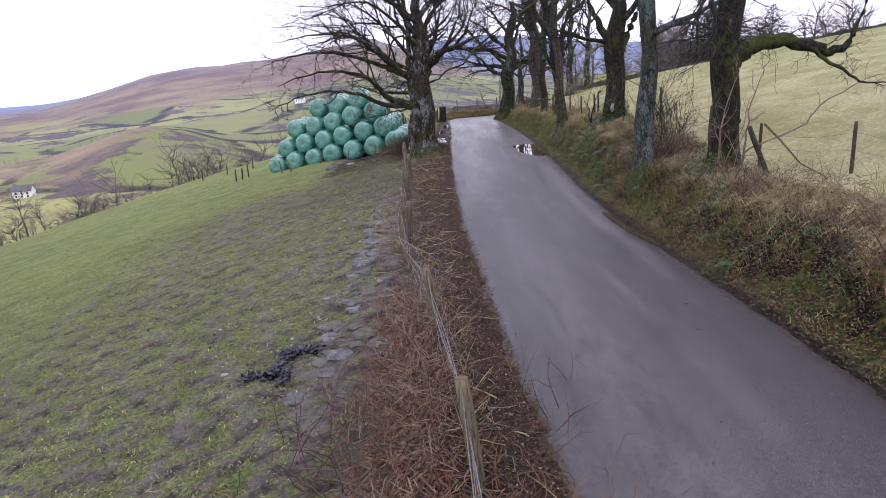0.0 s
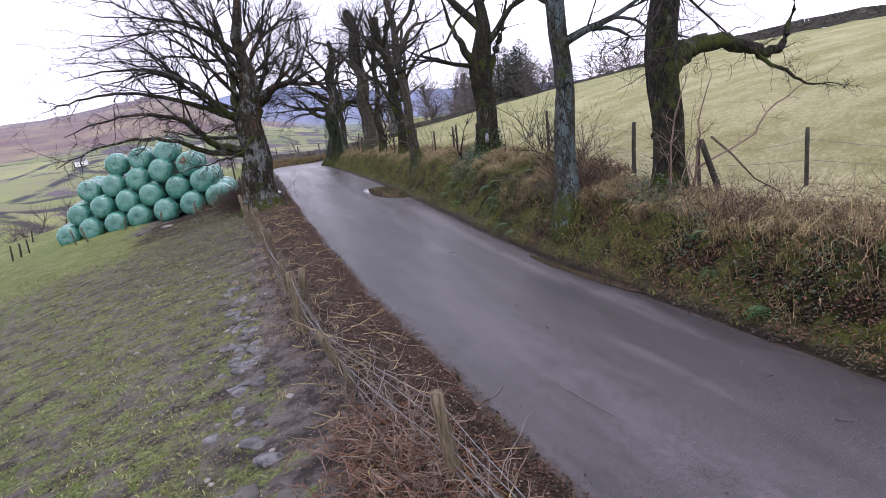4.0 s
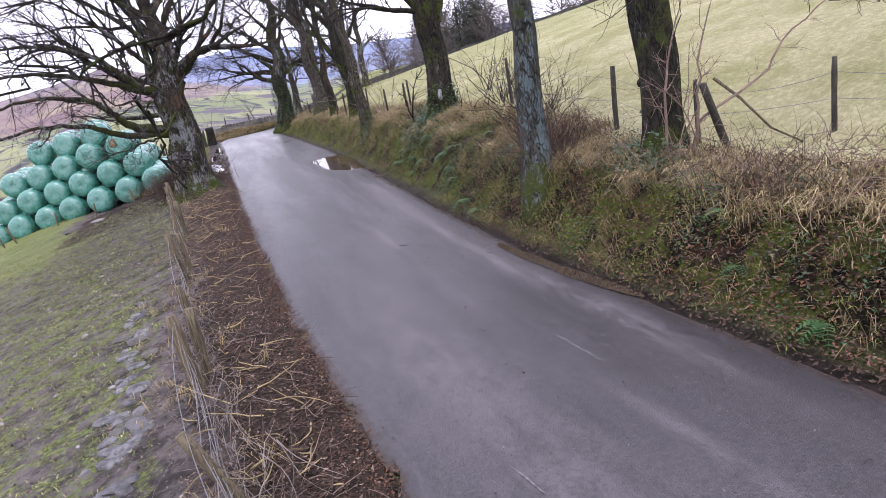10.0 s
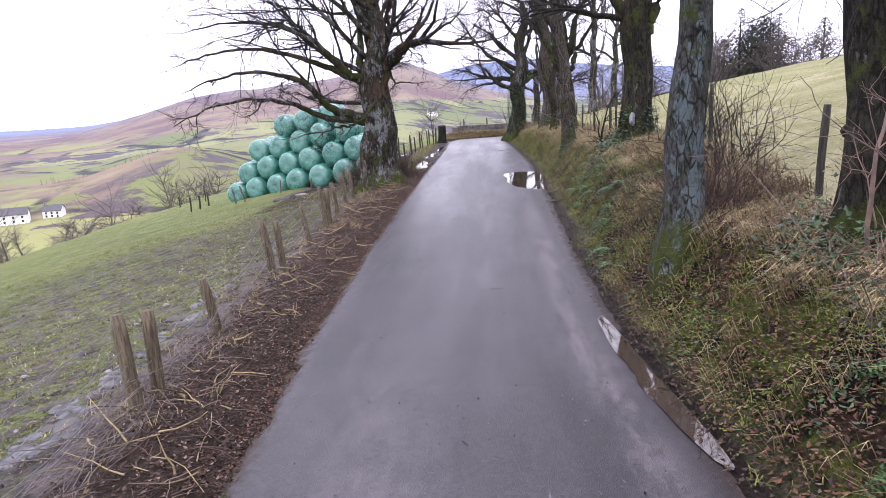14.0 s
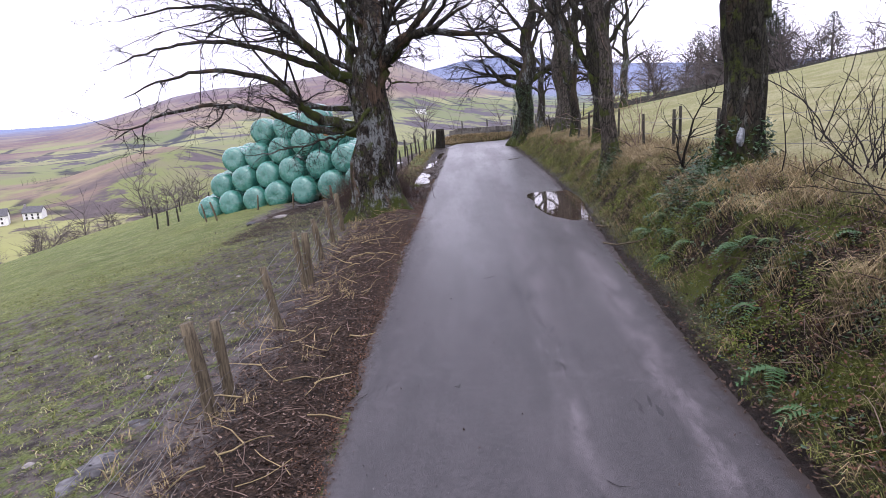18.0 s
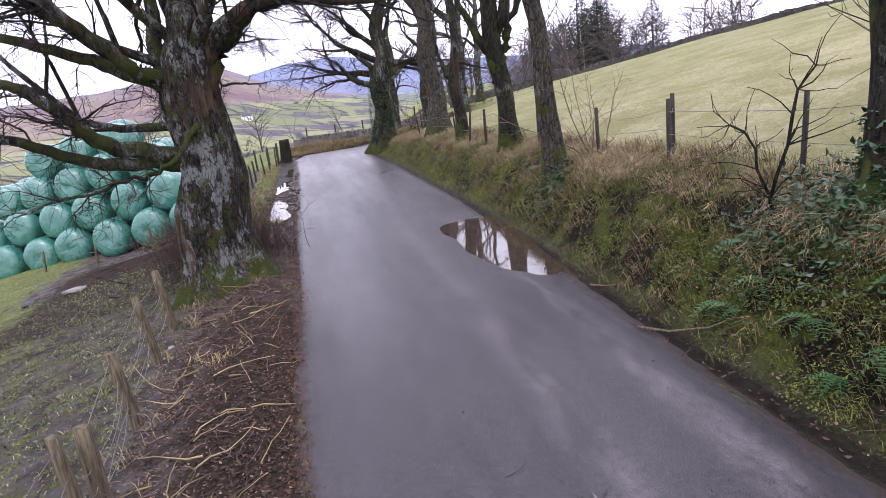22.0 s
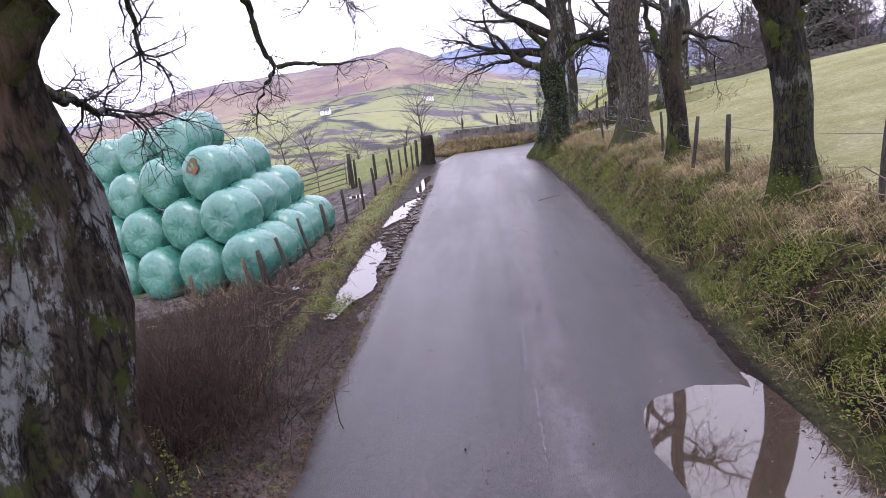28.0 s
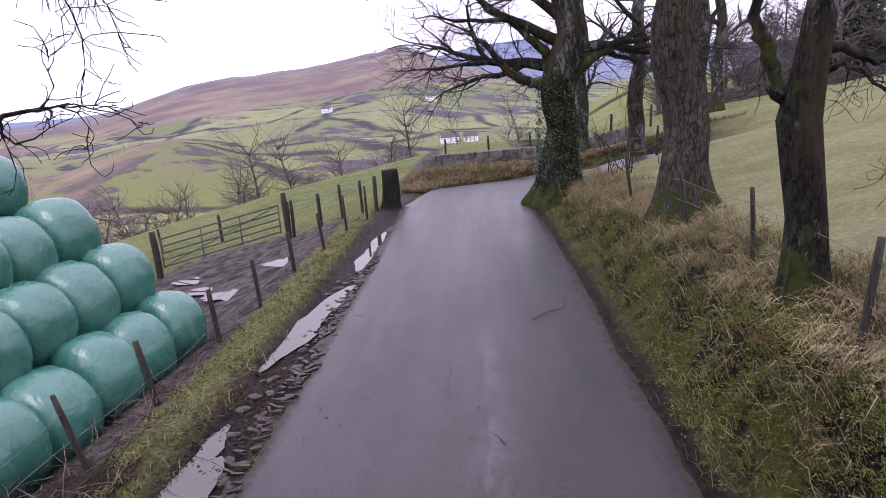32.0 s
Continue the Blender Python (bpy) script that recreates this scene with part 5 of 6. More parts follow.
def sticks(name, label, x, y, ln, r, mat, seed, lift=0.03, steep=0.12, z=None):
    rng = np.random.default_rng(seed)
    soup = Soup()
    zz = land(x, y) if z is None else z
    for a, b, c in zip(x, y, zz):
        t = rng.uniform(0, 6.28)
        d = (math.cos(t), math.sin(t), rng.normal(0, steep))
        l = ln * rng.uniform(0.4, 1.3)
        p, q = bough((a, b, c + lift * rng.uniform(0.3, 1.2)), d, l, r * rng.uniform(0.6, 1.4), r * 0.4, rng, 4, 0.0, 0.2)
        tube(soup, p, q, 4)
    return tagged(new(name, soup.mesh(name, mat)), label, "twigs", kind="stuff")


n = 800
y = srng.uniform(-1, 31, n)
sticks("twig_litter", "cut twigs and hedge trimmings along the fence", left_edge(y) - srng.uniform(0.15, 1.5, n), y, 0.45, 0.007, SCRUB, 41, 0.05)
n = 260
y = srng.uniform(-1, 31, n)
sticks("twig_litter", "pale broken sticks along the fence", left_edge(y) - srng.uniform(0.2, 1.6, n), y, 0.6, 0.009, STRAW, 42, 0.06)
n = 700
y = srng.uniform(-2, 30, n)
sticks("twig_litter", "bramble stems and dead twigs on the bank", right_edge(y) + srng.uniform(0.4, 2.4, n), y, 0.6, 0.005, SCRUB, 43, 0.1, 0.5)
n = 260
y = srng.uniform(30, 56, n)
sticks("twig_litter", "dead stems on the bank", right_edge(y) + srng.uniform(0.4, 2.4, n), y, 0.45, 0.005, STRAW, 44, 0.08, 0.4)
n = 330
y = srng.uniform(33, 46, n)
sticks("twig_litter", "dead stems and broken twigs by the yard fence", left_edge(y) - srng.uniform(1.3, 2.6, n), y, 0.6, 0.006, SCRUB, 45, 0.08, 0.5)


def shrub(label, x, y, n, h, r, mat, seed, lean=0.5, twigs=3, width=0.15, z=None, name="shrub", up=0.0, crook=0.16):
    """A thicket of thin stems from one foot."""
    rng = np.random.default_rng(seed)
    z0 = at_ground(x, y) if z is None else z
    root = thing(name, (x, y, z0), label, "shrub")
    soup = Soup()
    for _ in range(n):
        d = (rng.normal(0, lean), rng.normal(0, lean), 1)
        l = h * rng.uniform(0.5, 1.15)
        p, q = bough((rng.normal(0, width), rng.normal(0, width), -0.05), d, l, r * rng.uniform(0.6, 1.3), r * 0.3, rng, 6, up, crook)
        tube(soup, p, q, 4, cap=False)
        spray(soup, p, q, rng, 1, twigs, l * 0.35, 0.03, min(r * 0.35, 0.0045))
    part("growth", soup.mesh("growth", mat, False), root)["kind"] = "stuff"
    return root


shrub("dense leafless brown thicket at the foot of a tree", 5.9, 17.35, 150, 1.3, 0.007, SCRUB, 51, 0.75, 3, 0.25)
shrub("leafless brown twigs round the foot of a lichen tree", 5.6, 16.7, 60, 1.1, 0.006, SCRUB, 52, 0.5, 3, 0.2)
hazel = shrub("pale hazel stems sprouting from the foot of a tree", 6.6, 14.6, 7, 2.0, 0.012, BRAMBLE, 53, 0.3, 5, 0.2)
hrng = np.random.default_rng(12)
for pts, r in (([(0.3, 0.0, 0.1), (0.4, -0.03, 0.52), (1.05, -0.07, 0.76), (1.63, -0.1, 1.04), (1.87, -0.13, 1.44), (2.7, -0.17, 1.89), (3.1, -0.2, 1.98)], 0.026),
               ([(-0.15, 0.0, 0.05), (-0.2, -0.07, 0.97), (-0.08, -0.13, 1.63), (0.13, -0.2, 2.3)], 0.024), ([(0.32, 0.0, -0.1), (0.35, -0.07, 0.65), (0.38, -0.13, 1.4), (0.6, -0.2, 2.2)], 0.03)):
    k = np.linspace(0, len(pts) - 1, len(pts) * 3)
    p = np.stack([lerp(k, range(len(pts)), [q[c] for q in pts]) for c in range(3)], -1) + hrng.normal(0, 0.012, (len(k), 3))
    q = np.linspace(r, 0.007, len(p))
    stem, side = Soup(), Soup()
    tube(stem, p, q, 7)
    spray(side, p, q, hrng, 2, 7, 0.5, 0.02, 0.003)
    part("stem", stem.mesh("stem", BRAMBLE), hazel, "pale hazel stem")
    part("side_growth", side.mesh("side_growth", BRAMBLE, False), hazel)["kind"] = "stuff"
thing("leaning_post", Matrix.Translation((7.5, 14.55, at_ground(7.5, 14.55) - 0.1)) @ Euler((0.1, -0.42, 0)).to_matrix().to_4x4(), "dark broken fence post leaning on the bank top", "post", "", post_mesh(1.25, 0.06, 33).mesh("leaning_post", POST_DARK))
shrub("dead brambles and bracken stems on the bank", 6.6, 12.5, 110, 0.8, 0.006, SCRUB, 54, 0.9, 2, 0.5)
shrub("dead brambles and bracken stems on the bank", 6.8, 10.4, 130, 0.85, 0.006, STRAW, 55, 0.9, 2, 0.6)
shrub("dead brambles and bracken stems on the bank", 6.4, 8.4, 110, 0.8, 0.006, SCRUB, 56, 0.9, 2, 0.6)
shrub("small twisted thorn tree on the bank", 5.95, 25.9, 2, 1.9, 0.045, BARK_DARK, 57, 0.1, 20, 0.06, name="thorn_bush", crook=0.3)
shrub("slender leafless sapling beside a pale tree", 6.7, 32.2, 6, 3.2, 0.014, BRAMBLE, 58, 0.36, 9, 0.1, name="sapling")
shrub("red-brown leafless thicket below an old tree", -0.8, 34.0, 480, 1.25, 0.006, SCRUB, 59, 0.38, 3, 0.42)
shrub("red-brown leafless thicket below an old tree", -1.6, 34.6, 420, 1.15, 0.006, SCRUB, 159, 0.4, 3, 0.5)
shrub("red-brown leafless thicket beside the verge", -1.7, 37.0, 360, 0.85, 0.006, SCRUB, 160, 0.5, 3, 0.5)
shrub("low tangle of dead stems before the bales", -2.4, 39.4, 220, 0.7, 0.006, SCRUB, 161, 0.6, 3, 0.55)
shrub("low tangle of dead stems before the bales", -3.2, 40.8, 160, 0.5, 0.006, STRAW, 162, 0.7, 3, 0.6)
shrub("red-brown leafless thicket by the yard fence", -1.3, 35.2, 160, 0.85, 0.006, SCRUB, 60, 0.5, 3, 0.45)
shrub("leafless hedge shoots against the upper pasture", 7.5, 22.3, 40, 1.6, 0.01, TWIG, 61, 0.5, 4, 0.4)
shrub("leafless hedge shoots against the upper pasture", 7.0, 19.6, 50, 1.5, 0.009, TWIG, 62, 0.5, 4, 0.4)
shrub("brown heap of cut hedge trimmings beside the fence", 0.15, 6.0, 260, 0.75, 0.006, SCRUB, 63, 0.9, 2, 0.7)
shrub("brown heap of cut hedge trimmings beside the fence", 0.45, 4.0, 240, 0.7, 0.006, FERN, 64, 1.0, 2, 0.7)
shrub("straw-coloured dead stems beside the end trees", 5.9, 51.6, 90, 0.9, 0.006, STRAW, 65, 0.35, 2, 0.45)
shrub("leafless saplings at the bend", 7.2, 55.6, 16, 2.6, 0.014, TWIG, 66, 0.3, 8, 0.5)
shrub("dead red bracken by the foot of a tree", 6.0, 42.3, 60, 0.4, 0.005, FERN, 67, 0.9, 2, 0.3)
shrub("dead red bracken on the bank", 6.3, 7.2, 120, 0.7, 0.006, FERN, 68, 0.9, 3, 0.35)
shrub("leafless young tree in the upper pasture edge", 8.4, 25.8, 4, 2.7, 0.013, TWIG, 69, 0.35, 8, 0.1, name="sapling")


def leafy(label, x, y, n, rx, ry, rz, size, mat, seed, z=None, name="ivy"):
    """A mound of leaves."""
    rng = np.random.default_rng(seed)
    px, py = x + rng.normal(0, rx, n), y + rng.normal(0, ry, n)
    pz = land(px, py) + np.abs(rng.normal(0, rz, n)) + 0.02
    return leaves(name, label, px, py, size, mat, 0.03, seed, "plant", pz)


leafy("dark green ivy and fern at the foot of a stout tree", 6.1, 25.1, 1500, 0.3, 0.55, 0.22, 0.05, IVY, 71)
leafy("dark green ivy and hart's-tongue fern covering the bank", 5.75, 24.6, 620, 0.26, 0.9, 0.07, 0.04, IVY, 72)
leafy("dark green ivy round the foot of a pale tree", 5.72, 32.1, 800, 0.16, 0.24, 0.2, 0.045, IVY, 73)
leafy("green fern at the foot of a tree", 6.25, 14.9, 700, 0.25, 0.35, 0.2, 0.045, IVY, 74)
leafy("patch of green leaves on the bank", 5.7, 10.4, 260, 0.2, 0.25, 0.06, 0.028, IVY, 75)
leafy("patch of green leaves on the bank", 5.8, 8.6, 220, 0.2, 0.3, 0.06, 0.028, IVY, 76)
prng = np.random.default_rng(17)
for k in range(15):
    py = prng.uniform(6, 24)
    leafy("patch of green fern and bramble leaves on the bank", float(right_edge(py)) + prng.uniform(0.5, 1.9), py, int(prng.uniform(120, 420)), prng.uniform(0.12, 0.3), prng.uniform(0.15, 0.4), 0.06, 0.026, IVY, 400 + k)
leafy("small green leaves on the lower bank", 5.0, 19.5, 260, 0.15, 2.0, 0.05, 0.03, IVY, 77)


def fern(x, y, n, size, seed):
    """A rosette of arching fronds, each a midrib with paired leaflets."""
    rng = np.random.default_rng(seed)
    root = thing("fern", (x, y, at_ground(x, y)), "green fern with drooping fronds on the lane bank", "fern", "bank ferns")
    for _ in range(n):
        a = rng.normal(math.pi, 1.0)
        d, w = np.array([math.cos(a), math.sin(a), 0.0]), np.array([-math.sin(a), math.cos(a), 0.0])
        l = size * rng.uniform(0.6, 1.2)
        t = np.linspace(0, 1, 11)
        p = d * (t * l)[:, None] + np.array([0, 0, 1.0]) * (l * (0.75 * t - rng.uniform(0.9, 1.5) * t * t))[:, None]
        f = Soup()
        tube(f, p, np.linspace(0.004, 0.0015, 11), 3, cap=False)
        for k in range(1, 11):
            h = l * 0.2 * math.sin(0.35 + 2.6 * t[k])
            for sd in (-1, 1):
                e = w * sd * h + d * h * 0.35 + np.array([0, 0, -0.2 * h])
                f.add(np.array([p[k] - d * l * 0.035, p[k] + d * l * 0.035, p[k] + e + d * 0.006, p[k] + e * 0.9 - d * l * 0.03]), [[0, 1, 2, 3]])
        part("frond", f.mesh("frond", FROND, False), root)


for k in range(34):
    y = prng.uniform(21.3, 26.5) if k < 16 else prng.uniform(8, 36)
    fern(float(right_edge(y)) + prng.uniform(0.45, 1.7), y, int(prng.integers(6, 11)), prng.uniform(0.22, 0.42), 700 + k)
for k in range(44):
    y = prng.uniform(12, 57)
    leafy("cushion of bright green moss on the bank", float(right_edge(y)) + prng.uniform(0.4, 1.7), y, 420, prng.uniform(0.08, 0.2), prng.uniform(0.15, 0.4), 0.03, 0.018, MOSS, 800 + k, name="moss")
for k, (x, y) in enumerate([(5.33, 16.5), (6.35, 14.9), (5.8, 13.5), (5.5, 27.0), (5.9, 30.3), (5.8, 36.0), (6.1, 40.4), (5.9, 43.4), (5.0, 20.5), (6.3, 24.4), (6.3, 38.6), (5.6, 46.0), (5.5, 33.6), (6.5, 44.2), (-0.5, 32.1), (-0.3, 38.0), (-1.0, 40.2)]):
    leafy("patch of bright green moss on the bank", x, y, 900, 0.17, 0.28, 0.03, 0.018, MOSS, 500 + k, name="moss")


def trunk_ivy(label, x, y, r, h, n, seed, mat=IVY):
    """Leaves climbing a trunk."""
    rng = np.random.default_rng(seed)
    a, t = rng.uniform(0, 6.28, n), rng.uniform(0, 1, n) ** 1.3
    small = mat is MOSS
    k = r * (1.15 - 0.25 * t) + np.abs(rng.normal(0, 0.015 if small else 0.05, n))
    leaves("ivy", label, x + np.cos(a) * k, y + np.sin(a) * k, 0.016 if small else 0.05, mat, 0.0, seed, "plant", z=at_ground(x, y) + t * h)


trunk_ivy("dark ivy climbing the spreading tree at the bend", 5.12, 55.8, 0.58, 3.4, 3200, 601)
trunk_ivy("dark ivy climbing the foot of a stout tree", 6.6, 24.75, 0.4, 0.9, 700, 602)
trunk_ivy("bright moss clothing the foot of a roadside tree", 6.66, 37.6, 0.36, 0.6, 900, 603, MOSS)
trunk_ivy("bright moss clothing the roots of the old field tree", -0.9, 32.1, 0.74, 0.9, 900, 604, MOSS)
trunk_ivy("green moss clothing the foot of a pale tree", 5.88, 32.4, 0.28, 0.8, 900, 605, MOSS)


def rock(bx, by, bz, name, label, mat, seed, place, category="stone", group="loose stones"):
    bm = bmesh.new()
    bmesh.ops.create_icosphere(bm, subdivisions=2, radius=1)
    for v in bm.verts:
        k = 1 + 0.35 * noise.noise(v.co * 1.4 + Vector((seed * 3.1, 0, 0)))
        v.co = Vector((v.co.x * bx * k, v.co.y * by * k, v.co.z * bz * k))
    me = bpy.data.meshes.new(name)
    bm.to_mesh(me)
    bm.free()
    me.materials.append(mat)
    ob = thing(name, Matrix.Translation(place) @ Euler((0, 0, seed * 1.3)).to_matrix().to_4x4(), label, category, group, me)
    return ob


wr = np.random.default_rng(91)
for k in range(46):
    y = srng.uniform(3, 30)
    x = left_edge(y) - srng.uniform(1.5, 5.5)
    s = srng.uniform(0.025, 0.065)
    rock(s, s * 0.8, s * 0.5, "stone", "small pale stone in the muddy field edge", STONE_PALE, k, (x, y, at_ground(x, y)))
for k in range(30):
    y = srng.uniform(7.5, 20)
    x = -1.3 - 0.3 * smooth(y, 12, 18) + srng.normal(0, 0.16)
    s = srng.uniform(0.05, 0.17)
    rock(s, s * srng.uniform(0.8, 1.7), srng.uniform(0.02, 0.06), "flat_stone", "flat wet stone bedded in the mud below the fence", SLATE if k % 3 else STONE_DARK, 60 + k, (x, y, at_ground(x, y)), group="flat stones")
for k in range(40):
    y = wr.uniform(11.4, 19.2)
    x = float(lerp(y, [11.4, 13, 14.3, 16.4, 19.2], [-1.62, -1.62, -1.46, -1.55, -1.86])) + wr.normal(0, 0.13)
    w = wr.uniform(0.05, 0.17)
    rock(w, w * wr.uniform(0.8, 1.9), wr.uniform(0.03, 0.06), "flat_stone", "worn muddy stone in the path below the fence", SLAB, 0.37 * k, (x, y, at_ground(x, y) - 0.024), group="path slabs")
for k, (x, y, s) in enumerate([(-5.3, 37.0, 0.3), (-6.6, 37.4, 0.26)]):
    rock(s, s * 0.6, 0.08, "flat_stone", "pale flat slab lying in front of the bales", STONE_PALE if k == 0 else SLATE, 80 + k, (x, y, at_ground(x, y) + 0.03), group="flat stones")
for k, line in enumerate([[(-1.44, 9.09), (-1.8, 9.15), (-2.07, 9.17), (-1.91, 8.55), (-1.75, 8.0)], [(-2.5, 8.6), (-2.1, 8.45), (-1.9, 8.4)]]):
    t = wr.uniform(0, len(line) - 1, 420 - 250 * k)
    px = lerp(t, range(len(line)), [p[0] for p in line]) + wr.normal(0, 0.06, len(t))
    py = lerp(t, range(len(line)), [p[1] for p in line]) + wr.normal(0, 0.07, len(t))
    leaves("plastic_sheet", "crumpled strip of black plastic sheet in the field", px, py, 0.06, RUBBISH, 0.09, 91 + k, "rubbish")
for k, (x, y, w) in enumerate([(-1.42, 10.11, 0.13), (-1.42, 9.5, 0.14), (-1.29, 8.86, 0.1), (-1.09, 8.68, 0.17), (-0.8, 9.35, 0.2), (-1.64, 10.1, 0.1), (-0.9, 8.95, 0.12), (-0.5, 8.85, 0.18), (-1.05, 9.75, 0.11), (-1.2, 10.6, 0.15), (-1.59, 17.3, 0.15), (-1.36, 15.2, 0.16), (-1.36, 14.4, 0.12), (-1.5, 16.2, 0.12)]):
    rock(w, w * 1.2, w * 0.42, "boulder", "grey stone bedded in the mud below the fence", SLAB if k % 2 else STONE_DARK, 4.1 + 0.7 * k, (x, y, at_ground(x, y) + 0.01), group="bedded boulders")
rock(0.1, 0.06, 0.03, "plastic_scrap", "white plastic scrap on the muddy verge", BAG, 96, (-1.19, 38.9, at_ground(-1.19, 38.9) + 0.03), "rubbish", "")
rock(0.18, 0.06, 0.17, "plastic_bag", "grey plastic bag stuck against a tree trunk", BAG, 95, (6.4, 24.34, 2.2), "bag", "")
# clods of mud along the tyre ruts
for k in range(70):
    y = srng.uniform(39, 50)
    x = left_edge(y) - srng.uniform(0.02, 0.35) + (0.12 if k % 2 else -0.2)
    s = srng.uniform(0.03, 0.07)
    rock(s * 1.6, s, s * 0.55, "mud_clod", "dark wet clod of mud along the tyre ruts", RUT, 100 + k, (x, y, at_ground(x, y) + 0.01), "mud", "mud clods")

# branches lying on the lane edge
for label, pts, r in [("bare broken branch lying at the lane edge", [(4.55, 26.4, 0.05), (4.75, 26.05, 0.08), (5.05, 25.7, 0.2), (5.32, 25.5, 0.38)], 0.019),
                      ("long dead branch lying before the bales", [(-3.1, 38.74, -0.4), (-2.6, 38.6, -0.28), (-2.08, 38.58, -0.1)], 0.016),
                      ("dead branch lying across the muddy verge", [(-0.98, 37.39, 0.1), (-0.9, 37.65, 0.14), (-0.87, 37.95, 0.16)], 0.018),
                      ("short dead branch beside the gutter puddle", [(-0.72, 37.47, 0.1), (-0.5, 37.5, 0.06), (-0.27, 37.56, 0.0)], 0.016),
                      ("short broken stick lying at the lane edge", [(4.75, 28.25, 0.04), (4.88, 28.05, 0.06), (5.02, 27.9, 0.1)], 0.02),
                      ("fallen branch leaning from the fence down the bank", [(7.45, 14.75, 2.2), (7.7, 14.5, 1.86), (8.1, 14.35, 1.35), (8.8, 14.3, 0.95)], 0.026),
                      ("small branch lying on the tarmac", [(3.6, 45.6, 0.07), (3.9, 45.9, 0.08), (4.15, 46.0, 0.09), (4.2, 46.4, 0.09)], 0.012)]:
    s = Soup()
    tube(s, pts, np.linspace(r, r * 0.5, len(pts)), 7)
    tagged(new("fallen_branch", s.mesh("fallen_branch", POST)), label, "branch")

# ---- gate, stump and walls at the bend ----


def rail_gate(ax, ay, bx, by):
    za, zb = at_ground(ax, ay), at_ground(bx, by)
    root = thing("field_gate", (ax, ay, za), "dull metal five-barred field gate, closed", "gate")
    for fr in (0.12, 0.33, 0.54, 0.75, 0.98):
        s = Soup()
        tube(s, [(0, 0, 0.2 + fr), (bx - ax, by - ay, zb - za + 0.2 + fr)], [0.022, 0.022], 8)
        part("rail", s.mesh("rail", GATE), root)
    for f in (0.0, 0.33, 0.66, 1.0):
        s = Soup()
        c = np.array([(bx - ax) * f, (by - ay) * f, (zb - za) * f])
        tube(s, [c + (0, 0, 0.28), c + (0, 0, 1.2)], [0.024, 0.024], 8)
        part("upright", s.mesh("upright", GATE), root)
    s = Soup()
    tube(s, [(0, 0, 0.32), (bx - ax, by - ay, zb - za + 1.18)], [0.016, 0.016], 6)
    part("brace", s.mesh("brace", GATE), root)


rail_gate(-7.0, 54.3, -3.75, 55.8)
for k, (x, y, h) in enumerate([(-7.15, 54.2, 1.45), (-3.55, 55.9, 1.5)]):
    thing("gate_post", (x, y, at_ground(x, y)), "dark timber gate post", "post", "gate posts", post_mesh(h, 0.1, 70 + k).mesh("gate_post", POST_DARK))
s = Soup()
hs = np.linspace(-0.2, 1.25, 8)
ang = np.linspace(0, 2 * np.pi, 14, endpoint=False)
tube(s, np.stack([0.04 * np.sin(hs * 2), 0 * hs, hs], -1), lerp(hs, [-0.2, 0.2, 1.25], [0.42, 0.3, 0.26])[:, None] * (1 + 0.12 * np.sin(3 * ang + 1) + 0.07 * np.sin(7 * ang))[None], 14, moss=0.3)
thing("tree_stump", (-0.3, 57.2, at_ground(-0.3, 57.2)), "dark mossy upright stump at the lane corner", "stump", "", s.mesh("tree_stump", BARK_DARK))
fence("fence", "dark post and rail fence of the field beyond the gate", [(-3.4, 56.0, 1.2, 0, 0), (-2.6, 56.4, 1.1, 0, 0), (-1.9, 56.6, 1.15, 0, 0), (-1.2, 56.6, 1.1, 0, 0), (-0.7, 56.5, 1.15, 0, 0)], POST_DARK, (0.4, 0.65, 0.9), 0.06)


def dry_wall(label, line, h, thick, seed, size=0.32, mat=STONE_DARK):
    """A drystone wall: courses of single rough blocks over a dark core."""
    rng = np.random.default_rng(seed)
    core, blocks = Soup(), Soup()
    line = np.array(line, float)
    seg = np.linalg.norm(np.diff(line, axis=0), axis=1)
    total = seg.sum()
    cum = np.r_[0, np.cumsum(seg)]
    at = lambda d: np.array([lerp(d, cum, line[:, 0]), lerp(d, cum, line[:, 1])])
    d = 0.0
    while d < total:
        p = at(d)
        q = at(min(d + 0.1, total)) - at(max(d - 0.1, 0))
        turn = math.atan2(q[1], q[0])
        z = at_ground(*p)
        box(core, p[0], p[1], z + h * 0.45, 1.0, thick * 0.7, h * 0.9, 0.02, turn)
        d += 0.8
    for c in range(int(h / 0.17) + 1):
        d = rng.uniform(0, 0.2)
        while d < total:
            w = size * rng.uniform(0.6, 1.5)
            p = at(d)
            q = at(min(d + 0.1, total)) - at(max(d - 0.1, 0))
            top = c == int(h / 0.17)
            box(blocks, p[0], p[1], at_ground(*p) + c * 0.17 + (0.12 if top else 0.08), w * (0.45 if top else 0.97), thick * rng.uniform(0.9, 1.1), (0.26 if top else 0.165), 0.025, math.atan2(q[1], q[0]) + (rng.normal(0, 0.2) if top else 0))
            d += w * (0.5 if top else 1)
    root = tagged(new("field_wall", core.mesh("field_wall", mat, False)), label, "wall", kind="structure")
    part("stones", blocks.mesh("stones", mat, False), root)["kind"] = "stuff"


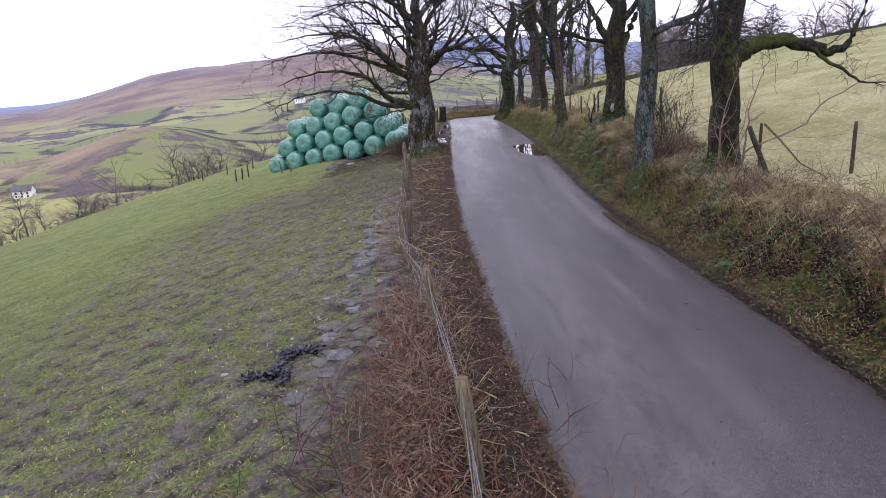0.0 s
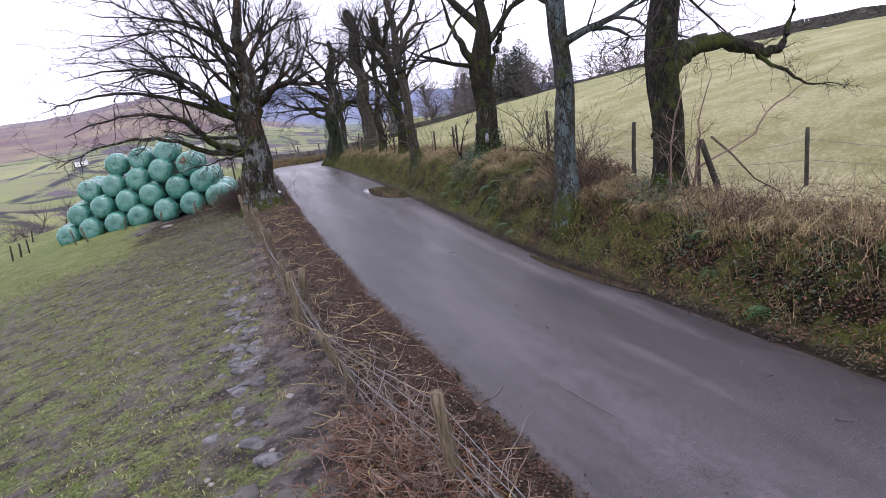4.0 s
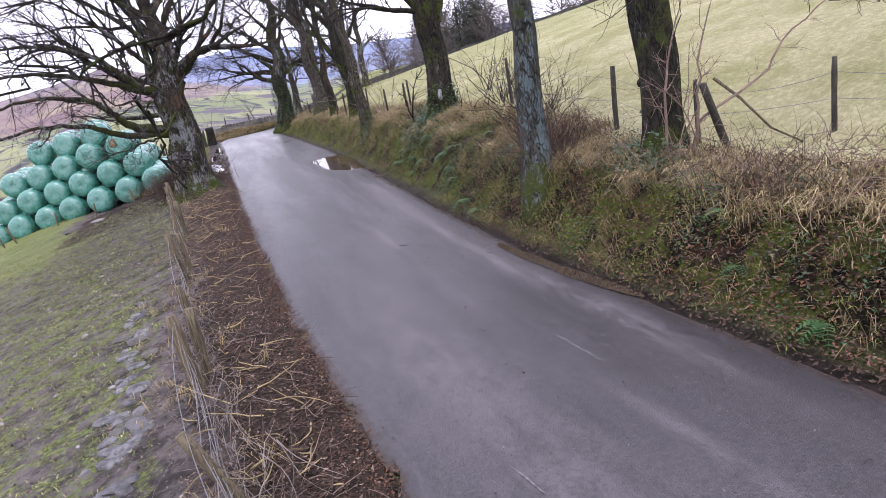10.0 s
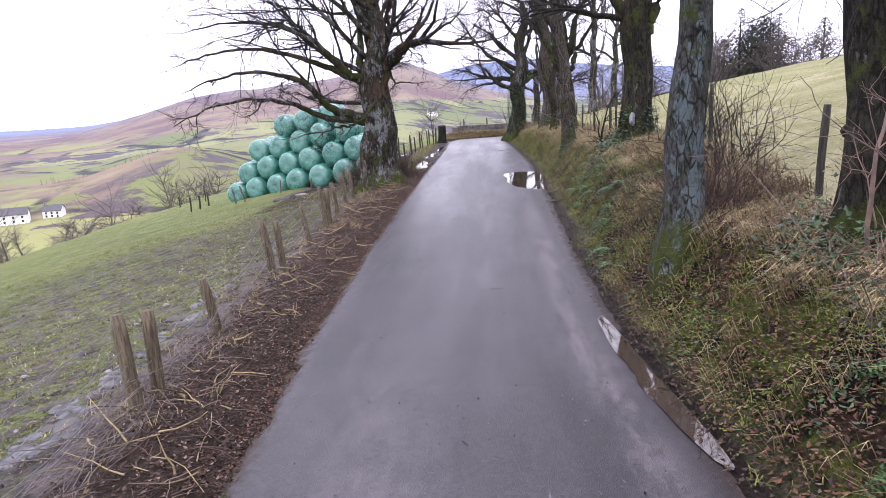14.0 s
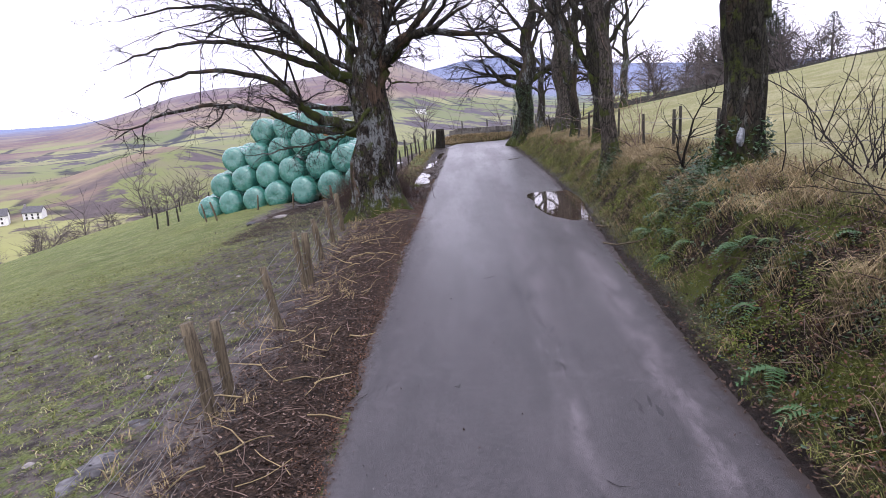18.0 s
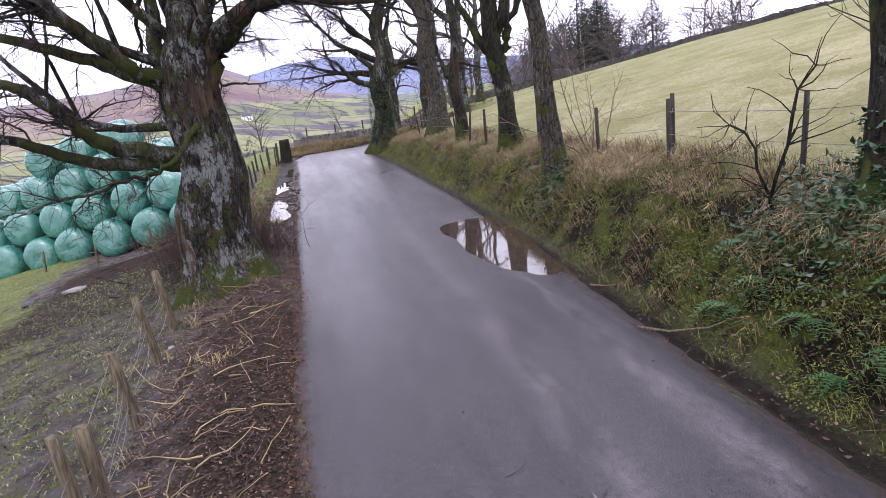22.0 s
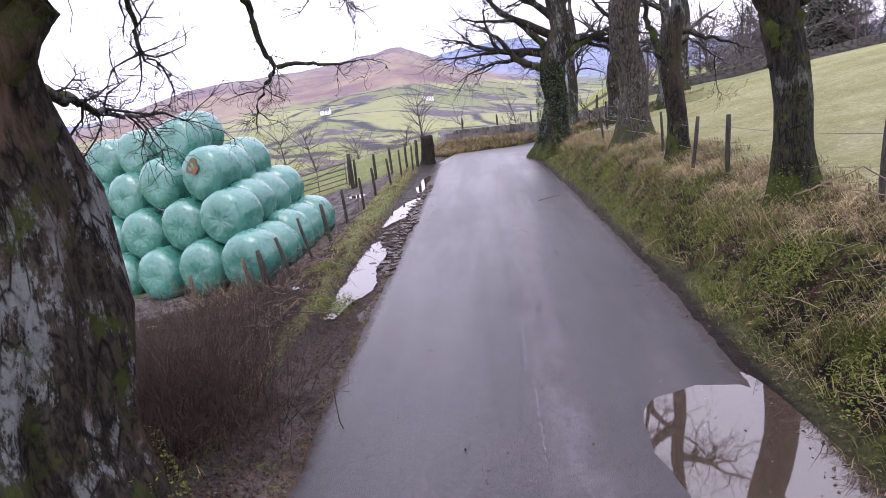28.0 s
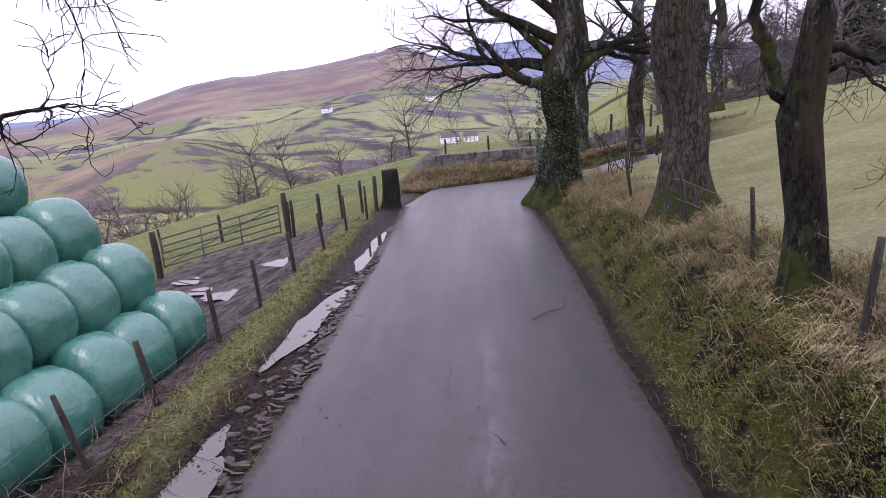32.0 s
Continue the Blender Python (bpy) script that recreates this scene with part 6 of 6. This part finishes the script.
dry_wall("grey drystone wall along the bend", [(0.6, 64.0), (6, 65.6), (9.5, 66.8)], 0.5, 0.45, 3, 0.32, STONE)
dry_wall("dark drystone wall across the top of the pasture", [(16, 84), (28, 76), (40, 60), (50, 44), (60, 28)], 0.8, 0.5, 7, 0.6, STONE_DARK)
fence("fence", "post and wire fence above the bend wall", [(x, 66.0 + x * 0.26, 1.1, 0, 0) for x in (1, 3, 5, 7, 9, 11)], POST_DARK, (0.5, 0.85))
fence("fence", "post and wire fence across the lower field", [(-4 - 3 * k, 57.5 + 1.2 * k, 1.0, 0, 0) for k in range(8)], POST_DARK, (0.5, 0.85))
fence("fence", "short dark stakes round the foot of the bale stack", [(-10.9, 43.5, 0.9, -0.2, 0), (-10.2, 43.0, 0.9, -0.25, 0), (-8.3, 43.3, 0.7, 0.1, 0), (-6.2, 41.9, 0.7, 0.1, 0), (-4.3, 41.6, 0.75, -0.1, 0), (-3.0, 41.5, 0.8, -0.15, 0)], POST, (0.7,), 0.045)

# ---- the distance: woods, conifers, cottages ----


def far_tree(soup, x, y, h, rng, twigs=46):
    z = at_ground(x, y)
    p, q = bough((x, y, z - 0.3), (rng.normal(0, 0.08), rng.normal(0, 0.08), 1), h * 0.75, h * 0.022, h * 0.006, rng, 5, 0.0, 0.06)
    tube(soup, p, q, 4, cap=False)
    for _ in range(twigs):
        k = rng.integers(1, 6)
        a = rng.uniform(0, 6.28)
        d = (math.cos(a), math.sin(a), rng.uniform(0.2, 1.3))
        b, c = bough(p[k], d, h * rng.uniform(0.2, 0.5), h * 0.006, h * 0.0022, rng, 3, 0.02, 0.22)
        tube(soup, b, c, 3, cap=False)
        for _ in range(2):
            j = rng.integers(1, 4)
            e, g = bough(b[j], side_dir(b, j, rng, 0.7), h * 0.16, h * 0.003, h * 0.0015, rng, 2, 0.02, 0.2)
            tube(soup, e, g, 3, cap=False)


frng = np.random.default_rng(77)
woods = Soup()
for _ in range(190):
    az, r = radians(frng.uniform(-4, 62)), frng.uniform(95, 330)
    x, y = -r * math.sin(az), r * math.cos(az)
    far_tree(woods, x, y, frng.uniform(5, 10), frng, 26)
for _ in range(80):
    az, r = radians(frng.uniform(1, 25)), frng.uniform(90, 180)
    far_tree(woods, -r * math.sin(az), r * math.cos(az), frng.uniform(3.5, 7), frng, 34)
for _ in range(100):
    az, r = radians(frng.uniform(16, 44)), frng.uniform(95, 210)
    far_tree(woods, -r * math.sin(az), r * math.cos(az), frng.uniform(3.5, 7), frng, 44)
for _ in range(16):
    far_tree(woods, frng.uniform(-62, -48), frng.uniform(20, 110), frng.uniform(4, 8), frng, 40)
for _ in range(9):
    az, r = radians(frng.uniform(17, 46)), frng.uniform(130, 290)
    for _ in range(13):
        far_tree(woods, -r * math.sin(az) + frng.normal(0, 9), r * math.cos(az) + frng.normal(0, 9), frng.uniform(5, 10), frng, 34)
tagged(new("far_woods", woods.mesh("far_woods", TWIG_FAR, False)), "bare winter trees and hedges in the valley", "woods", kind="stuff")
hedge = Soup()
for _ in range(7):
    az, r = radians(frng.uniform(-2, 48)), frng.uniform(170, 620)
    c = np.array([-r * math.sin(az), r * math.cos(az)])
    t = frng.uniform(-0.5, 0.5)
    for k in range(34):
        p = c + np.array([math.cos(t), math.sin(t)]) * (k - 17) * 3.2 + frng.normal(0, 0.7, 2)
        far_tree(hedge, p[0], p[1], frng.uniform(2.5, 6.5), frng, 14)
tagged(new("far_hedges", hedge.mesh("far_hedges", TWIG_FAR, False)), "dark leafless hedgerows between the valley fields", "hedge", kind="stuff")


def conifer(x, y, h, seed):
    rng = np.random.default_rng(seed)
    root = thing("conifer", (x, y, at_ground(x, y)), "dark evergreen conifer in the plantation", "tree", "conifers")
    s = Soup()
    tube(s, [(0, 0, -0.3), (0, 0, h * 0.5), (0, 0, h)], [h * 0.02, h * 0.014, 0.02], 6, moss=0.1)
    part("trunk", s.mesh("trunk", BARK_DARK), root)
    n = 1300
    t = rng.uniform(0.12, 1, n) ** 0.8
    a = rng.uniform(0, 6.28, n)
    r = (1 - t ** 3.2) * h * 0.34 * np.sqrt(rng.uniform(0.1, 1, n)) + 0.15
    p = np.stack([np.cos(a) * r, np.sin(a) * r, t * h - r * 0.25], -1)
    d = np.stack([np.cos(a), np.sin(a), np.full(n, -0.35)], -1)
    w = np.stack([-np.sin(a), np.cos(a), np.zeros(n)], -1)
    l = (0.35 + 0.5 * (1 - t))[:, None] * rng.uniform(0.6, 1.4, n)[:, None]
    v = np.stack([p - w * 0.25 * l, p + w * 0.25 * l, p + d * l], 1).reshape(-1, 3)
    f = Soup()
    f.add(v, (np.arange(n) * 3)[:, None] + [0, 1, 2])
    part("crown", f.mesh("crown", PINE, False), root, "dark drooping needles")["kind"] = "stuff"


for k in range(17):
    conifer(36 + frng.uniform(0, 15), 104 + frng.uniform(0, 22), frng.uniform(9, 14), 300 + k)
plant = Soup()
for _ in range(32):
    x = frng.uniform(30, 62)
    far_tree(plant, x, 112 - 0.45 * (x - 28) + frng.uniform(-6, 6), frng.uniform(6, 11), frng, 40)
for _ in range(14):
    far_tree(plant, frng.uniform(14, 30), frng.uniform(84, 100), frng.uniform(5, 9), frng, 40)
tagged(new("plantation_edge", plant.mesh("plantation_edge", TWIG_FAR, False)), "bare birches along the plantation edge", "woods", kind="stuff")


def cottage(x, y, w, d, h, turn):
    z = at_ground(x, y)
    root = thing("cottage", Matrix.Translation((x, y, z)) @ Euler((0, 0, turn)).to_matrix().to_4x4(), "white-walled slate-roofed cottage in the valley", "house", "cottages")
    s = Soup()
    box(s, 0, 0, h / 2 - 1, w, d, h + 2)
    s.add([(-w / 2, -d / 2, h), (-w / 2, d / 2, h), (-w / 2, 0, h + d * 0.42), (w / 2, -d / 2, h), (w / 2, d / 2, h), (w / 2, 0, h + d * 0.42)], [[0, 2, 1], [3, 4, 5]])
    part("wall", s.mesh("wall", WHITE, False), root)
    r = Soup()
    e, t = d * 0.42, 0.25
    for sg in (-1, 1):
        v = [(-w / 2 - 0.3, sg * (d / 2 + 0.4), h - 0.3), (w / 2 + 0.3, sg * (d / 2 + 0.4), h - 0.3), (w / 2 + 0.3, 0, h + e + 0.05), (-w / 2 - 0.3, 0, h + e + 0.05)]
        v += [(a, b, c + t) for a, b, c in v]
        r.add(v, [[0, 1, 2, 3], [4, 7, 6, 5], [0, 4, 5, 1], [1, 5, 6, 2], [2, 6, 7, 3], [3, 7, 4, 0]])
    roof = part("roof", r.mesh("roof", ROOF, False), root)
    c = Soup()
    box(c, -w * 0.42, 0, h + e + 0.6, 0.9, 0.9, 1.6)
    part("chimney", c.mesh("chimney", STONE_PALE, False), roof)
    for k in range(3):
        for lv in (0.3, 0.7):
            g = Soup()
            box(g, (k - 1) * w * 0.3, -d / 2 - 0.02, h * lv, 0.9, 0.12, 1.1)
            part("window", g.mesh("window", GLASS_DARK, False), root)


cottage(-235, 320, 13, 7, 5, 0.5)
cottage(-222, 332, 9, 6, 4, 0.2)
cottage(-30, 600, 15, 8, 5.5, 0.2)
cottage(-12, 606, 12, 7, 5, -0.1)
cottage(-75, 980, 14, 8, 6, 0.3)
cottage(-195, 860, 12, 7, 5, -0.2)

# ---- wear of the lane ----


def road_z(x, y):
    u = (x - left_edge(y)) / (right_edge(y) + 0.12 - left_edge(y))
    return 0.017 + 0.045 * np.sin(u * np.pi) + 0.006 * wave(x, y, 2.0)


def ribbon(soup, line, width, rng):
    """A ragged flat strip lying on the lane."""
    line = np.array(line, float)
    seg = np.r_[0, np.cumsum(np.linalg.norm(np.diff(line, axis=0), axis=1))]
    n = max(4, int(seg[-1] / 0.07))
    d = np.linspace(0, seg[-1], n)
    x, y = lerp(d, seg, line[:, 0]) + rng.normal(0, width * 0.35, n), lerp(d, seg, line[:, 1])
    w = width * rng.uniform(0.25, 1.0, n) * np.sin(np.linspace(0.12, np.pi - 0.12, n)) ** 0.4
    a, b = np.stack([x - w, y, road_z(x - w, y)], -1), np.stack([x + w, y, road_z(x + w, y)], -1)
    v = np.stack([a, b], 1).reshape(-1, 3)
    k = (np.arange(n - 1) * 2)[:, None]
    soup.add(v, k + [0, 1, 3, 2])


wrng = np.random.default_rng(55)
pale_wear, cracks = Soup(), Soup()
y = 33.0
while y < 56:
    ln = wrng.uniform(0.3, 2.2)
    x = 2.52 + 0.1 * math.sin(y * 0.25) + 0.12 * smooth(y, 45, 55)
    ribbon(pale_wear, [(x, y), (x + 0.02, y + ln)], wrng.uniform(0.006, 0.016), wrng)
    if wrng.uniform() < 0.5:
        ribbon(cracks, [(x - 0.05, y), (x - 0.04, y + ln * 0.8)], 0.008, wrng)
    y += ln + (wrng.uniform(0.1, 1.6) if y < 32 else wrng.uniform(0, 0.5))
ribbon(pale_wear, [(1.9, 10.8), (2.05, 9.9), (2.16, 9.2)], 0.012, wrng)
ribbon(pale_wear, [(3.34, 12.6), (3.4, 11.8)], 0.016, wrng)
for x, y in [(2.7, 23.2), (2.72, 22.8), (2.86, 21.4), (2.9, 20.4), (2.57, 37.2), (2.84, 37.07), (3.72, 38.42), (3.5, 40.0), (3.6, 19.0), (2.2, 28.5)]:
    for _ in range(4):
        a, c = x + wrng.normal(0, 0.06), y + wrng.normal(0, 0.14)
        ribbon(cracks, [(a, c), (a + wrng.normal(0, 0.04), c + wrng.uniform(0.12, 0.3))], wrng.uniform(0.012, 0.035), wrng)
        a, c = x + wrng.normal(0, 0.09), y + wrng.normal(0, 0.16)
        ribbon(pale_wear, [(a, c), (a + wrng.normal(0, 0.04), c + 0.15)], 0.012, wrng)
for _ in range(70):
    a, c = wrng.uniform(2.45, 3.6), wrng.uniform(45.6, 48.6)
    ribbon(pale_wear, [(a, c), (a + wrng.normal(0, 0.12), c + wrng.uniform(0.08, 0.3))], 0.012, wrng)
for x0, x1, y0, y1, k in ((3.6, 4.0, 12, 29, 50), (0.85, 1.2, 16, 54, 60)):
    for _ in range(k):
        a, c = wrng.uniform(x0, x1), wrng.uniform(y0, y1)
        ribbon(pale_wear, [(a, c), (a + wrng.normal(0, 0.02), c + wrng.uniform(0.02, 0.07))], wrng.uniform(0.005, 0.012), wrng)
part("worn_chippings", pale_wear.mesh("worn_chippings", SEAM, False), road, "pale worn chippings")["kind"] = "stuff"
part("cracks", cracks.mesh("cracks", CRACK, False), road, "wet black cracks")["kind"] = "stuff"
# grit and scraps on the tarmac
n = 900
y = wrng.uniform(3, 56, n)
x = left_edge(y) + (right_edge(y) - left_edge(y)) * wrng.beta(0.45, 0.45, n)
leaves("leaf_litter", "scattered leaf scraps on the tarmac", x, y, 0.017, LEAF, 0.004, 201, z=road_z(x, y))
n = 2600
y = wrng.uniform(3, 56, n)
x = left_edge(y) + (right_edge(y) - left_edge(y)) * wrng.uniform(0, 1, n)
leaves("grit", "pale grit and scraps on the tarmac", x, y, 0.010, SEAM, 0.003, 202, "grit", z=road_z(x, y))
n = 22
y = wrng.uniform(8, 54, n)
x = left_edge(y) + (right_edge(y) - left_edge(y)) * wrng.uniform(0.03, 0.97, n)
sticks("twig_litter", "small twigs dropped on the tarmac", x, y, 0.22, 0.004, TWIG, 203, 0.004, 0.02, z=road_z(x, y))
# reddish needles and leaf crumbs where the tarmac ends
n = 15000
y = wrng.uniform(-2, 34, n)
x = left_edge(y) + wrng.normal(0.0, 0.17, n)
leaves("leaf_litter", "reddish crumbs of leaves along the tarmac edge", x, y, 0.014, FERN, 0.006, 204, z=np.maximum(land(x, y), road_z(x, y) - 0.03))

# ---- heaps and tangles ----
trng = np.random.default_rng(88)
weave = Soup()
for _ in range(330):
    y = 7.5 + 14 * trng.beta(1.2, 1.7)
    x = float(lerp(y, [5, 8.6, 11.6, 14.3, 19.5, 24.5], [0.72, 0.3, -0.14, -0.5, -0.83, -1.1])) + trng.normal(0.05, 0.12)
    p, q = bough((x, y, at_ground(x, y) + abs(trng.normal(0.15, 0.2))), (trng.normal(0.05, 0.25), -1 if trng.uniform() < 0.6 else 1, trng.normal(0, 0.2)), trng.uniform(0.4, 1.2), trng.uniform(0.003, 0.006), 0.002, trng, 6, -0.02, 0.13)
    tube(weave, p, q, 4)
tagged(new("bramble_tangle", weave.mesh("bramble_tangle", BRAMBLE_GREY)), "pale grey dead stems woven through the fence wires", "twigs", kind="stuff")
n = 4200
y = 4.0 + 7.0 * wrng.beta(1.3, 1.6, n)
x = 0.1 + 0.25 * wrng.normal(0, 1.4, n) - 0.05 * (y - 6)
h = 0.32 * np.exp(-(((x - 0.05) / 0.7) ** 2)) * smooth(y, 3.5, 5) * smooth(y, 11.5, 9)
sticks("bracken_heap", "heap of cut red-brown bracken and bramble stalks", x[:2200], y[:2200], 0.26, 0.0065, FERN, 211, 0.05, 0.7, z=land(x, y)[:2200] + h[:2200] * wrng.uniform(0, 1, 2200))
sticks("bracken_heap", "pale dry stalks in a heap of cut bracken", x[2200:], y[2200:], 0.3, 0.006, BRAMBLE, 212, 0.05, 0.7, z=land(x, y)[2200:] + h[2200:] * wrng.uniform(0.2, 1.1, 2000))
n = 800
y = wrng.uniform(0, 31, n)
sticks("twig_litter", "pale dry twigs and bramble ends along the fence", left_edge(y) - wrng.uniform(0.25, 1.7, n), y, 0.3, 0.005, BRAMBLE, 213, 0.06, 0.35)
n = 1150
y = 3 + 15 * wrng.beta(1.2, 1.5, n)
sticks("bramble_tangle", "grey-brown tangle of dead bramble on the bank top", right_edge(y) + wrng.uniform(1.1, 3.1, n), y, 0.42, 0.0045, BRAMBLE, 214, 0.3, 0.55)
n = 900
y = wrng.uniform(16, 56, n)
sticks("twig_litter", "pale dead stems on the bank", right_edge(y) + wrng.uniform(0.5, 2.6, n), y, 0.4, 0.005, BRAMBLE, 215, 0.1, 0.5)
n = 9000
y = wrng.uniform(-1, 57, n)
leaves("leaf_litter", "pale dry leaves speckling the bank", right_edge(y) + wrng.uniform(0.2, 2.7, n), y, 0.022, BRAMBLE, 0.1, 216)
n = 6000
y = wrng.uniform(-1, 33, n)
leaves("leaf_litter", "pale dry leaf scraps on the muddy verge", left_edge(y) - wrng.uniform(0.0, 1.8, n), y, 0.02, BRAMBLE, 0.03, 217)
n = 12000
x = -0.6 - wrng.gamma(1.6, 2.4, n)
y = wrng.uniform(2, 36, n)
leaves("field_scraps", "dung, straw and stone scraps in the grazed field", x, y, 0.024, BRAMBLE, 0.02, 218)
n = 4500
x = -0.6 - wrng.gamma(1.6, 2.4, n)
y = wrng.uniform(1, 38, n)
leaves("field_scraps", "dark clods and hoof-turned soil in the grazed field", x, y, 0.042, RUT, 0.015, 219, "soil")
# lugs pressed by tractor tyres
lug = Soup()
for k in range(110):
    y = 39.5 + k * 0.1
    x = float(left_edge(y)) - 0.02 + 0.05 * math.sin(y * 1.3)
    for s in (-1, 1):
        if wrng.uniform() < 0.62:
            px = x + s * 0.11 + wrng.normal(0, 0.03)
            box(lug, px, y + wrng.normal(0, 0.03), at_ground(px, y) + 0.012, wrng.uniform(0.08, 0.2), wrng.uniform(0.03, 0.06), 0.045, 0.015, s * 0.5 + wrng.normal(0, 0.25))
tagged(new("tyre_ruts", lug.mesh("tyre_ruts", RUT, False)), "dark wet mud pressed into tyre lug marks", "mud", kind="stuff")
n = 15000
y = 3 + 18 * wrng.beta(1.1, 1.4, n)
leaves("leaf_litter", "red-brown leaves and dead bracken fronds on the bank", right_edge(y) + wrng.uniform(0.25, 2.5, n), y, 0.026, FERN, 0.12, 221)
n = 9000
y = 3 + 18 * wrng.beta(1.1, 1.4, n)
leaves("leaf_litter", "dark wet leaves on the bank", right_edge(y) + wrng.uniform(0.1, 2.5, n), y, 0.032, LEAF, 0.1, 222)
n = 60
y = wrng.uniform(34, 41, n)
sticks("twig_litter", "long dead branches strewn before the bales", left_edge(y) - wrng.uniform(1.0, 5.5, n), y, 0.9, 0.009, TWIG, 223, 0.1, 0.3)
n = 420
y = wrng.uniform(33, 44, n)
sticks("twig_litter", "dead twigs and bramble ends on the yard verge", left_edge(y) - wrng.uniform(0.9, 2.4, n), y, 0.5, 0.006, BRAMBLE, 224, 0.1, 0.4)
n = 7000
y = wrng.uniform(31, 45, n)
leaves("leaf_litter", "brown leaves and mud crumbs beside the tarmac", left_edge(y) - wrng.uniform(-0.12, 1.0, n), y, 0.024, LEAF, 0.02, 225)
n = 3000
y = wrng.uniform(31, 40, n)
leaves("leaf_litter", "reddish crumbs of leaves beside the tarmac", left_edge(y) - wrng.uniform(-0.15, 0.6, n), y, 0.016, FERN, 0.015, 226)
x, y = tufts(9000, 4.2, 8.0, 4, 54, 12, 0.06, lambda x, y: smooth(UR(x, y), 1.0, 1.5) * smooth(UR(x, y), 2.6, 2.0) * smooth(wave(x, y, 2.1, 5) + 0.5 * wave(x, y, 5.3, 2), -0.2, 0.4) * smooth(y, 54, 42))
blades("dead_grass", "pale straw overhanging the top of the bank", x, y, srng.uniform(0.16, 0.42, len(x)), 0.005, STRAW_PALE, 0.9, 1.3, 10, (-0.9, 0, 0))
